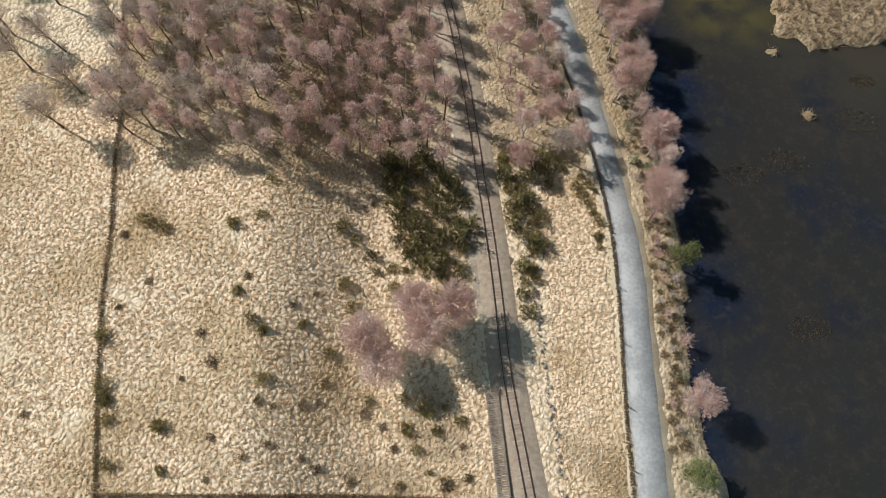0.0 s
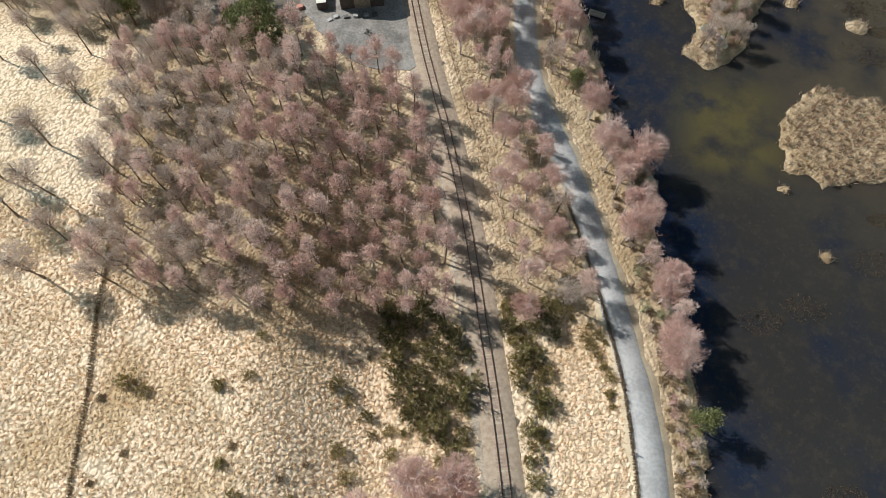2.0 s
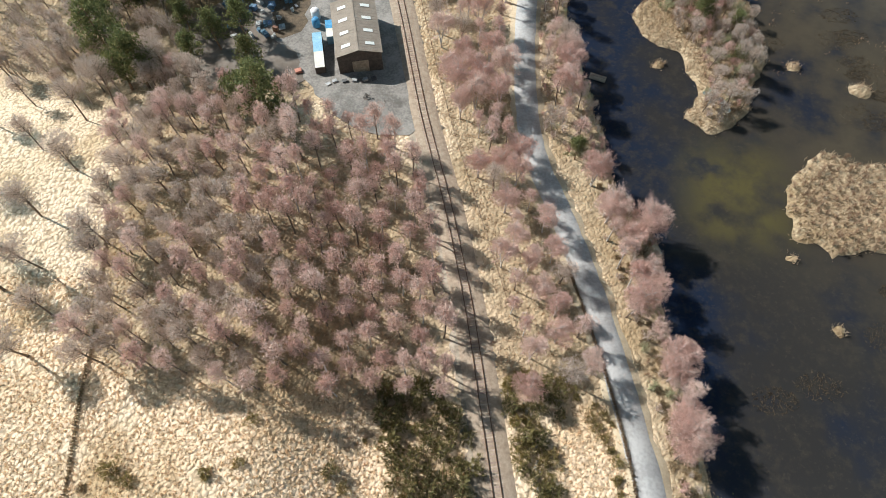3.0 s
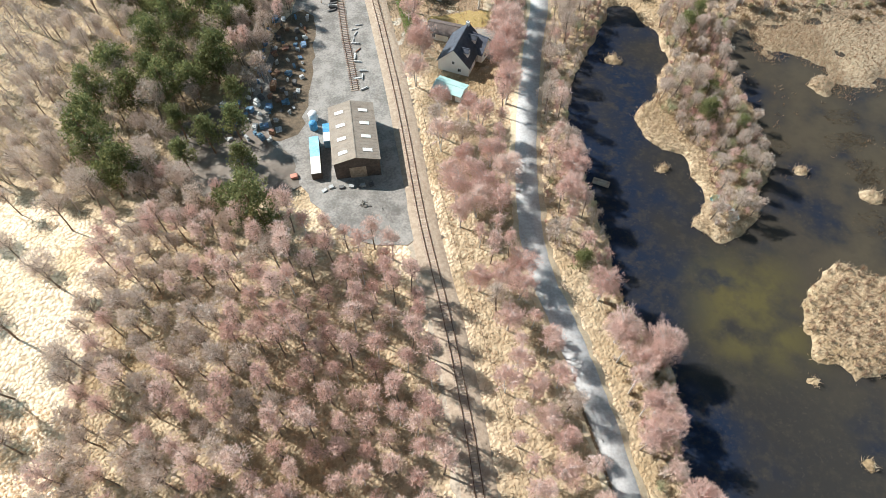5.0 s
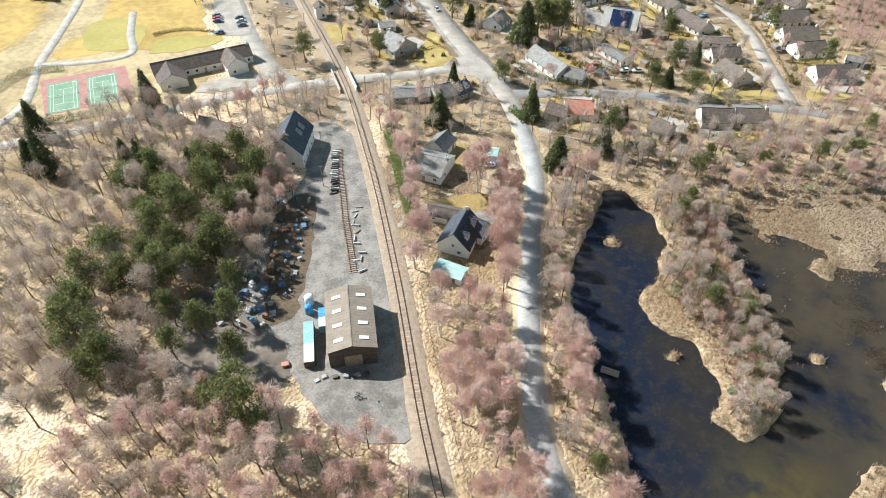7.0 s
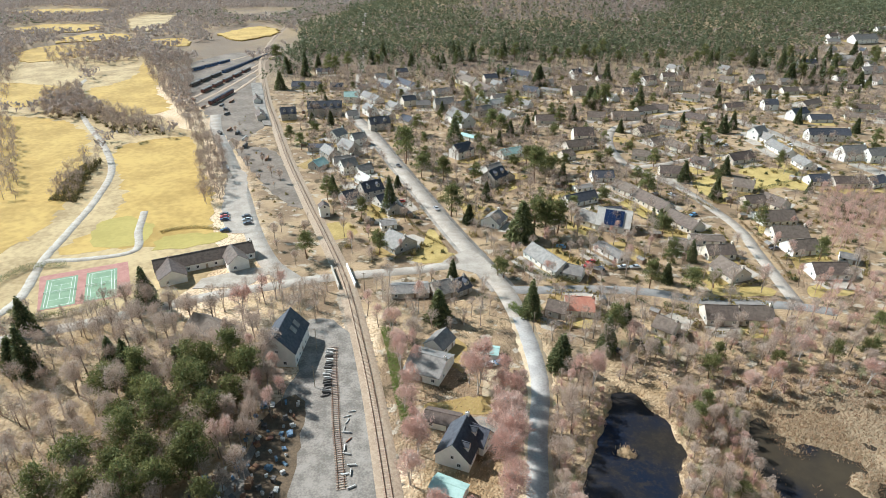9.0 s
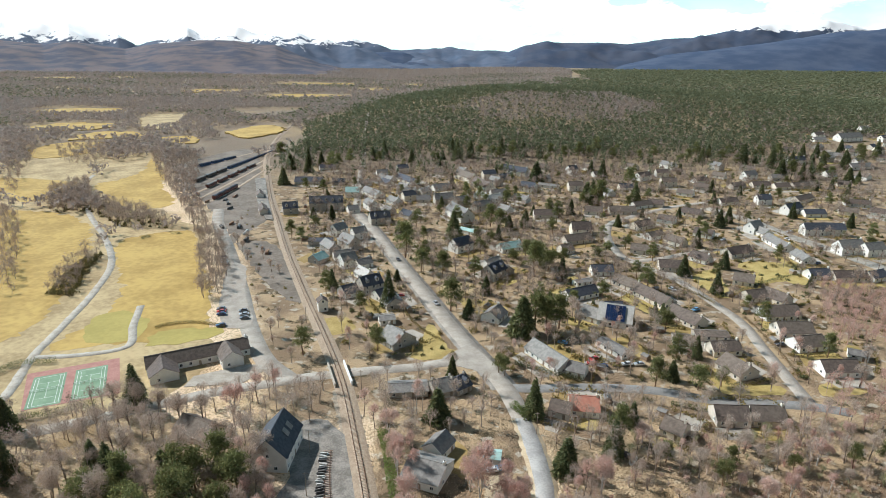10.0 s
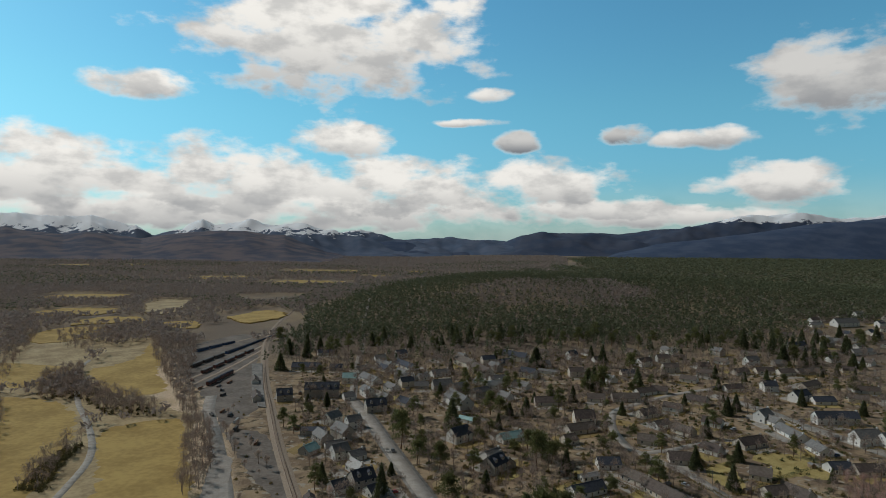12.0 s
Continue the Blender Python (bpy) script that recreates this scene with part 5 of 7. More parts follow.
# long box bodies beside the shed
BLUE = mat("faded_blue", (0.20, 0.42, 0.55), (0.36, 0.58, 0.70), 0.35, 0.6, 0.1, 0.01)
TARP = mat("blue_tarpaulin", (0.05, 0.22, 0.42), (0.12, 0.40, 0.62), 0.8, 0.5, 0.6, 0.08)
CREAM = mat("cream_paint", (0.66, 0.62, 0.52), (0.75, 0.72, 0.64), 0.4, 0.6, 0.2, 0.01)


def container(x, y, turn, l, body, lid, label, split=0.5):
    e = new("container")
    e.matrix_basis = pose(x, y, 0.3, 0, 0, turn)
    bm = boxed(-l / 2, l / 2, -1.22, 1.22, 0, 2.55, 0.04)
    for k in range(int(l / 0.4)):
        px_ = -l / 2 + 0.3 + k * 0.4
        for s in (-1, 1):
            box(bm, px_, px_ + 0.16, s * 1.22 - 0.03, s * 1.22 + 0.03, 0.12, 2.42)
    part("body", bm, body, e)
    part("roof_sheet", boxed(-l / 2 + 0.05, l * (split - 0.5), -1.2, 1.2, 2.55, 2.60), lid, e, "faded blue roof sheet")
    part("roof_sheet", boxed(l * (split - 0.5) + 0.02, l / 2 - 0.05, -1.2, 1.2, 2.55, 2.59), CREAM, e, "cream roof sheet")
    for k in (-0.5, 0.5):
        part("door", boxed(-0.04, 0.02, k * 1.2 - 0.56, k * 1.2 + 0.56, 0.1, 2.4), body, e, m=pose(-l / 2 - 0.02, 0, 0))
    tagged(e, label, "container")


container(-32.2, 143.3, -80, 12.2, TARRED, BLUE, "long dark container with blue and cream roof", 0.55)
container(-29.8, 150.8, -80, 6.1, BLUE, TARP, "short blue container beside the shed", 0.5)


def tank(x, y, r, h, material, label):
    v, t = tube([(0, 0, 0), (0, 0, 0.02), (0, 0, h * 0.8), (0, 0, h * 0.95), (0, 0, h)], (r * 0.98, r, r, r * 0.7, 0.05), 14)
    e = tagged(new("tank", skin(fast_mesh("tank", v, t), material)), label, "tank")
    e.matrix_basis = pose(x, y, 0.16)


tank(-34.2, 154.5, 1.05, 2.6, TARP, "round blue plastic tank")
tank(-34.6, 157.6, 1.2, 2.9, PAINT, "round white plastic tank")

# golf clubhouse: two long wings with brown roofs round a forecourt
patch("forecourt", [(-95, 262.7), (-94.2, 270.3), (-77.5, 279.6), (-66.4, 279.8), (-74.9, 265.1)], 0.15, DRIVE, "pale concrete forecourt of the clubhouse", "forecourt")
house(-97, 283.0, 28.2, 38, 8.5, "wn", 3.0, 3.0, "clubhouse", 1, 0, label="long white clubhouse with a brown tiled roof")
house(-84.5, 282.5, -58, 11, 8, "wn", 3.6, 3.0, "clubhouse", 0, 0, label="white gabled clubhouse porch with brown roof")
house(-106.0, 271.5, -62, 13, 10, "wn", 3.0, 2.9, "clubhouse", 0, 0, label="broad white wing of the clubhouse with brown roof")

# tennis courts
def net_strands():
    bm = boxed(-5.2, 5.2, -0.03, 0.03, 0.84, 0.91)
    for k in range(41):
        box(bm, -5.2 + 0.26 * k, -5.185 + 0.26 * k, -0.006, 0.006, 0.03, 0.84)
    for k in range(5):
        box(bm, -5.2, 5.2, -0.008, -0.002, 0.1 + 0.15 * k, 0.115 + 0.15 * k)
    return bm


COURT_RED = mat("court_surround", (0.36, 0.17, 0.14), (0.46, 0.24, 0.20), 0.3, 0.9, 0.2, 0.01)
COURT_GREEN = mat("court_green", (0.17, 0.27, 0.17), (0.24, 0.35, 0.23), 0.25, 0.9, 0.2, 0.01)
patch("court_surround", [(-157.2, 270.8), (-129.1, 284.1), (-115.8, 258.1), (-143.5, 245.9)], 0.10, COURT_RED, "red tennis court surround", "tennis court")
for cx, cy in ((-143.0, 259.6), (-130.6, 265.5)):
    e = new("tennis_court")
    e.matrix_basis = pose(cx, cy, 0.12, 0, 0, 25)
    part("surface", boxed(-5.4, 5.4, -11.8, 11.8, 0, 0.02), COURT_GREEN, e)
    for x0, x1, y0, y1 in ((-4.6, -4.48, -10.6, 10.6), (4.48, 4.6, -10.6, 10.6), (-4.48, 4.48, -10.6, -10.48), (-4.48, 4.48, 10.48, 10.6), (-3.5, -3.4, -10.48, 10.48), (3.4, 3.5, -10.48, 10.48), (-3.4, 3.4, -5.8, -5.7), (-3.4, 3.4, 5.7, 5.8), (-0.05, 0.05, -5.7, 5.7)):
        part("line", boxed(x0, x1, y0, y1, 0.02, 0.026), PAINT, e)
    net_ = part("net", net_strands(), PAINT, e, "white-taped tennis net")
    for s in (-1, 1):
        part("post", boxed(s * 5.25 - 0.05, s * 5.25 + 0.05, -0.05, 0.05, 0, 1.05), TARRED, e)
    tagged(e, "green tennis court with white lines and net", "tennis court", "tennis courts by the clubhouse")

# railway bridge over the road
bridge = new("railway_bridge")
bridge.matrix_basis = pose(-39.5, 272.0, 0, 0, 0, 109)
for s in (-1, 1):
    part("parapet", boxed(-8.5, 8.5, s * 3.1 - 0.25, s * 3.1 + 0.25, -0.2, 1.9, 0.04), PAINT if s < 0 else STONE_WALL, bridge, "pale bridge parapet")
tagged(bridge, "short railway bridge with pale parapets", "bridge")

# station: platform, buildings, footbridge
patch("platform", [(-176, 628), (-150, 545), (-128, 490), (-122, 488), (-141, 545), (-167, 630)], 0.95, GRAVEL, "pale station platform", "platform")
house(-136, 512, 110, 18, 6, "bn", 3.0, 2.0, "station_building", 2, 0, label="long red-brown wooden station building")
house(-152, 560, 109, 14, 5.5, "wn", 3.0, 2.0, "station_building", 1, 0, label="cream station building with brown roof")
house(-57.5, 333, 110, 5, 4.5, "wn", 5.0, 1.6, "signal_box", 1, 0, label="tall cream signal box beside the line")


def coach(x, y, turn, l, body, roof_, label):
    e = new("railway_coach")
    e.matrix_basis = pose(x, y, 0.1, 0, 0, turn)
    part("body", boxed(-l / 2, l / 2, -1.35, 1.35, 0.9, 3.2, 0.1), body, e)
    bm = bmesh.new()
    ring = [(-1.4, 3.2), (-1.2, 3.6), (-0.5, 3.85), (0.5, 3.85), (1.2, 3.6), (1.4, 3.2)]
    ends = [[bm.verts.new((s * l / 2, a, b)) for a, b in ring] for s in (-1, 1)]
    for k in range(5):
        bm.faces.new((ends[0][k], ends[0][k + 1], ends[1][k + 1], ends[1][k]))
    bm.faces.new(ends[0])
    bm.faces.new(ends[1][::-1])
    bmesh.ops.recalc_face_normals(bm, faces=bm.faces)
    part("roof", bm, roof_, e)
    for k in range(int(l / 2.4)):
        for s in (-1, 1):
            part("window", boxed(-0.7, 0.7, -0.03, 0.03, 2.1, 2.8), GLASS, e, m=pose(-l / 2 + 1.6 + 2.4 * k, s * 1.36, 0))
    for k in (-1, 1):
        part("bogie", boxed(k * l * 0.34 - 1.4, k * l * 0.34 + 1.4, -1.0, 1.0, 0.05, 0.9, 0.05), TARRED, e)
    tagged(e, label, "railway coach", "coaches in the sidings")


for k, pts in enumerate(([(-230, 590), (-217.5, 674), (-198, 790)], [(-211, 560), (-207, 588), (-195, 705), (-186, 790)], [(-256, 670), (-230, 742), (-205, 800)], [(-190, 520), (-186, 548), (-181, 600), (-178, 690)], [(-200, 545), (-194, 600), (-186, 700)])):
    strip("siding_bed", pts, 3.4, 0.10, BALLAST, "dull brown siding beside the station", "railway siding", 4.0, 0.25)
MAROON = mat("maroon_paint", (0.16, 0.06, 0.05), (0.22, 0.09, 0.07), 1.0, 0.5, 0.1, 0.005)
NAVY = mat("navy_paint", (0.04, 0.09, 0.20), (0.08, 0.15, 0.28), 1.0, 0.5, 0.1, 0.005)
for a, b, n_, body, roof_, label in (((-226, 612), (-217.5, 672), 3, TARRED, GREY_ROOF, "dark weathered railway coach with a grey roof"), ((-217, 676), (-199, 782), 6, NAVY, SLATE, "dark blue railway coach with a dark grey roof"), ((-207, 588), (-196, 697), 5, MAROON, GREY_ROOF, "maroon railway coach with a grey roof"), ((-251, 684), (-230, 740), 3, NAVY, SLATE, "dark blue railway coach with a dark grey roof"), ((-186, 548), (-182, 594), 4, MAROON, SLATE, "dark maroon goods van")):
    for k in range(n_):
        t = (k + 0.5) / n_
        coach(a[0] + (b[0] - a[0]) * t, a[1] + (b[1] - a[1]) * t, math.degrees(math.atan2(b[1] - a[1], b[0] - a[0])), 17.5 if n_ != 4 else 10.5, body, roof_, label)

LANE_E = smoothed([(129, 253), (131, 274), (133.5, 298), (136, 321), (133.5, 341), (126, 376), (112, 404), (106.5, 419), (107.5, 453), (118, 487), (137, 506), (180, 537)], 4.0)

# ---- gardens: lawns, drives and hedges round every house ----
hedge_bits = []
for (x, y, l), a in zip(HOMES, TURNS):
    if y < 300 and x < 20:
        continue
    c, s = math.cos(radians(a)), math.sin(radians(a))
    at_ = lambda u, w: (x + c * u - s * w, y + s * u + c * w)
    side_ = rnd.choice((-1, 1))
    kind_ = rnd.random()
    if all(np.min(np.hypot(*(ln - np.array(at_(0, side_ * 9))).T)) > 9 for ln in (line_rail, line_road)):
        patch("lawn" if kind_ < 0.6 else "drive", [at_(-l / 2 - 2, side_ * 5), at_(l / 2 + 2, side_ * 5), at_(l / 2 + 1, side_ * 14), at_(-l / 2, side_ * 13)], 0.055 if kind_ < 0.6 else 0.045, LAWN if kind_ < 0.6 else DRIVE, "small yellowish garden lawn" if kind_ < 0.6 else "pale gravel drive beside a house", "lawn" if kind_ < 0.6 else "drive")
    if y < 640 and all(np.min(np.hypot(*(ln - np.array(at_(0, -side_ * 9))).T)) > 9 for ln in (line_rail, line_road, LANE_E)):
        patch("drive" if kind_ < 0.6 else "lawn", [at_(-l / 2 - 1, -side_ * 5), at_(l / 2, -side_ * 5), at_(l / 2 - 2, -side_ * 12), at_(-l / 2 + 1, -side_ * 11.5)], 0.062 if kind_ < 0.6 else 0.072, DRIVE if kind_ < 0.6 else LAWN, "pale gravel drive beside a house" if kind_ < 0.6 else "small yellowish garden lawn", "drive" if kind_ < 0.6 else "lawn")
    r_ = np.random.default_rng(int(x * 3 + y))
    for (u0, w0), (u1, w1) in (((-l / 2 - 3, -9), (l / 2 + 3, -9)), ((l / 2 + 3, -9), (l / 2 + 3, 13)), ((-l / 2 - 3, 13), (l / 2 + 3, 13))):
        if r_.random() < 0.62:
            n_ = int(6 * math.hypot(u1 - u0, w1 - w0))
            t_ = r_.random(n_)
            p_ = np.array([at_(u0 + (u1 - u0) * q, w0 + (w1 - w0) * q) for q in t_]) + r_.normal(size=(n_, 2)) * 0.35
            ok = np.min([np.min(np.hypot(p_[:, :1] - ln[None, :, 0], p_[:, 1:] - ln[None, :, 1]), 1) for ln in (line_rail, line_road, LANE_E)], 0) > 5
            p_ = p_[ok]
            hedge_bits.append(blades(np.c_[p_, hill(p_[:, 0], p_[:, 1]) + r_.uniform(0, 1.1, len(p_))], r_.normal(size=(len(p_), 3)) + (0, 0, 0.8), r_.uniform(0.5, 1.0, len(p_)), r_.uniform(0.4, 0.8, len(p_)), r_))
v, t = merged(hedge_bits)
tagged(new("plot_hedges", skin(fast_mesh("plot_hedges", v, t), GORSE)), "clipped olive and brown hedges between the gardens", "hedge", kind="stuff")

# ---- village planting ----
def road_clear(x, y):
    p = np.array([x, y])
    return all(np.min(np.hypot(*(ln - p).T)) > d for ln, d in LANES) and all(math.hypot(x - a, y - b) > 5.5 + 0.18 * c for a, b, c in HOMES) and level(x, y) > -0.5


LANES = [(line_rail, 7.0), (line_road, 7.5)] + [(smoothed(p, 4.0), 5.5) for p in ([(129, 253), (131, 274), (133.5, 298), (136, 321), (133.5, 341), (126, 376), (112, 404), (106.5, 419), (107.5, 453), (118, 487), (137, 506), (180, 537)], [(22, 264), (78, 263), (96, 257), (126, 254)], [(205, 535), (223, 498), (240, 439), (252, 397)], [(18, 279), (-11, 279), (-53, 270), (-99, 251)], [(-58, 269), (-81, 302), (-103, 355), (-135, 429), (-172, 520)])]
TOWN = [(-40, 290), (20, 250), (130, 262), (190, 270), (330, 420), (420, 560), (300, 660), (-60, 680), (-130, 640), (-100, 480)]
garden = scatter(TOWN, 5.7, 31, lambda x, y: wobble(x, y, 26, 7.0) > (0.12 if x > 100 else -0.2) and road_clear(x, y))
plant(GREYS[:2] + BIRCHES[:2], [p for p in garden if p[1] < 330 and rnd.random() < 0.35], "bare garden trees", 31, 0.5, 0.95)
# x, y, height of the tall evergreens that stand over the roofs
CONIFERS = [(-23, 410, 22), (6, 445, 21), (3, 333, 16), (-13, 387, 13), (-1, 380, 14), (49, 380, 20), (34, 309, 18), (40, 312, 18), (45, 311, 16), (51, 315, 16), (99, 322, 10), (78, 266, 12), (93, 264, 10), (102, 289, 10), (-57, 288, 12), (21, 275, 8), (23, 273, 8), (-2, 243, 12), (36, 217, 12), (56, 232, 13), (-99, 447, 12), (-90, 435, 11), (84, 624, 18), (163, 601, 18), (154, 552, 17), (145, 626, 20), (123, 539, 20), (118, 546, 19), (115, 553, 16), (37, 466, 15), (32, 477, 16), (32, 532, 10), (48, 533, 12), (56, 477, 13), (193, 482, 13), (204, 493, 12), (318, 642, 19), (328, 642, 18), (339, 643, 16), (350, 648, 14), (356, 644, 15), (367, 644, 12), (376, 631, 14), (382, 627, 12), (-144, 607, 16), (-154, 676, 16), (-173, 714, 20), (48, 408, 12), (54, 396, 14), (58, 389, 12), (21, 354, 10), (205, 515, 6)]
for x, y, tall in CONIFERS:
    src, full = rnd.choice(((SPRUCES[0], 16), (SPRUCES[1], 12), (SPRUCES[2], 20))) if rnd.random() < (0.2 if 30 < x < 60 else 0.5) else (PINES[1], 15)
    up = tall / full
    wide = up * rnd.uniform(1.05, 1.35)
    ob = copy_thing(src, pose(x, y, level(x, y) - 0.05, 0, 0, rnd.uniform(0, 360)))
    ob.scale = (wide, wide, up)
    tagged(ob, group="dark conifers in the gardens")
plant(SPRUCES + PINES[1:2], [(30.4, 245.9), (86, 271), (-26.6, 338), (-39, 327.7), (47.8, 330), (11.3, 325.5), (-57.5, 359.7), (62, 240), (52, 225)], "dark conifers in the gardens", 32, 0.6, 0.9)
plant(SPRUCES[:2] + PINES, scatter(TOWN, 14, 33, road_clear, 110), "evergreens in the gardens", 33, 0.45, 0.85)
plant(PINES, scatter([(30, 380), (75, 300), (125, 400), (100, 560), (20, 600), (-20, 440)], 11, 35, road_clear, 26), "round-headed pines in the gardens", 35, 0.6, 0.95)
plant(PINES + SPRUCES, scatter([(-130, 640), (-60, 690), (200, 700), (420, 680), (520, 760), (300, 740), (0, 740), (-170, 700)], 12, 34, None, 70), "pines at the village edge", 34, 0.8, 1.2)
plant(BIRCHES, [(7.3, 208.6), (9.6, 203.5), (12.9, 216.8), (11, 211), (-27, 245), (-22.4, 238), (-9.2, 247), (-70, 244), (-64.4, 252), (-59, 256), (38.8, 206.4), (43.8, 206.5), (18, 181.5), (20.5, 198.8), (-6.5, 180), (-8, 170), (16.5, 190), (15.5, 174), (17, 206)], "birches by the houses", 36, 0.9, 1.3)
# trees round the loch's far end and on the spit
SPIT = [(56, 165), (64, 182), (62, 197), (68, 206), (84, 200), (79, 186), (77, 172), (80, 158), (78, 146), (74, 129), (66, 122.5), (61, 126), (65, 134), (64, 146)]
plant(GREYS + BIRCHES[3:4], scatter(SPIT, 3.6, 37, lambda x, y: level(x, y) > -0.4), "scrubby trees on the spit", 37, 0.45, 0.75)
plant(PINES[2:] + PINES[1:2], [(73, 197), (67, 222), (85, 219), (122, 220), (134, 222), (146, 237), (104, 219), (80, 212), (46.5, 36), (30, 112), (45, -3.5), (70, 166), (66, 155), (73, 142), (68, 190), (74, 152)], "small pines round the loch", 38, 0.45, 0.7)
plant(GREYS + BIRCHES, scatter([(60, 212), (90, 205), (150, 208), (240, 215), (230, 250), (140, 240), (60, 232), (50, 218)], 7.0, 39, lambda x, y: level(x, y) > -0.3), "bare thicket at the loch's end", 39, 0.45, 0.8)
plant(HEATHS, scatter([(84, 196), (110, 182), (150, 178), (200, 185), (210, 205), (90, 206)], 3.4, 40, lambda x, y: level(x, y) > -0.6, 70), "rusty marsh clumps", 40, 0.8, 1.6, "rusty clump of dead bog plants in the marsh")
plant(GREYS + GORSES, scatter([(-60, 275), (-50, 300), (-75, 350), (-120, 440), (-150, 520), (-140, 440), (-98, 345), (-78, 300)], 8, 41, road_clear), "scrub beside the station road", 41, 0.4, 0.8)


def joined_trees(kinds, places, lo, hi, seed):
    """Many light copies of a few crowns in one mesh, for trees too many to count."""
    r_ = np.random.default_rng(seed)
    pieces = []
    for x, y in places:
        wood, crown = kinds[r_.integers(len(kinds))]
        a, s = r_.uniform(0, 6.28), r_.uniform(lo, hi)
        m = np.array([[math.cos(a), -math.sin(a), 0], [math.sin(a), math.cos(a), 0], [0, 0, 1]]) * s
        base = np.array([x, y, level(x, y) - 0.05])
        pieces += [(v @ m.T + base, t) for v, t in (wood, crown)]
    return merged(pieces)


LIGHT_BIRCH = [birch(131 + k, h, r, n, 1, 0.31, 8, 0.2, 1.5) for k, (h, r, n) in enumerate(((9.5, 3.4, 230), (8.0, 3.0, 185), (11.0, 3.9, 270)))]
v, t = joined_trees(LIGHT_BIRCH, [p for p in garden if p[1] >= 330], 0.5, 1.1, 61)
tagged(new("garden_trees", skin(fast_mesh("garden_trees", v, t), TOWN_TWIG)), "bare brown trees and hedges throughout the village gardens", "trees", kind="stuff")
LIGHT_SHRUB = [shrub(141 + k, r, h, 80, 0.8, 0.45) for k, (r, h) in enumerate(((1.6, 1.5), (2.2, 1.3), (1.2, 1.8)))]
v, t = joined_trees(LIGHT_SHRUB, scatter(TOWN, 5.0, 64, road_clear, 1100), 0.4, 1.0, 65)
tagged(new("garden_evergreens", skin(fast_mesh("garden_evergreens", v, t), SPRUCE)), "dark green clipped shrubs in the gardens", "shrubs", kind="stuff")
v, t = joined_trees(LIGHT_SHRUB, scatter(TOWN, 6.5, 62, road_clear, 900), 0.5, 1.2, 63)
tagged(new("garden_hedges", skin(fast_mesh("garden_hedges", v, t), GORSE)), "olive evergreen shrubs and hedges in the gardens", "hedge", kind="stuff")
BELTS = [([(-335, 578), (-318, 601), (-279, 541), (-251, 525), (-220, 502), (-193, 480), (-189, 467), (-222, 469), (-265, 510), (-293, 507)], 3.8), ([(-330, 757), (-282, 760), (-236, 653), (-211, 573), (-155, 455), (-166, 455), (-213, 544), (-277, 651)], 5.0),
         ([(-158, 449), (-146, 449), (-119, 383), (-113, 351), (-119, 344), (-150, 420)], 3.6), ([(-198, 349), (-205, 376), (-209, 404), (-204, 412), (-192, 368), (-184, 346)], 4.2), ([(-332, 514), (-296, 477), (-213, 349), (-221, 348)], 5.0),
         ([(-455, 788), (-443, 831), (-408, 856), (-336, 757), (-366, 705), (-358, 675), (-411, 719)], 7.0), ([(-526, 805), (-551, 896), (-468, 768), (-404, 646), (-358, 567), (-367, 567)], 7.0)]
v, t = joined_trees(LIGHT_SHRUB, scatter(BELTS[3][0], 2.4, 271) + scatter(BELTS[0][0], 5.0, 272), 0.6, 1.3, 274)
tagged(new("fairway_scrub", skin(fast_mesh("fairway_scrub", v, t), OLIVE)), "dark olive gorse and juniper scrub along the fairways", "scrub", kind="stuff")
rough = [p for k, (ring, gap) in enumerate(BELTS) for p in scatter(ring, gap, 240 + k)] + scatter([(-60, 560), (250, 600), (420, 640), (520, 760), (430, 800), (200, 760), (-100, 760), (-170, 690), (-150, 640)], 8.5, 45, road_clear)
GREY_WOOD = [birch(161 + k, h, r, n, s, 0.09, 16, 0.36) for k, (h, r, n, s) in enumerate(((10.5, 3.4, 700, 1), (9.0, 3.0, 560, 2), (12.0, 3.8, 850, 2)))]
v, t = joined_trees(GREY_WOOD, scatter([(165, 300), (200, 302), (232, 352), (198, 368), (182, 340)], 3.8, 66, road_clear) + scatter([(118, 238), (165, 240), (176, 268), (142, 268), (137, 258)], 4.6, 67, road_clear), 0.5, 0.85, 68)
tagged(new("pink_thicket", skin(fast_mesh("pink_thicket", v, t), TWIG)), "dusky pink leafless birch thicket behind the estate", "trees", kind="stuff")
grove = scatter(PINEWOOD, 5.2, 261, lambda x, y: x > -125 and inside(TIMBER_YARD, x, y) < 1 and road_clear(x, y)) + scatter([(-62, 235), (-45, 240), (-40, 262), (-70, 262), (-110, 250), (-100, 240)], 5.0, 262, road_clear) + scatter([(-22, 236), (-8, 232), (16, 238), (20, 262), (-10, 272), (-26, 262)], 5.5, 263, road_clear) + scatter([(34, 208), (60, 212), (125, 222), (140, 245), (60, 258), (30, 258)], 5.5, 264, road_clear) + scatter([(30, 268), (125, 262), (126, 300), (100, 330), (30, 330), (0, 330)], 8.0, 265, road_clear)
v, t = joined_trees(GREY_WOOD, grove, 0.6, 1.05, 266)
tagged(new("grey_grove", skin(fast_mesh("grey_grove", v, t), GREY_TWIG)), "dense leafless grey-brown trees round yard and gardens", "trees", kind="stuff")
rough += [p for p in scatter(PINEWOOD, 6.2, 8) if p[0] <= -112]
v, t = joined_trees(LIGHT_BIRCH, rough, 0.6, 1.1, 64)
tagged(new("rough_wood", skin(fast_mesh("rough_wood", v, t), TOWN_TWIG)), "leafless scrub along fairways, station yard and village edge", "trees", kind="stuff")

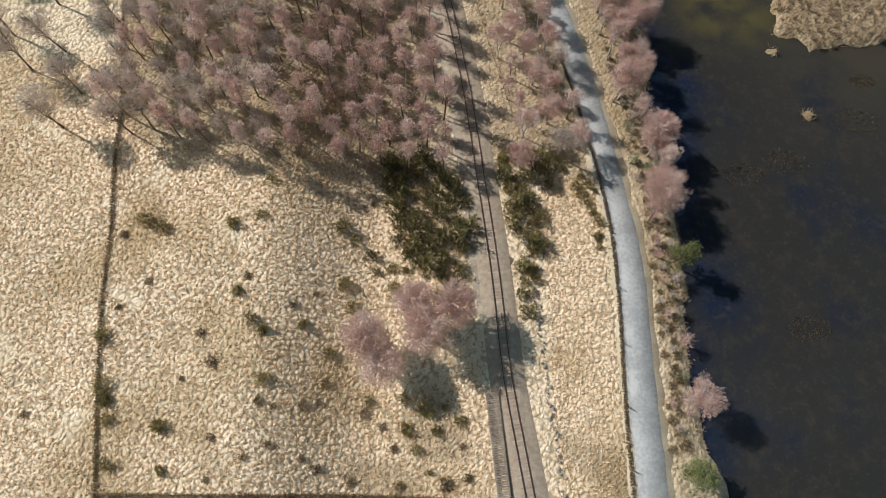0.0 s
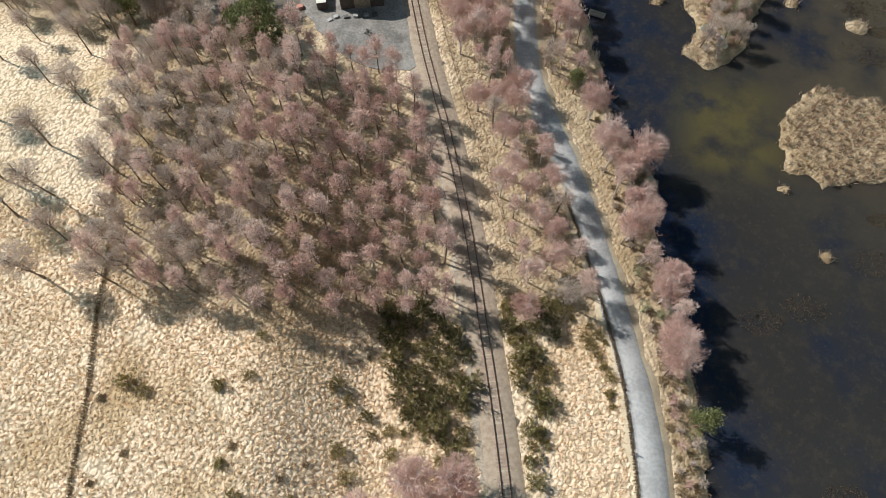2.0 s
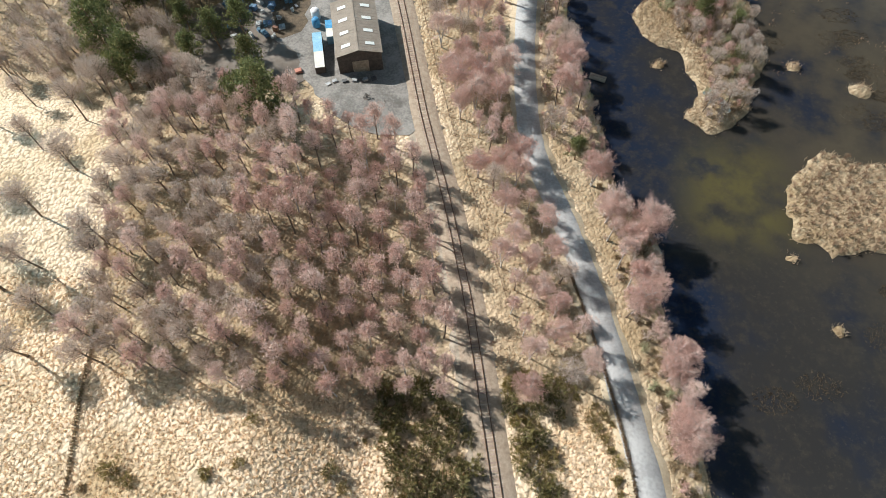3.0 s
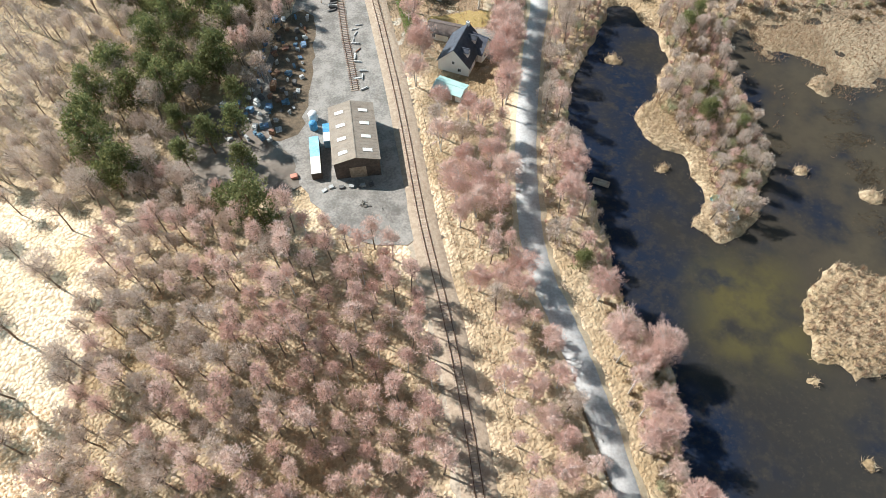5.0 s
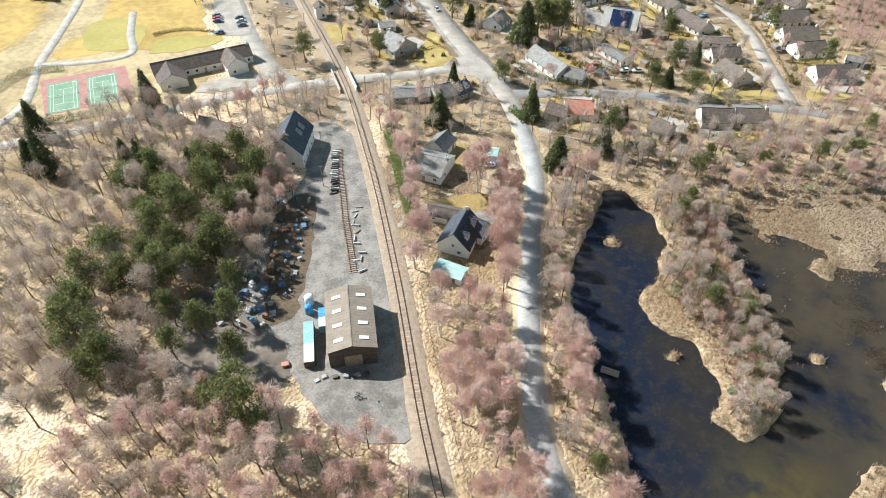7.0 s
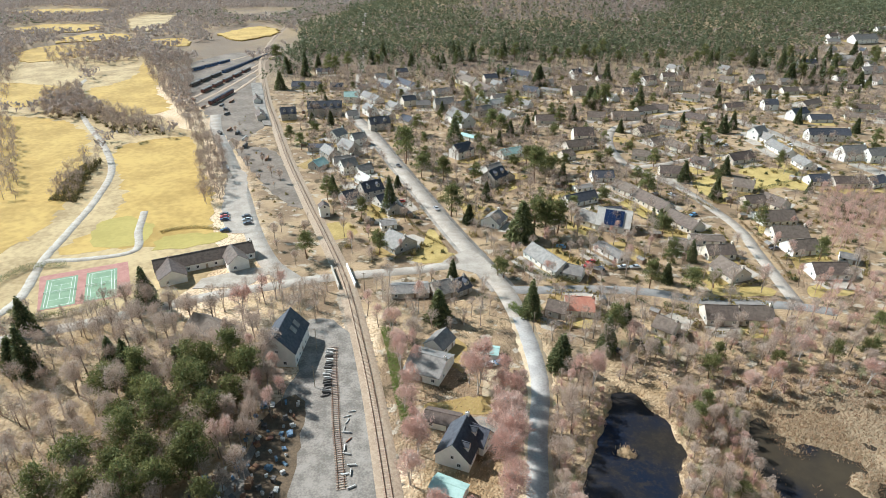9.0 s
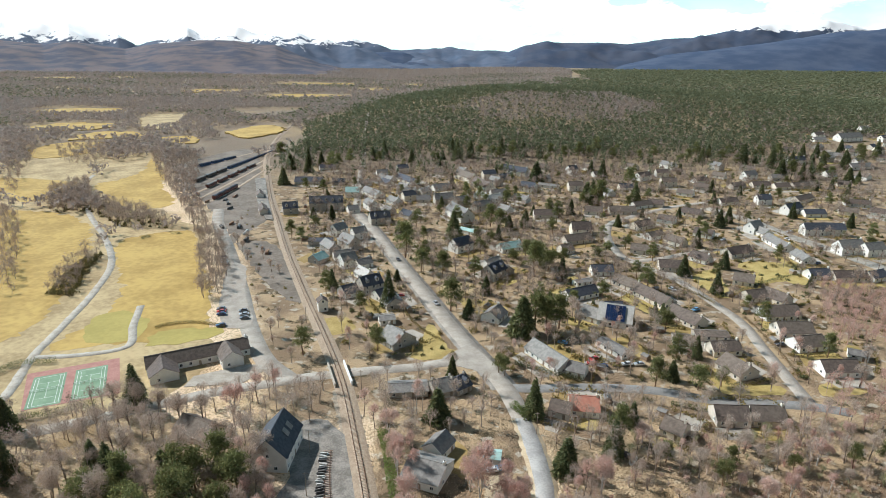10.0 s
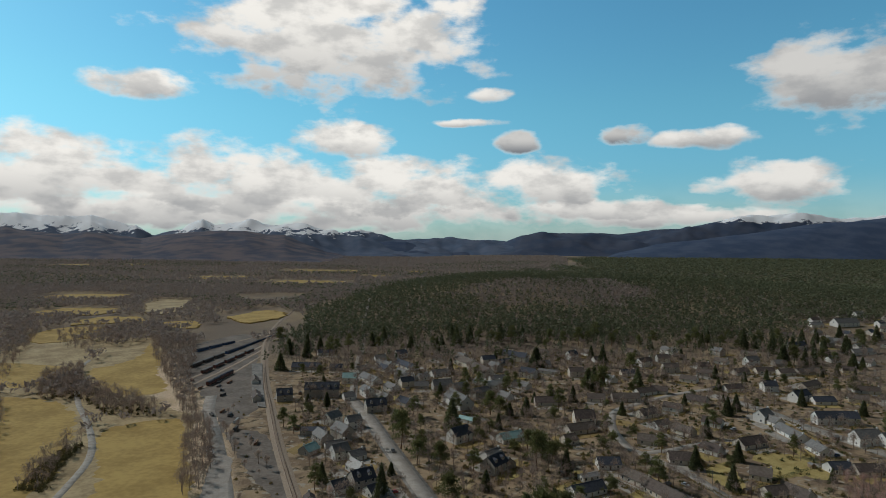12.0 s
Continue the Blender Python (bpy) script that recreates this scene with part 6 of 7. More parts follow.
# scrub along the water: shore, spit, the loch's far end and the island
LOW_SCRUB = [birch(151 + k, h, r, n, 3, 0.10, 15, 0.12) for k, (h, r, n) in enumerate(((3.0, 1.7, 200), (2.2, 1.4, 150), (4.2, 2.2, 280)))]
dry = lambda x, y: level(x, y) > -0.75
spit_ = scatter(SPIT, 1.9, 171, dry)
shore_ = scatter([(22, 118), (36, 108), (38, 122), (35, 140), (32, 152), (34, 170), (40, 186), (50, 205), (34, 212), (27, 180), (24, 150)], 2.1, 172, lambda x, y: dry(x, y) and clear(x, y, 6, 4.2)) + scatter([(40, 100), (45, 90), (44.5, 60), (46, 30), (46, 4), (42.5, 4), (42, 40), (36, 84), (33, 98)], 2.4, 175, lambda x, y: dry(x, y) and clear(x, y, 6, 4.2))
end_ = scatter([(52, 210), (66, 206), (90, 202), (150, 206), (230, 214), (230, 240), (130, 240), (60, 235)], 3.4, 173, dry)
isle_ = scatter(ISLAND, 1.8, 174, lambda x, y: level(x, y) > -1.0)
for label_, material_, seed_, places_ in (("grey-brown leafless scrub along the loch", GREY_TWIG, 181, spit_[::3] + shore_[::2] + end_[::2]), ("dusky pink birch scrub along the loch", TWIG, 182, spit_[1::3] + shore_[1::4] + end_[1::4]), ("pale olive willow scrub along the loch", WILLOW, 183, spit_[2::6] + shore_[3::8] + end_[3::4]), ("wine-brown bog scrub along the loch", WINE, 184, spit_[5::6] + shore_[7::8] + isle_)):
    v, t = joined_trees(LOW_SCRUB, places_, 0.45 if material_ is not WINE else 0.3, 1.05 if material_ is not WINE else 0.6, seed_)
    tagged(new("shore_scrub", skin(fast_mesh("shore_scrub", v, t), material_)), label_, "scrub", kind="stuff")

# ---- far woods ----
def far_pines(places, h, r, rng, slips=11, slip=0.42):
    """Ragged rounded pines for woods far off: tilted slips that narrow towards the top."""
    n = len(places)
    base = np.c_[places, hill(places[:, 0], places[:, 1])]
    hh = h * rng.uniform(0.65, 1.25, (n, 1))
    verts = []
    for k in range(slips):
        t = (k + rng.uniform(0, 1, (n, 1))) / slips
        a = rng.uniform(0, 6.28, (n, 1))
        out_ = r * (1.05 - t) ** 0.6 * rng.uniform(0.2, 0.75, (n, 1))
        c = base + np.concatenate([np.cos(a) * out_, np.sin(a) * out_, hh * (0.22 + 0.72 * t)], 1)
        for _ in range(3):
            verts.append(c + rng.normal(size=(n, 3)) * np.array([r * slip, r * slip, h * 0.09 * slip / 0.42]))
    verts = np.stack(verts, 1).reshape(-1, 3)
    return verts, np.arange(len(verts)).reshape(-1, 3)


def far_puffs(places, h, r, rng, leaves=16):
    """Loose bare crowns for woods far off: a dozen tilted slips each."""
    n = len(places)
    base = np.c_[places, hill(places[:, 0], places[:, 1])]
    verts = []
    for k in range(leaves):
        u = rng.normal(size=(n, 3))
        u /= np.linalg.norm(u, axis=1, keepdims=True)
        c = base + u * np.array([r, r, h * 0.3]) * rng.uniform(0.3, 0.9, (n, 1)) + np.array([0, 0, h * 0.62])
        for _ in range(3):
            verts.append(c + rng.normal(size=(n, 3)) * r * 0.30)
    verts = np.stack(verts, 1).reshape(-1, 3)
    return verts, np.arange(len(verts)).reshape(-1, 3)


def lattice(x0, x1, y0, y1, gap, rng, keep):
    xs_, ys_ = np.meshgrid(np.arange(x0, x1, gap), np.arange(y0, y1, gap))
    p = np.stack([xs_.ravel(), ys_.ravel()], 1) + rng.uniform(-0.48, 0.48, (xs_.size, 2)) * gap
    return p[keep(p[:, 0], p[:, 1])]


rng = np.random.default_rng(8)


def in_sector(x, y):
    return np.abs(x) < 0.80 * (y - 60) + 40


def west_edge(y):
    """Where the pinewood on the hill gives way to the open valley."""
    return np.interp(y, [700, 950, 1250, 1600, 3300], [-180, -195, -60, 300, 640])


def pinewood(x, y):
    edge = 745 + 35 * wobble(x, y, 60) + 130 * ramp((x - 420) / 260)
    west = west_edge(y) + 25 * wobble(x, y, 80) + 190 * ramp((y - 1300) / 500) * wobble(x, y * 0.35, 120)
    edge = edge + 55 * ramp((x - 300) / 90)
    grounds = (np.abs(x - 497) < 60) & (y < 850)
    return (y > edge) & (x > west) & (y < 3300) & ~grounds


def heath(x, y):
    return ((x - 170) / 150) ** 2 + ((y - 985) / 95) ** 2 + 0.7 * wobble(x, y, 38) < 1


OPEN_LAND = [[(-162, 285), (-158, 338), (-180, 385), (-205, 437), (-172, 462), (-150, 420), (-125, 368), (-100, 300)], [(-190, 240), (-182, 310), (-190, 360), (-206, 400), (-252, 480), (-315, 510), (-440, 480), (-330, 360), (-260, 250)],
             [(-305, 588), (-330, 690), (-325, 735), (-275, 660), (-212, 533), (-242, 522)], [(-440, 730), (-398, 733), (-340, 640), (-314, 577), (-332, 537), (-400, 600)], [(-330, 960), (-275, 1030), (-215, 930), (-230, 884), (-264, 836)], [(-140, 430), (-70, 350), (-185, 530), (-275, 700), (-240, 790), (-178, 650)],
             [(-511, 1114), (-514, 1185), (-461, 1171), (-414, 1015), (-438, 975)], [(-464, 930), (-446, 949), (-401, 906), (-420, 879)], [(-378, 892), (-340, 900), (-313, 842), (-352, 849)], [(-488, 784), (-482, 841), (-428, 844), (-407, 768), (-441, 730)]]


def moorwood(x, y):
    open_ = wobble(x, y, 130, 3.0) > 0.45
    golf = np.zeros(x.shape, bool)
    for ring in OPEN_LAND:
        golf |= inside(ring, x, y) > -6
    golf |= (x > -165 - 0.25 * (y - 450)) & (y < 740)
    fields = np.zeros(x.shape, bool)
    for a, b, l, w, _ in FAR_FIELDS:
        fields |= (np.abs(x - a) < l * 0.55) & (np.abs(y - b) < w * 1.5)
    west = west_edge(y)
    return (x < west) & ~golf & ~fields & ~(open_ & (y < 1300)) & (y < 3600)


edge_ = lattice(-260, 620, 640, 800, 9.0, rng, lambda x, y: in_sector(x, y) & (x > -170) & (x < 380) & (rng.random(x.shape) < 0.25 + 0.6 * ramp((y - 660) / 90)))
edge_ = np.array([p_ for p_ in edge_ if all(math.hypot(p_[0] - a, p_[1] - b) > 9 for a, b, _ in HOMES)])
near = lattice(-400, 1200, 600, 1350, 6.6, rng, lambda x, y: pinewood(x, y) & in_sector(x, y) & (~heath(x, y) | (rng.random(x.shape) < 0.25)) & (rng.random(x.shape) < 0.9))
mid = lattice(-500, 2600, 1350, 3300, 13.0, rng, lambda x, y: pinewood(x, y) & in_sector(x, y))
v, t = merged([far_pines(edge_, 14.0, 3.4, rng, 40, 0.24), far_pines(near, 12.0, 3.7, rng, 16, 0.36), far_pines(mid, 13.0, 8.0, rng, 8, 0.44)])
tagged(new("pine_forest", skin(fast_mesh("pine_forest", v, t), FOREST)), "dense dark green pine forest on a low hill", "forest", kind="stuff")
p = np.concatenate([lattice(-100, 500, 800, 1200, 7.0, rng, lambda x, y: heath(x, y)), lattice(-900, 900, 560, 1000, 21.0, rng, lambda x, y: pinewood(x, y + 25) & in_sector(x, y))])
q = lattice(-1400, 320, 420, 1500, 9.5, rng, lambda x, y: moorwood(x, y) & in_sector(x, y))
s3 = lattice(-3000, 700, 1500, 3600, 18.0, rng, lambda x, y: moorwood(x, y) & in_sector(x, y))
v, t = merged([far_puffs(p, 9.0, 3.2, rng), far_puffs(q, 9.5, 4.2, rng), far_puffs(s3, 9.0, 8.0, rng, 10)])
tagged(new("birch_wood", skin(fast_mesh("birch_wood", v, t), FAR_TWIG)), "wide brown leafless birch woods on the valley floor", "forest", kind="stuff")
p = lattice(-2600, 700, 800, 2700, 17.0, rng, lambda x, y: moorwood(x, y) & in_sector(x, y) & (wobble(x * 0.45, y, 150, 1.0) > 0.12))
v, t = far_pines(p, 11.0, 6.0, rng, 7)
tagged(new("conifer_belt", skin(fast_mesh("conifer_belt", v, t), FOREST)), "dark conifer belts across the valley", "forest", kind="stuff")

# ---- mountains ----
def slope_mat(name, low, high, snow, line, soft, ragged=4.0):
    """Moorland slopes with snow lying above a ragged line and in the gullies."""
    m = bpy.data.materials.new(name)
    m.use_nodes = True
    n = Net(m.node_tree)
    at = n.node("ShaderNodeNewGeometry").outputs["Position"]
    up = n.node("ShaderNodeSeparateXYZ")
    n.put(at, up.inputs[0])
    colour = n.mix(n.smooth(n.noise(at, 0.008, 6.0), 0.35, 0.65), low, high)
    if snow:
        rag = n.math("MULTIPLY", n.math("SUBTRACT", n.noise(at, 0.011, 9.0, 0.72), 0.5), soft * ragged)
        colour = n.mix(n.smooth(n.math("ADD", up.outputs[2], rag), line, line + soft), colour, snow)
    pr = n.node("ShaderNodeBsdfPrincipled")
    n.put(colour, pr.inputs["Base Color"])
    pr.inputs["Roughness"].default_value = 0.95
    pr.inputs["Specular IOR Level"].default_value = 0.05
    n.put(pr.outputs[0], n.node("ShaderNodeOutputMaterial").inputs[0])
    return m


def range_of_hills(name, dist, xs_, tops, rough, material, label, deep=420):
    """A ridge across the valley's end: crest heights by bearing, falling towards the viewer in spurs and gullies."""
    u = np.linspace(-4200, 4200, 840)
    crest = np.interp(u, xs_, tops)
    rows = np.concatenate([np.linspace(0, 0.75, 22), np.linspace(0.8, 1, 4)])
    verts = []
    for k, t in enumerate(rows):
        rag = wobble(u, t * 900, 240, dist * 0.01) * 0.6 + wobble(u, t * 900, 95, 2.0) * 0.3 + wobble(u, t * 700, 45, 5.0) * 0.1
        fall = np.where(t < 0.75, ramp(t / 0.75) ** 0.8, 1 - 0.5 * (t - 0.75) / 0.25)
        z = crest * fall * (1 + 0.2 * rag * (1 - t)) + rough * rag * min(1, 4 * t) * (0.2 + 0.8 * min(1, abs(t - 0.75) / 0.25))
        y = dist - deep * (1 - t / 0.75) + 60 * rag * (1 - t)
        verts.append(np.stack([u * y / dist, y, np.where(t == 0, -15, z)], 1))
    n = len(u)
    i_ = np.arange(n * len(rows)).reshape(len(rows), n)
    faces = np.stack([i_[:-1, :-1], i_[:-1, 1:], i_[1:, 1:], i_[1:, :-1]], -1).reshape(-1, 4)
    me_ = fast_mesh(name, np.concatenate(verts), faces)
    me_.polygons.foreach_set("use_smooth", np.ones(len(faces), bool))
    return tagged(new(name, skin(me_, material)), label, "mountains", kind="structure")


def crest(dist, pairs):
    """Bearings and heights for a ridge at that distance from tangents of its bearing and elevation (thousandths)."""
    return [a * dist / 1000 for a, _ in pairs], [119 + b * dist / 1000 for _, b in pairs]


# The blue of distant haze is mixed into all four slope colours.
MOOR_HILL = slope_mat("hazy_heather_hill", (0.085, 0.092, 0.125), (0.185, 0.15, 0.15), None, 0, 1)
HAZY_HILL = slope_mat("hazy_hill", (0.06, 0.085, 0.14), (0.09, 0.115, 0.17), None, 0, 1)
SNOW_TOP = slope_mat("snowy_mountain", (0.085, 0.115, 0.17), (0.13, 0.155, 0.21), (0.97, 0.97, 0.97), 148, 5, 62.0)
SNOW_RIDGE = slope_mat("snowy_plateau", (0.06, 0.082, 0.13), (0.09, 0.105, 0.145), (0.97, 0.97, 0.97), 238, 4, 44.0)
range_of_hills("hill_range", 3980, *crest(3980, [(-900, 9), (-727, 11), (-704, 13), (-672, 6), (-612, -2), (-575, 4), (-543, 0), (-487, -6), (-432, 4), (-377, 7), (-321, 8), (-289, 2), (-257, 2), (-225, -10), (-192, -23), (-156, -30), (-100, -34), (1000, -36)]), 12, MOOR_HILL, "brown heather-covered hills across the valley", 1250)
range_of_hills("dark_ridge", 3960, *crest(3960, [(-900, -40), (150, -38), (240, -30), (276, -20), (331, -9), (422, 3), (513, 15), (577, 25), (649, 33), (711, 38), (800, 42), (1000, 46)]), 2, HAZY_HILL, "long dark forested mountain ridge", 800)
range_of_hills("blue_hill", 4250, *crest(4250, [(-900, -34), (-250, -32), (-211, -20), (-174, -16), (-128, -10), (-91, -7), (-64, -7), (-32, -16), (1, -23), (60, -30), (1000, -34)]), 4, HAZY_HILL, "bluish hills in the valley's gap")
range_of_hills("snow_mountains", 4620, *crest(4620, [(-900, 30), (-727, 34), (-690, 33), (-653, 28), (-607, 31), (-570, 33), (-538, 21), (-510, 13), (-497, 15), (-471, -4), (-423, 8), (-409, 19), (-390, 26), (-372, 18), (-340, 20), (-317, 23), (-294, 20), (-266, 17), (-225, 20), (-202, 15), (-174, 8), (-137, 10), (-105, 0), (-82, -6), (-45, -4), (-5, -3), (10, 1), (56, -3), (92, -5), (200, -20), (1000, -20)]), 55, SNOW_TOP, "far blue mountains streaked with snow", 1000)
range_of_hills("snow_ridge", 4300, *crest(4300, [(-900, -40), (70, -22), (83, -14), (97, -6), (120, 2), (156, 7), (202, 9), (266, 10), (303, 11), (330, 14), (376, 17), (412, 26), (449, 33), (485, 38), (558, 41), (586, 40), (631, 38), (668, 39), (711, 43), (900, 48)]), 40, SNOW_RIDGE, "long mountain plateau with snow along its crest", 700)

# ---- grass, reeds ----
def tufts(name, places, tall, wide, each, material, label, seed, spread_=0.16):
    r_ = np.random.default_rng(seed)
    p = np.repeat(places, each, 0) + r_.normal(size=(len(places) * each, 2)) * spread_
    z = np.maximum(height(p[:, 0], p[:, 1]), -1.2)
    at = np.c_[p, z - 0.02]
    way = np.c_[r_.normal(size=(len(p), 2)) * 0.55, np.ones(len(p))]
    v, t = blades(at, way, tall * r_.uniform(0.6, 1.3, len(p)), wide * r_.uniform(0.6, 1.3, len(p)), r_)
    return tagged(new(name, skin(fast_mesh(name, v, t), material)), label, "grass", kind="stuff")


TUSSOCK = twig_mat("tussock", (0.90, 0.72, 0.51), (0.90, 0.72, 0.51), (0.78, 0.60, 0.40), 0.0)
free = lambda x, y: (wobble(x, y, 7.0, 4.0) > -0.75)
meadow = lattice(-92, -13, -14, 78, 0.85, rng, free)
meadow = np.concatenate([meadow, lattice(-13, 12, -14, 56, 0.85, rng, lambda x, y: x < 9.0 - 0.11 * y)])
meadow = meadow[inside(WOOD_AREA, meadow[:, 0], meadow[:, 1]) < 1]
bank = lattice(21, 33.5, -12, 56, 0.8, rng, lambda x, y: x > 0)
tufts("grass_tussocks", np.concatenate([meadow, bank]), 0.40, 0.34, 6, TUSSOCK, "pale dry grass tussocks over the rough field", 71)
reeds = lattice(48, 110, 68, 200, 0.8, rng, lambda x, y: (height(x, y) > -1.15) & (height(x, y) < 1.0))
fringe = lattice(28, 62, 0, 215, 0.8, rng, lambda x, y: (height(x, y) > -1.2) & (height(x, y) < -0.25))
tufts("reeds", np.concatenate([reeds, fringe]), 1.1, 0.16, 4, REED, "pale dead reeds on islets and along the shore", 72, 0.3)
marsh = lattice(82, 200, 140, 214, 1.1, rng, lambda x, y: (height(x, y) > -1.3) | (rng.random(x.shape) < 0.06 * ramp((wobble(x, y, 9.0, 3.0) + 0.2) / 0.5)))
tufts("marsh_grass", marsh, 0.7, 0.26, 4, WINE, "rusty marsh grass at the loch's end", 73, 0.5)
litter = np.concatenate([lattice(-74, -4, 56, 132, 1.2, rng, lambda x, y: inside(WOOD_AREA, x, y) > 0), lattice(-18, 32, 57, 235, 1.3, rng, lambda x, y: inside(STRIP, x, y) > 1)])
tufts("woodland_grass", litter, 0.5, 0.3, 3, REED, "dead bracken and grass under the birches", 74, 0.4)

# weed mats on the water
def weed_mat(x, y, r, seed):
    r_ = np.random.default_rng(seed)
    n = 260
    a, d = r_.uniform(0, 6.28, n), r * np.sqrt(r_.uniform(0, 1, n))
    at = np.stack([x + np.cos(a) * d, y + np.sin(a) * d * 0.6, np.full(n, -1.12)], 1)
    return blades(at, np.c_[r_.normal(size=(n, 2)), np.full(n, 0.12)], r_.uniform(0.3, 0.8, n), r_.uniform(0.1, 0.25, n), r_)


v, t = merged([weed_mat(60 + 50 * rnd.random(), 8 + 150 * rnd.random(), rnd.uniform(2, 7), k) for k in range(12)] + [weed_mat(100 + 40 * rnd.random(), 110 + 60 * rnd.random(), rnd.uniform(3, 8), 90 + k) for k in range(14)])
v = v[np.repeat(height(v[::3, 0], v[::3, 1]) < -1.2, 3)]
WEED = twig_mat("water_weed", (0.07, 0.052, 0.032), (0.07, 0.052, 0.032), (0.11, 0.08, 0.05), 0.0)
tagged(new("water_weed", skin(fast_mesh("water_weed", v, np.arange(len(v)).reshape(-1, 3)), WEED)), "brown weed mats on the dark water", "water weed", kind="stuff")

# ---- fences, walls, hedge ----
def post_fence(pts, gap, tall, label, wires=3, group=""):
    line = smoothed(pts, gap)
    e = new("fence")
    side = [level(x, y) for x, y in line]
    bm = boxed(-0.06, 0.06, -0.06, 0.06, -0.3, tall, 0.01)
    me_ = bpy.data.meshes.new("post")
    bm.to_mesh(me_)
    bm.free()
    skin(me_, WOOD)
    for (x, y), z in zip(line, side):
        under(new("post", me_), e, pose(x, y, z, rnd.uniform(-3, 3), rnd.uniform(-3, 3), 0))
    for k in range(wires):
        h = tall * (0.35 + 0.6 * k / max(1, wires - 1))
        v_, t_ = tube([(x, y, z + h) for (x, y), z in zip(line, side)], [0.02] * len(line), 3)
        under(new("wire", skin(fast_mesh("wire", v_, t_), RAIL)), e)
    return tagged(e, label, "fence", group)


post_fence([(-57.8, -7.5), (-60.2, 8), (-62.3, 23.2), (-63.5, 38), (-65.3, 57), (-66, 67), (-68, 80), (-70, 93), (-72, 106)], 2.4, 1.2, "old post and wire fence across the dry grass")
post_fence([(-57.8, -7.2), (-34, -7.2), (-14, -7.5), (2, -8)], 2.4, 1.2, "old post and wire fence across the dry grass")
post_fence([(34.3, -14), (34.0, 6.3), (34.4, 25.4), (34.2, 40.5), (32.6, 54), (29.5, 70), (26.0, 84)], 2.2, 1.1, "low post and wire fence beside the lane")
post_fence([(17.0, 62), (11.5, 82), (6.5, 102), (1.5, 122), (-3.8, 148), (-7.0, 165)], 2.6, 1.1, "post and wire fence east of the line")



def rubble_wall(pts, label):
    """A tumbled dry-stone wall: each stone its own lump."""
    line = smoothed(pts, 0.5)
    e = new("dry_stone_wall")
    forms = []
    for k in range(5):
        r_ = np.random.default_rng(200 + k)
        bm = bmesh.new()
        bmesh.ops.create_icosphere(bm, subdivisions=1, radius=0.5)
        for v_ in bm.verts:
            v_.co = Vector((v_.co.x * 1.2, v_.co.y * 0.9, v_.co.z * 0.7)) * r_.uniform(0.75, 1.2)
        me_ = bpy.data.meshes.new("stone")
        bm.to_mesh(me_)
        bm.free()
        forms.append(skin(me_, STONE))
    side = sideways(line)
    for k, ((x, y), s) in enumerate(zip(line, side)):
        if rnd.random() < 0.3:
            continue
        o = rnd.uniform(-0.6, 0.6)
        size = rnd.uniform(0.3, 0.85)
        under(new("stone", rnd.choice(forms)), e, pose(x + s[0] * o, y + s[1] * o, level(x, y) + rnd.uniform(0.05, 0.35), rnd.uniform(0, 40), rnd.uniform(0, 40), rnd.uniform(0, 360)) @ Matrix.Scale(size, 4))
    return tagged(e, label, "wall")


STONE = mat("grey_stone", (0.19, 0.165, 0.135), (0.36, 0.32, 0.27), 1.6, 0.9, 0.6, 0.03, vary=0.25)
rubble_wall([(23.2, -16), (22.1, -6.4), (21.0, 2.3), (19.3, 16.6), (18.7, 25.3), (17.7, 36), (17, 46), (15.5, 56)], "tumbled grey dry-stone wall beside the line")


def hedge(pts, wide, tall, material, label, n):
    line = smoothed(pts, 0.5)
    r_ = np.random.default_rng(n)
    k = r_.integers(0, len(line), n)
    off = r_.uniform(-1, 1, n)
    p = line[k] + sideways(line)[k] * (off * wide / 2)[:, None]
    at = np.c_[p, np.maximum(height(p[:, 0], p[:, 1]), -1) + tall * r_.uniform(0.05, 1.0, n) * (1 - 0.4 * off**2)]
    v_, t_ = blades(at, r_.normal(size=(n, 3)) + np.array([0, 0, 0.8]), r_.uniform(0.3, 0.6, n), r_.uniform(0.15, 0.3, n), r_)
    tagged(new("hedge", skin(fast_mesh("hedge", v_, t_), material)), label, "hedge", "hedges")


LEAF = twig_mat("hedge_leaf", (0.16, 0.22, 0.06), (0.14, 0.20, 0.06), (0.24, 0.28, 0.09))
hedge([(-20, 236), (-17, 224), (-14, 208), (-10, 191)], 3.2, 2.4, LEAF, "bright green clipped hedge beside the line", 5200)
hedge([(34.4, -14), (34.1, 6.3), (34.5, 25.4), (34.3, 40.5), (32.7, 54), (29.6, 70), (26.1, 84)], 0.5, 0.45, HEATHER, "dead brown growth along the lane fence", 5200)
hedge([(-57.8, -7.5), (-60.2, 8), (-62.3, 23.2), (-63.5, 38), (-65.3, 57), (-66, 67), (-68, 80), (-70, 93)], 0.45, 0.4, HEATHER, "dead brown growth along the old fence", 4200)
hedge([(-57.8, -7.2), (-34, -7.2), (-14, -7.5), (2, -8)], 0.45, 0.4, HEATHER, "dead brown growth along the old fence", 2600)
hedge([(-127, 311.2), (-123.5, 314.8), (-114.3, 317.4), (-103.5, 315.8), (-97.5, 313)], 1.3, 1.3, GORSE, "low brown hedge round the putting green", 1500)
hedge([(28, 282), (40, 275), (52, 269)], 2.0, 2.0, SPRUCE, "dark green garden hedge", 1800)
hedge([(24, 252), (28, 246), (34, 250)], 3.0, 2.6, LEAF, "tall green hedge at the lane's corner", 2000)
hedge([(-170, 262), (-166, 276), (-152, 280)], 2.5, 2.5, SPRUCE, "dark hedge beside the tennis courts", 1600)
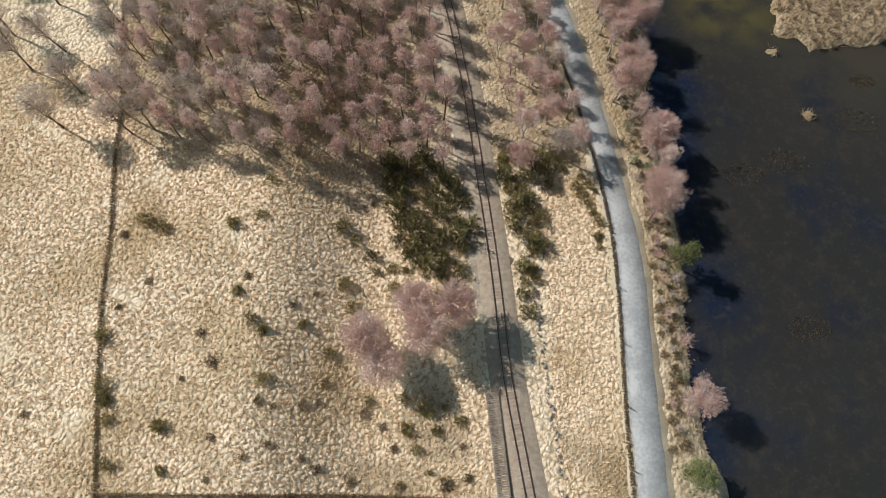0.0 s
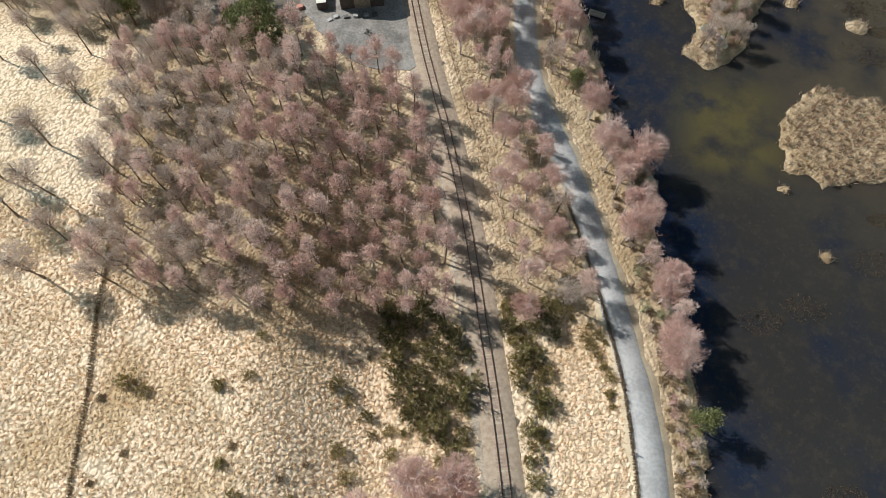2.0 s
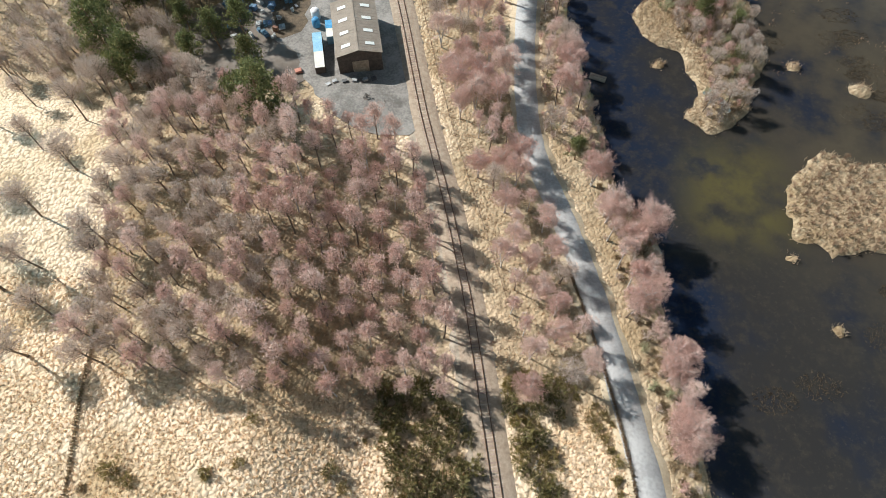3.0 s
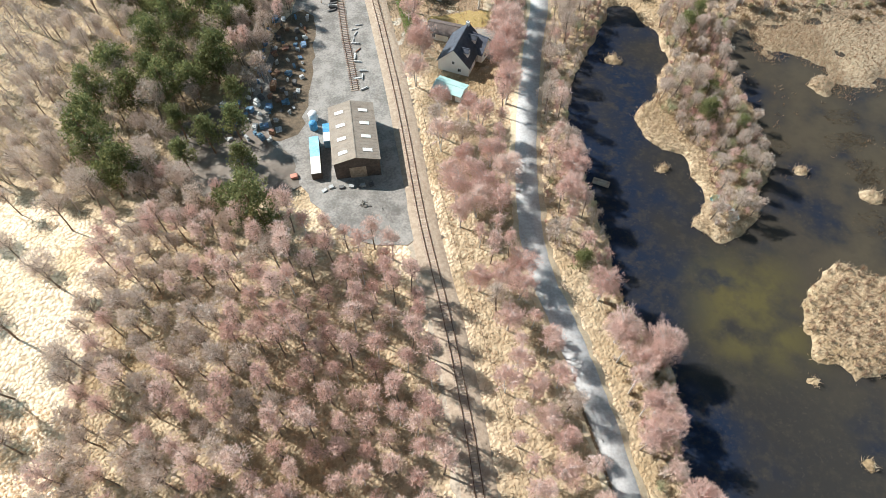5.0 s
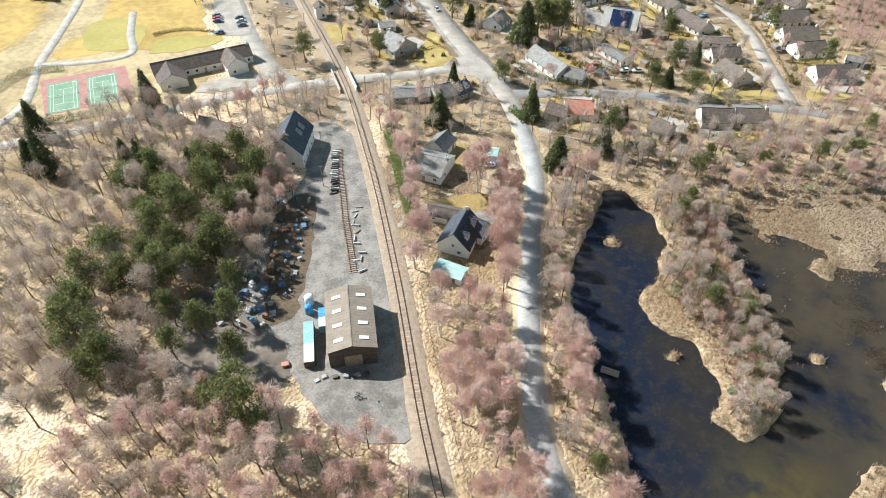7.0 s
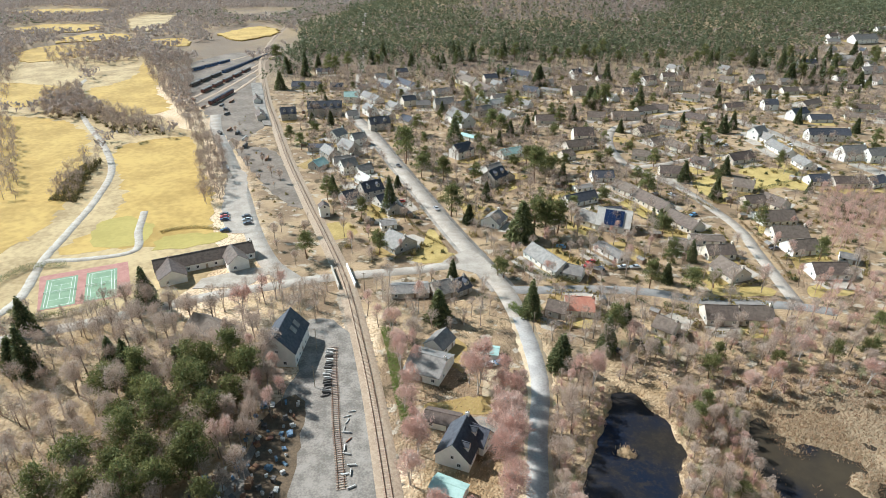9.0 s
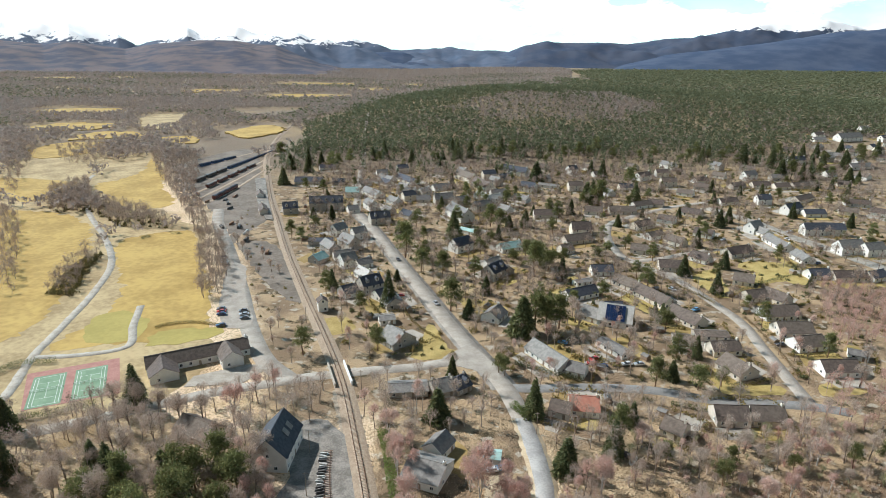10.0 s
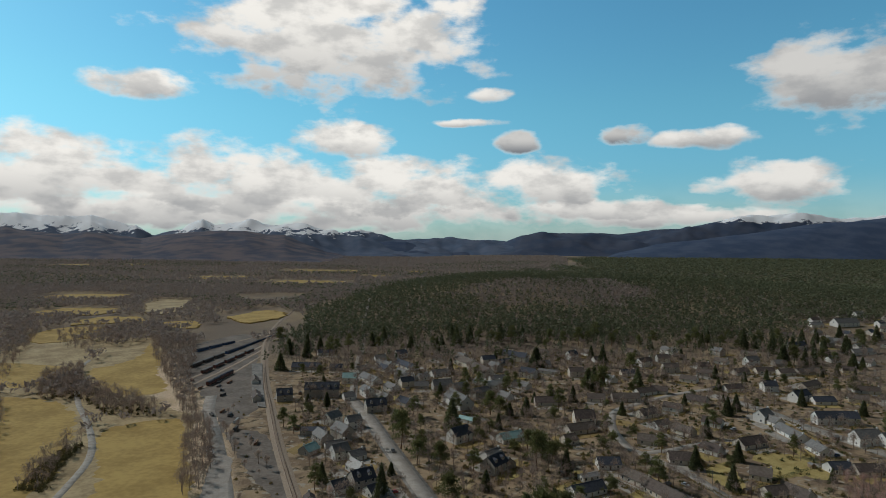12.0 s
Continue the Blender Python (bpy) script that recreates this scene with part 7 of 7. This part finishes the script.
hedge([(-152, 244), (-140, 241), (-120, 250)], 1.2, 2.6, SPRUCE, "dark screen along the tennis courts", 2200)
hedge([(80, 254), (92, 249)], 1.5, 1.6, SPRUCE, "dark hedge beside the estate road", 900)
hedge([(112, 391), (126, 362), (133, 345)], 1.2, 1.3, GORSE, "low olive hedge along the estate road", 1500)
hedge([(-30, 366), (-14, 320), (0, 300)], 1.4, 1.4, GORSE, "low olive hedge along the main road", 1800)
hedge([(140, 330), (139, 300), (136, 275)], 1.2, 1.3, HEATHER, "brown beech hedge along the estate road", 1500)
hedge([(150, 360), (190, 384), (215, 392)], 1.6, 1.6, SPRUCE, "dark hedge between gardens", 1800)
for poly in ([(-8, 226), (4, 232), (8, 222), (6, 214)], [(-6, 199), (14, 203), (16, 197), (-2, 194)], [(-6, 300), (4, 294), (10, 288), (2, 285), (-8, 288)], [(27, 292), (44, 287), (48, 279), (34, 276)], [(6, 350), (24, 344), (30, 334), (12, 336)], [(160, 384), (186, 392), (188, 380), (166, 372)], [(120, 408), (140, 404), (138, 396), (122, 398)], [(112, 470), (122, 466), (120, 456), (111, 458)], [(140, 268), (150, 272), (156, 264), (138, 260)], [(100, 268), (122, 268), (124, 262), (104, 261)], [(150, 460), (162, 452), (156, 446), (146, 450)], [(-60, 320), (-46, 326), (-40, 312), (-52, 306)]):
    patch("lawn", poly, 0.06, LAWN, "small yellowish garden lawn", "lawn", 0.4, 2.0)
patch("gravel_court", [(-4, 188), (6, 194), (16, 192), (13, 180), (9, 186), (2, 190)], 0.07, GRAVEL, "pale gravel court between the houses", "drive", 0.2)
patch("drive", [(10, 196), (17, 200), (20, 214), (14, 228), (10, 226), (12, 212)], 0.06, SAND, "sandy drive beside the birches", "drive", 0.3)

# ---- the old timber platform beside the line ----
deck = new("timber_platform")
deck.matrix_basis = pose(10.2, 2.0, 0.0, 0, 0, 6)
plank_ = bpy.data.meshes.new("plank")
bm = boxed(-1.25, 1.25, -0.13, 0.13, 0, 0.09, 0.01)
bm.to_mesh(plank_)
bm.free()
skin(plank_, WOOD)
for k in range(44):
    under(new("plank", plank_), deck, pose(rnd.uniform(-0.05, 0.05), -9.5 + 0.42 * k, 0.72 + rnd.uniform(-0.015, 0.015), 0, 0, rnd.uniform(-1.2, 1.2)))
for s in (-1, 1):
    part("beam", boxed(s * 1.0 - 0.1, s * 1.0 + 0.1, -9.7, 8.9, 0.1, 0.72), WOOD, deck)
for k in range(7):
    for s in (-1, 1):
        part("leg", boxed(s * 1.0 - 0.09, s * 1.0 + 0.09, -0.09, 0.09, -0.4, 0.1), WOOD, deck, m=pose(0, -9.2 + 2.9 * k, 0))
tagged(deck, "weathered grey timber platform beside the railway", "platform")

# ---- loch things ----
raft = new("raft")
raft.matrix_basis = pose(38.3, 137.8, -1.1, 0, 0, -23)
for k in range(9):
    part("plank", boxed(-2.1, 2.1, -0.98 + 0.22 * k, -0.79 + 0.22 * k, 0.25, 0.32), WOOD, raft)
for s in (-1, 1):
    v, t = tube([(-2.1, s * 0.6, 0.05), (2.1, s * 0.6, 0.05)], (0.2, 0.2), 8)
    under(new("float", skin(fast_mesh("float", v, t), GREY_ROOF)), raft)
tagged(raft, "small weathered timber raft on the loch", "raft")


def rowing_boat(x, y, turn, material, label, size=1.0):
    e = new("rowing_boat")
    e.matrix_basis = pose(x, y, max(level(x, y), -1.1) + 0.02, 0, 0, turn) @ Matrix.Scale(size, 4)
    bm = bmesh.new()
    rows_ = []
    for k in range(9):
        t_ = k / 8
        w_ = 0.72 * math.sin(math.pi * min(0.97, 0.22 + 0.78 * t_)) ** 0.7
        x_ = -1.9 + 3.8 * t_
        rows_.append([bm.verts.new(q) for q in ((x_, -w_, 0.55), (x_, -w_ * 0.7, 0.12), (x_, 0, 0.0), (x_, w_ * 0.7, 0.12), (x_, w_, 0.55))])
    for a, b in zip(rows_, rows_[1:]):
        for k in range(4):
            bm.faces.new((a[k], a[k + 1], b[k + 1], b[k]))
    bm.faces.new(rows_[0])
    bmesh.ops.solidify(bm, geom=bm.faces[:], thickness=0.05)
    part("hull", bm, material, e)
    for x_ in (-1.0, 0.1, 1.0):
        part("thwart", boxed(x_ - 0.12, x_ + 0.12, -0.55, 0.55, 0.38, 0.42), WOOD, e)
    tagged(e, label, "boat")


rowing_boat(67.5, 128.0, 105, PAINT, "white rowing boat drawn up on the spit", 1.25)
rowing_boat(64.8, 132.5, 30, TEAL_ROOF, "upturned pale green boat in the reeds", 0.8)
rowing_boat(57.5, 222.5, 50, PAINT, "white boat lying beyond the loch's end", 1.3)

# ---- cars ----
CAR_PAINT = [mat("car_" + n_, a, b, 1.0, 0.3, 0.0, metal=0.2, spec=0.5) for n_, a, b in (("silver", (0.42, 0.43, 0.45), (0.48, 0.49, 0.5)), ("white", (0.75, 0.75, 0.74), (0.8, 0.8, 0.8)), ("navy", (0.03, 0.05, 0.12), (0.05, 0.07, 0.15)), ("red", (0.42, 0.03, 0.03), (0.5, 0.05, 0.04)), ("grey", (0.10, 0.10, 0.11), (0.14, 0.14, 0.15)), ("blue", (0.10, 0.28, 0.48), (0.14, 0.34, 0.55)))]
TYRE = mat("tyre", (0.03, 0.03, 0.03), (0.05, 0.05, 0.05), 3.0, 0.9, 0.2, 0.01)


def make_car(paint):
    e = new("car")
    bm = bmesh.new()
    prof = [(-2.1, 0.35), (-2.15, 0.75), (-1.5, 0.95), (-0.75, 1.0), (1.45, 1.02), (2.05, 0.9), (2.1, 0.35)]
    sides = [[bm.verts.new((x, s * (0.86 if z > 0.9 else 0.88), z)) for x, z in prof] for s in (-1, 1)]
    bm.faces.new(sides[0])
    bm.faces.new(sides[1][::-1])
    for k in range(len(prof)):
        j = (k + 1) % len(prof)
        bm.faces.new((sides[0][k], sides[1][k], sides[1][j], sides[0][j]))
    bmesh.ops.recalc_face_normals(bm, faces=bm.faces)
    part("body", bm, paint, e)
    bm = bmesh.new()
    low = [bm.verts.new(v_) for v_ in ((-0.95, -0.8, 1.0), (1.6, -0.8, 1.02), (1.6, 0.8, 1.02), (-0.95, 0.8, 1.0))]
    top = [bm.verts.new(v_) for v_ in ((-0.3, -0.62, 1.42), (1.15, -0.62, 1.44), (1.15, 0.62, 1.44), (-0.3, 0.62, 1.42))]
    for k in range(4):
        j = (k + 1) % 4
        bm.faces.new((low[k], low[j], top[j], top[k]))
    bmesh.ops.recalc_face_normals(bm, faces=bm.faces)
    part("glazing", bm, GLASS, e)
    part("roof", boxed(-0.32, 1.17, -0.64, 0.64, 1.41, 1.47, 0.02), paint, e)
    for x_ in (-1.35, 1.3):
        for s in (-1, 1):
            v_, t_ = tube([(x_, s * 0.72, 0.32), (x_, s * 0.92, 0.32)], (0.32, 0.32), 12)
            under(new("wheel", skin(fast_mesh("wheel", v_, t_), TYRE)), e)
    for s in (-1, 1):
        part("headlight", boxed(-2.17, -2.1, s * 0.62 - 0.16, s * 0.62 + 0.16, 0.6, 0.74), PAINT, e)
    return e


SHED_WALL = mat("brown_boards", (0.22, 0.15, 0.10), (0.34, 0.25, 0.18), 1.0, 0.9, 0.4, 0.01, vary=0.3)
small_shed = new("garden_shed")
part("wall", gable_walls(3.2, 2.4, 1.9, 0.6), SHED_WALL, small_shed)
part("roof", gable_roof(3.2, 2.4, 1.9, 0.6, 0.15, 0.08), GREY_ROOF, small_shed)
part("door", boxed(-0.4, 0.4, -1.24, -1.2, 0, 1.75), WOOD, small_shed)
tagged(small_shed, "small brown timber garden shed with a grey roof", "shed", "garden sheds")
for (x, y, l), a in list(zip(HOMES, TURNS))[::2]:
    side_ = rnd.choice((-1, 1))
    u, w = side_ * (l / 2 + 4), rnd.uniform(5, 9)
    sx, sy = x + math.cos(radians(a)) * u - math.sin(radians(a)) * w, y + math.sin(radians(a)) * u + math.cos(radians(a)) * w
    if y < 560 and road_clear(sx, sy):
        copy_thing(small_shed, pose(sx, sy, float(hill(sx, sy)), 0, 0, a + rnd.choice((0, 90))))

CARS = [make_car(p_) for p_ in CAR_PAINT]
NAMES = ["silver", "white", "dark blue", "red", "dark grey", "light blue"]
PARKED = [(-105, 332, 10, 4), (-104, 329, 10, 3), (-103, 326, 10, 2), (-91, 322, 15, 4), (-92.5, 326, 15, 0), (-94, 330, 15, 4), (-99, 314, 20, 2), (-128, 402, 20, 0), (-126, 398, 20, 1), (-124, 394, 20, 4), (-130, 407, 20, 2),
          (14, 217, 10, 1), (17, 218, 15, 5), (53, 228, -30, 0), (55, 225, -30, 4), (50, 300, -20, 5), (58, 283, 20, 3), (60, 286, 20, 3), (62, 280, 10, 2), (27, 331, 60, 1), (-27, 405, 110, 4), (-4, 341, 115, 0), (-22, 350, 20, 3), (-24, 346, 20, 4), (72, 282, 10, 1), (77, 282, 5, 1),
          (118, 362, 120, 0), (110, 372, 120, 4), (120, 336, 30, 5), (142, 300, 0, 4), (214, 430, 40, 5), (225, 452, 100, 1), (218, 405, 30, 2), (236, 470, 15, 0), (150, 420, 20, 3), (130, 490, 20, 4), (250, 430, 0, 1), (182, 450, 30, 0)]
for x, y, a, k in PARKED:
    tagged(copy_thing(CARS[k], pose(x, y, float(hill(x, y)) + 0.16, 0, 0, a)), f"{NAMES[k]} car parked on asphalt", "car", "parked cars")

# ---- the yard: sidings, stacked timber, scrap ----
def siding(pts, label, n_sleepers=True):
    line = smoothed(pts, 0.75)
    side = sideways(line)
    e = new("siding")
    z = np.full(len(line), 0.2)
    me_ = bpy.data.meshes.new("sleeper")
    bm = boxed(-1.3, 1.3, -0.13, 0.13, 0, 0.13, 0.01)
    bm.to_mesh(me_)
    bm.free()
    skin(me_, SLEEPER)
    for (x, y), s in zip(line, side):
        under(new("sleeper", me_), e, pose(x, y, 0.17, 0, 0, math.degrees(math.atan2(s[1], s[0])) + rnd.uniform(-1.5, 1.5)))
    for sign in (-1, 1):
        v_, t_ = tube(np.c_[line + side * 0.78 * sign, z + 0.18], [0.09] * len(line), 4)
        under(new("rail", skin(fast_mesh("rail", v_, t_), RAIL)), e)
    return tagged(e, label, "railway siding")


siding([(-35.5, 226), (-34.0, 215), (-31.6, 203), (-29.2, 190), (-26.5, 178), (-24.5, 168.5)], "disused rusty siding in the yard")


def pile(kind, x, y, turn, pieces, l, w, h, material, label, category):
    e = new(kind)
    e.matrix_basis = pose(x, y, 0.16, 0, 0, turn)
    me_ = bpy.data.meshes.new("piece")
    bm = boxed(-l / 2, l / 2, -w / 2, w / 2, 0, h, 0.015)
    bm.to_mesh(me_)
    bm.free()
    skin(me_, material)
    across_ = max(1, int(pieces**0.5))
    for k in range(pieces):
        under(new("piece", me_), e, pose(rnd.uniform(-0.3, 0.3), (k % across_) * w * 1.08, (k // across_) * h * 1.02, 0, 0, rnd.uniform(-4, 4)))
    return tagged(e, label, category)


SCRAP = [mat("scrap_" + n_, a, b, 1.5, 0.7, 0.3, 0.02, vary=0.3) for n_, a, b in (("pale", (0.40, 0.40, 0.38), (0.60, 0.60, 0.57)), ("blue", (0.07, 0.14, 0.23), (0.20, 0.31, 0.40)), ("rust", (0.20, 0.10, 0.06), (0.32, 0.18, 0.11)), ("dark", (0.07, 0.07, 0.07), (0.14, 0.13, 0.12)))]
SCRAP_NAMES = ["pale", "blue", "rusty", "dark"]
for k in range(20):
    pile("sleeper_stack", -36.6 + 0.13 * k + rnd.uniform(-0.3, 0.3), 224 - 1.15 * k, rnd.uniform(-10, 25), rnd.randint(3, 7), 2.2, 0.26, 0.22, SCRAP[rnd.choice((0, 0, 3))], "short stack of pale concrete sleepers in the yard", "stack")
for k in range(12):
    pile("rail_stack", -27.2 + 0.42 * k + rnd.uniform(-1.6, 1.6), 196 - 2.4 * k + rnd.uniform(-1, 1), rnd.uniform(-30, 110), rnd.randint(2, 5), 2.1, 0.24, 0.16, SCRAP[rnd.choice((0, 0, 2))], "loose lengths of rail and timber on gravel", "stack")
for x, y in scatter([(-52, 197), (-41, 200), (-39, 165), (-44, 150), (-58, 150), (-60, 168), (-53, 185)], 2.2, 51, None, 90):
    k = rnd.choice((0, 0, 1, 1, 2, 3))
    l = rnd.uniform(0.4, 1.6)
    pile("scrap_heap", x, y, rnd.uniform(0, 180), rnd.randint(2, 6), l, l * rnd.uniform(0.3, 0.8), rnd.uniform(0.15, 0.7), SCRAP[k], f"jumbled heap of {SCRAP_NAMES[k]} scrap and crates", "scrap heap")
for x, y in ((-25, 134.6), (-22.5, 134.9), (-20, 135.2), (-18, 135.5), (-27.5, 134.6), (-29, 133.5)):
    pile("crate", x, y, rnd.uniform(0, 40), 2, 1.2, 0.9, 0.6, SCRAP[rnd.choice((0, 3))], "small crates along the shed's gable", "crate")
pile("tarpaulin_heap", -36.8, 138.0, 20, 3, 1.6, 1.2, 0.4, RED_ROOF, "red tarpaulin over a low heap", "heap")


def spoil(x, y, r, h, seed, label):
    r_ = np.random.default_rng(seed)
    bm = bmesh.new()
    bmesh.ops.create_grid(bm, x_segments=22, y_segments=22, size=1.0)
    for v_ in bm.verts:
        d = v_.co.xy.length
        a = math.atan2(v_.co.y, v_.co.x)
        up = max(0.0, 1 - d * (1 + 0.25 * math.sin(3 * a + seed))) ** 0.8
        v_.co = Vector((v_.co.x * r, v_.co.y * r * 0.7, up * h * (1 + 0.25 * r_.normal()) - 0.05))
    ob = tagged(part("gravel_mound", bm, GRAVEL), label, "mound")
    ob.matrix_basis = pose(x, y, 0.1, 0, 0, 20 * seed)


spoil(-19.5, 129.0, 3.5, 1.5, 1, "heap of grey gravel in front of the shed")
spoil(-17.5, 124.5, 2.8, 1.1, 2, "low heap of grey gravel in the yard")
spoil(-24.0, 126.0, 3.0, 0.9, 3, "low heap of brown earth in the yard")
spoil(-15.0, 128.0, 2.5, 0.8, 4, "low heap of grey gravel in the yard")

for x, y in ((-176, 548), (-170, 536), (-181, 562), (-172, 560), (-188, 540), (-163, 520), (-148, 478), (-140, 470), (-152, 470), (-132, 458), (-126, 440), (-205, 566), (-214, 580), (-195, 530), (-112, 424), (-106, 416)):
    pile("timber_stack", x, y, rnd.uniform(60, 130), rnd.randint(6, 14), rnd.uniform(5, 9), 0.5, 0.45, rnd.choice((SCRAP[3], SCRAP[2], SCRAP[0])), "stack of old timber and scrap in the station yard", "stack")

# poles beside the road and line
def pole(x, y, h, arm, label):
    e = new("telegraph_pole")
    e.matrix_basis = pose(x, y, float(hill(x, y)))
    v_, t_ = tube([(0, 0, -0.3), (0, 0, h)], (0.14, 0.09), 7)
    under(new("pole", skin(fast_mesh("pole", v_, t_), WOOD)), e)
    if arm:
        part("cross_arm", boxed(-0.8, 0.8, -0.06, 0.06, h - 0.5, h - 0.38), WOOD, e)
    tagged(e, label, "pole", "poles")


for x, y in ((-38, 206), (-41, 225), (-30, 262), (-62, 318), (20, 300), (3, 334), (-24, 414), (30, 236), (137, 292), (131, 362)):
    pole(x, y, 8.0, True, "tall wooden telegraph pole")
for x, y in ((34.7, -3), (34.9, 8), (34.9, 20), (34.9, 31)):
    pole(x, y, 1.4, False, "short wooden marker post by the lane")

# ---- sleepers of the running line: the nearest singly, the rest in one ----
sleeper = bpy.data.meshes.new("sleeper")
bm = boxed(-1.32, 1.32, -0.14, 0.14, 0, 0.15, 0.012)
bm.to_mesh(sleeper)
bm.free()
skin(sleeper, SLEEPER)
first = [k for k in range(len(track)) if -10 < track[k, 1] < 196][:300]
for k in first:
    x, y = track[k]
    under(new("sleeper", sleeper), trackbed, pose(x, y, BED[k] - 0.11, 0, 0, math.degrees(math.atan2(across[k, 1], across[k, 0])) + rnd.uniform(-0.8, 0.8)))
later = [k for k in range(first[-1] + 1, len(track)) if track[k, 1] < 620]
verts, faces = [], []
for k in later:
    c, s, z = track[k], across[k], BED[k] - 0.11
    d = np.array([s[1], -s[0]])
    n = len(verts)
    for h in (0.0, 0.15):
        verts += [(*(c + s * a * 1.32 + d * b * 0.14), z + h) for a, b in ((-1, -1), (1, -1), (1, 1), (-1, 1))]
    faces += [(n + a, n + b, n + c_, n + d_) for a, b, c_, d_ in ((4, 5, 6, 7), (0, 1, 5, 4), (1, 2, 6, 5), (2, 3, 7, 6), (3, 0, 4, 7))]
rest = tagged(new("sleepers", skin(fast_mesh("sleepers", verts, faces), SLEEPER)), kind="stuff")
under(rest, trackbed)

# the patterns from which the plants were copied are not part of the place
for src in [small_shed] + BIRCHES + GREYS + PINES + SPRUCES + GORSES + HEATHS + JUNIPERS + CARS:
    for o in (*src.children_recursive, src):
        bpy.data.objects.remove(o)
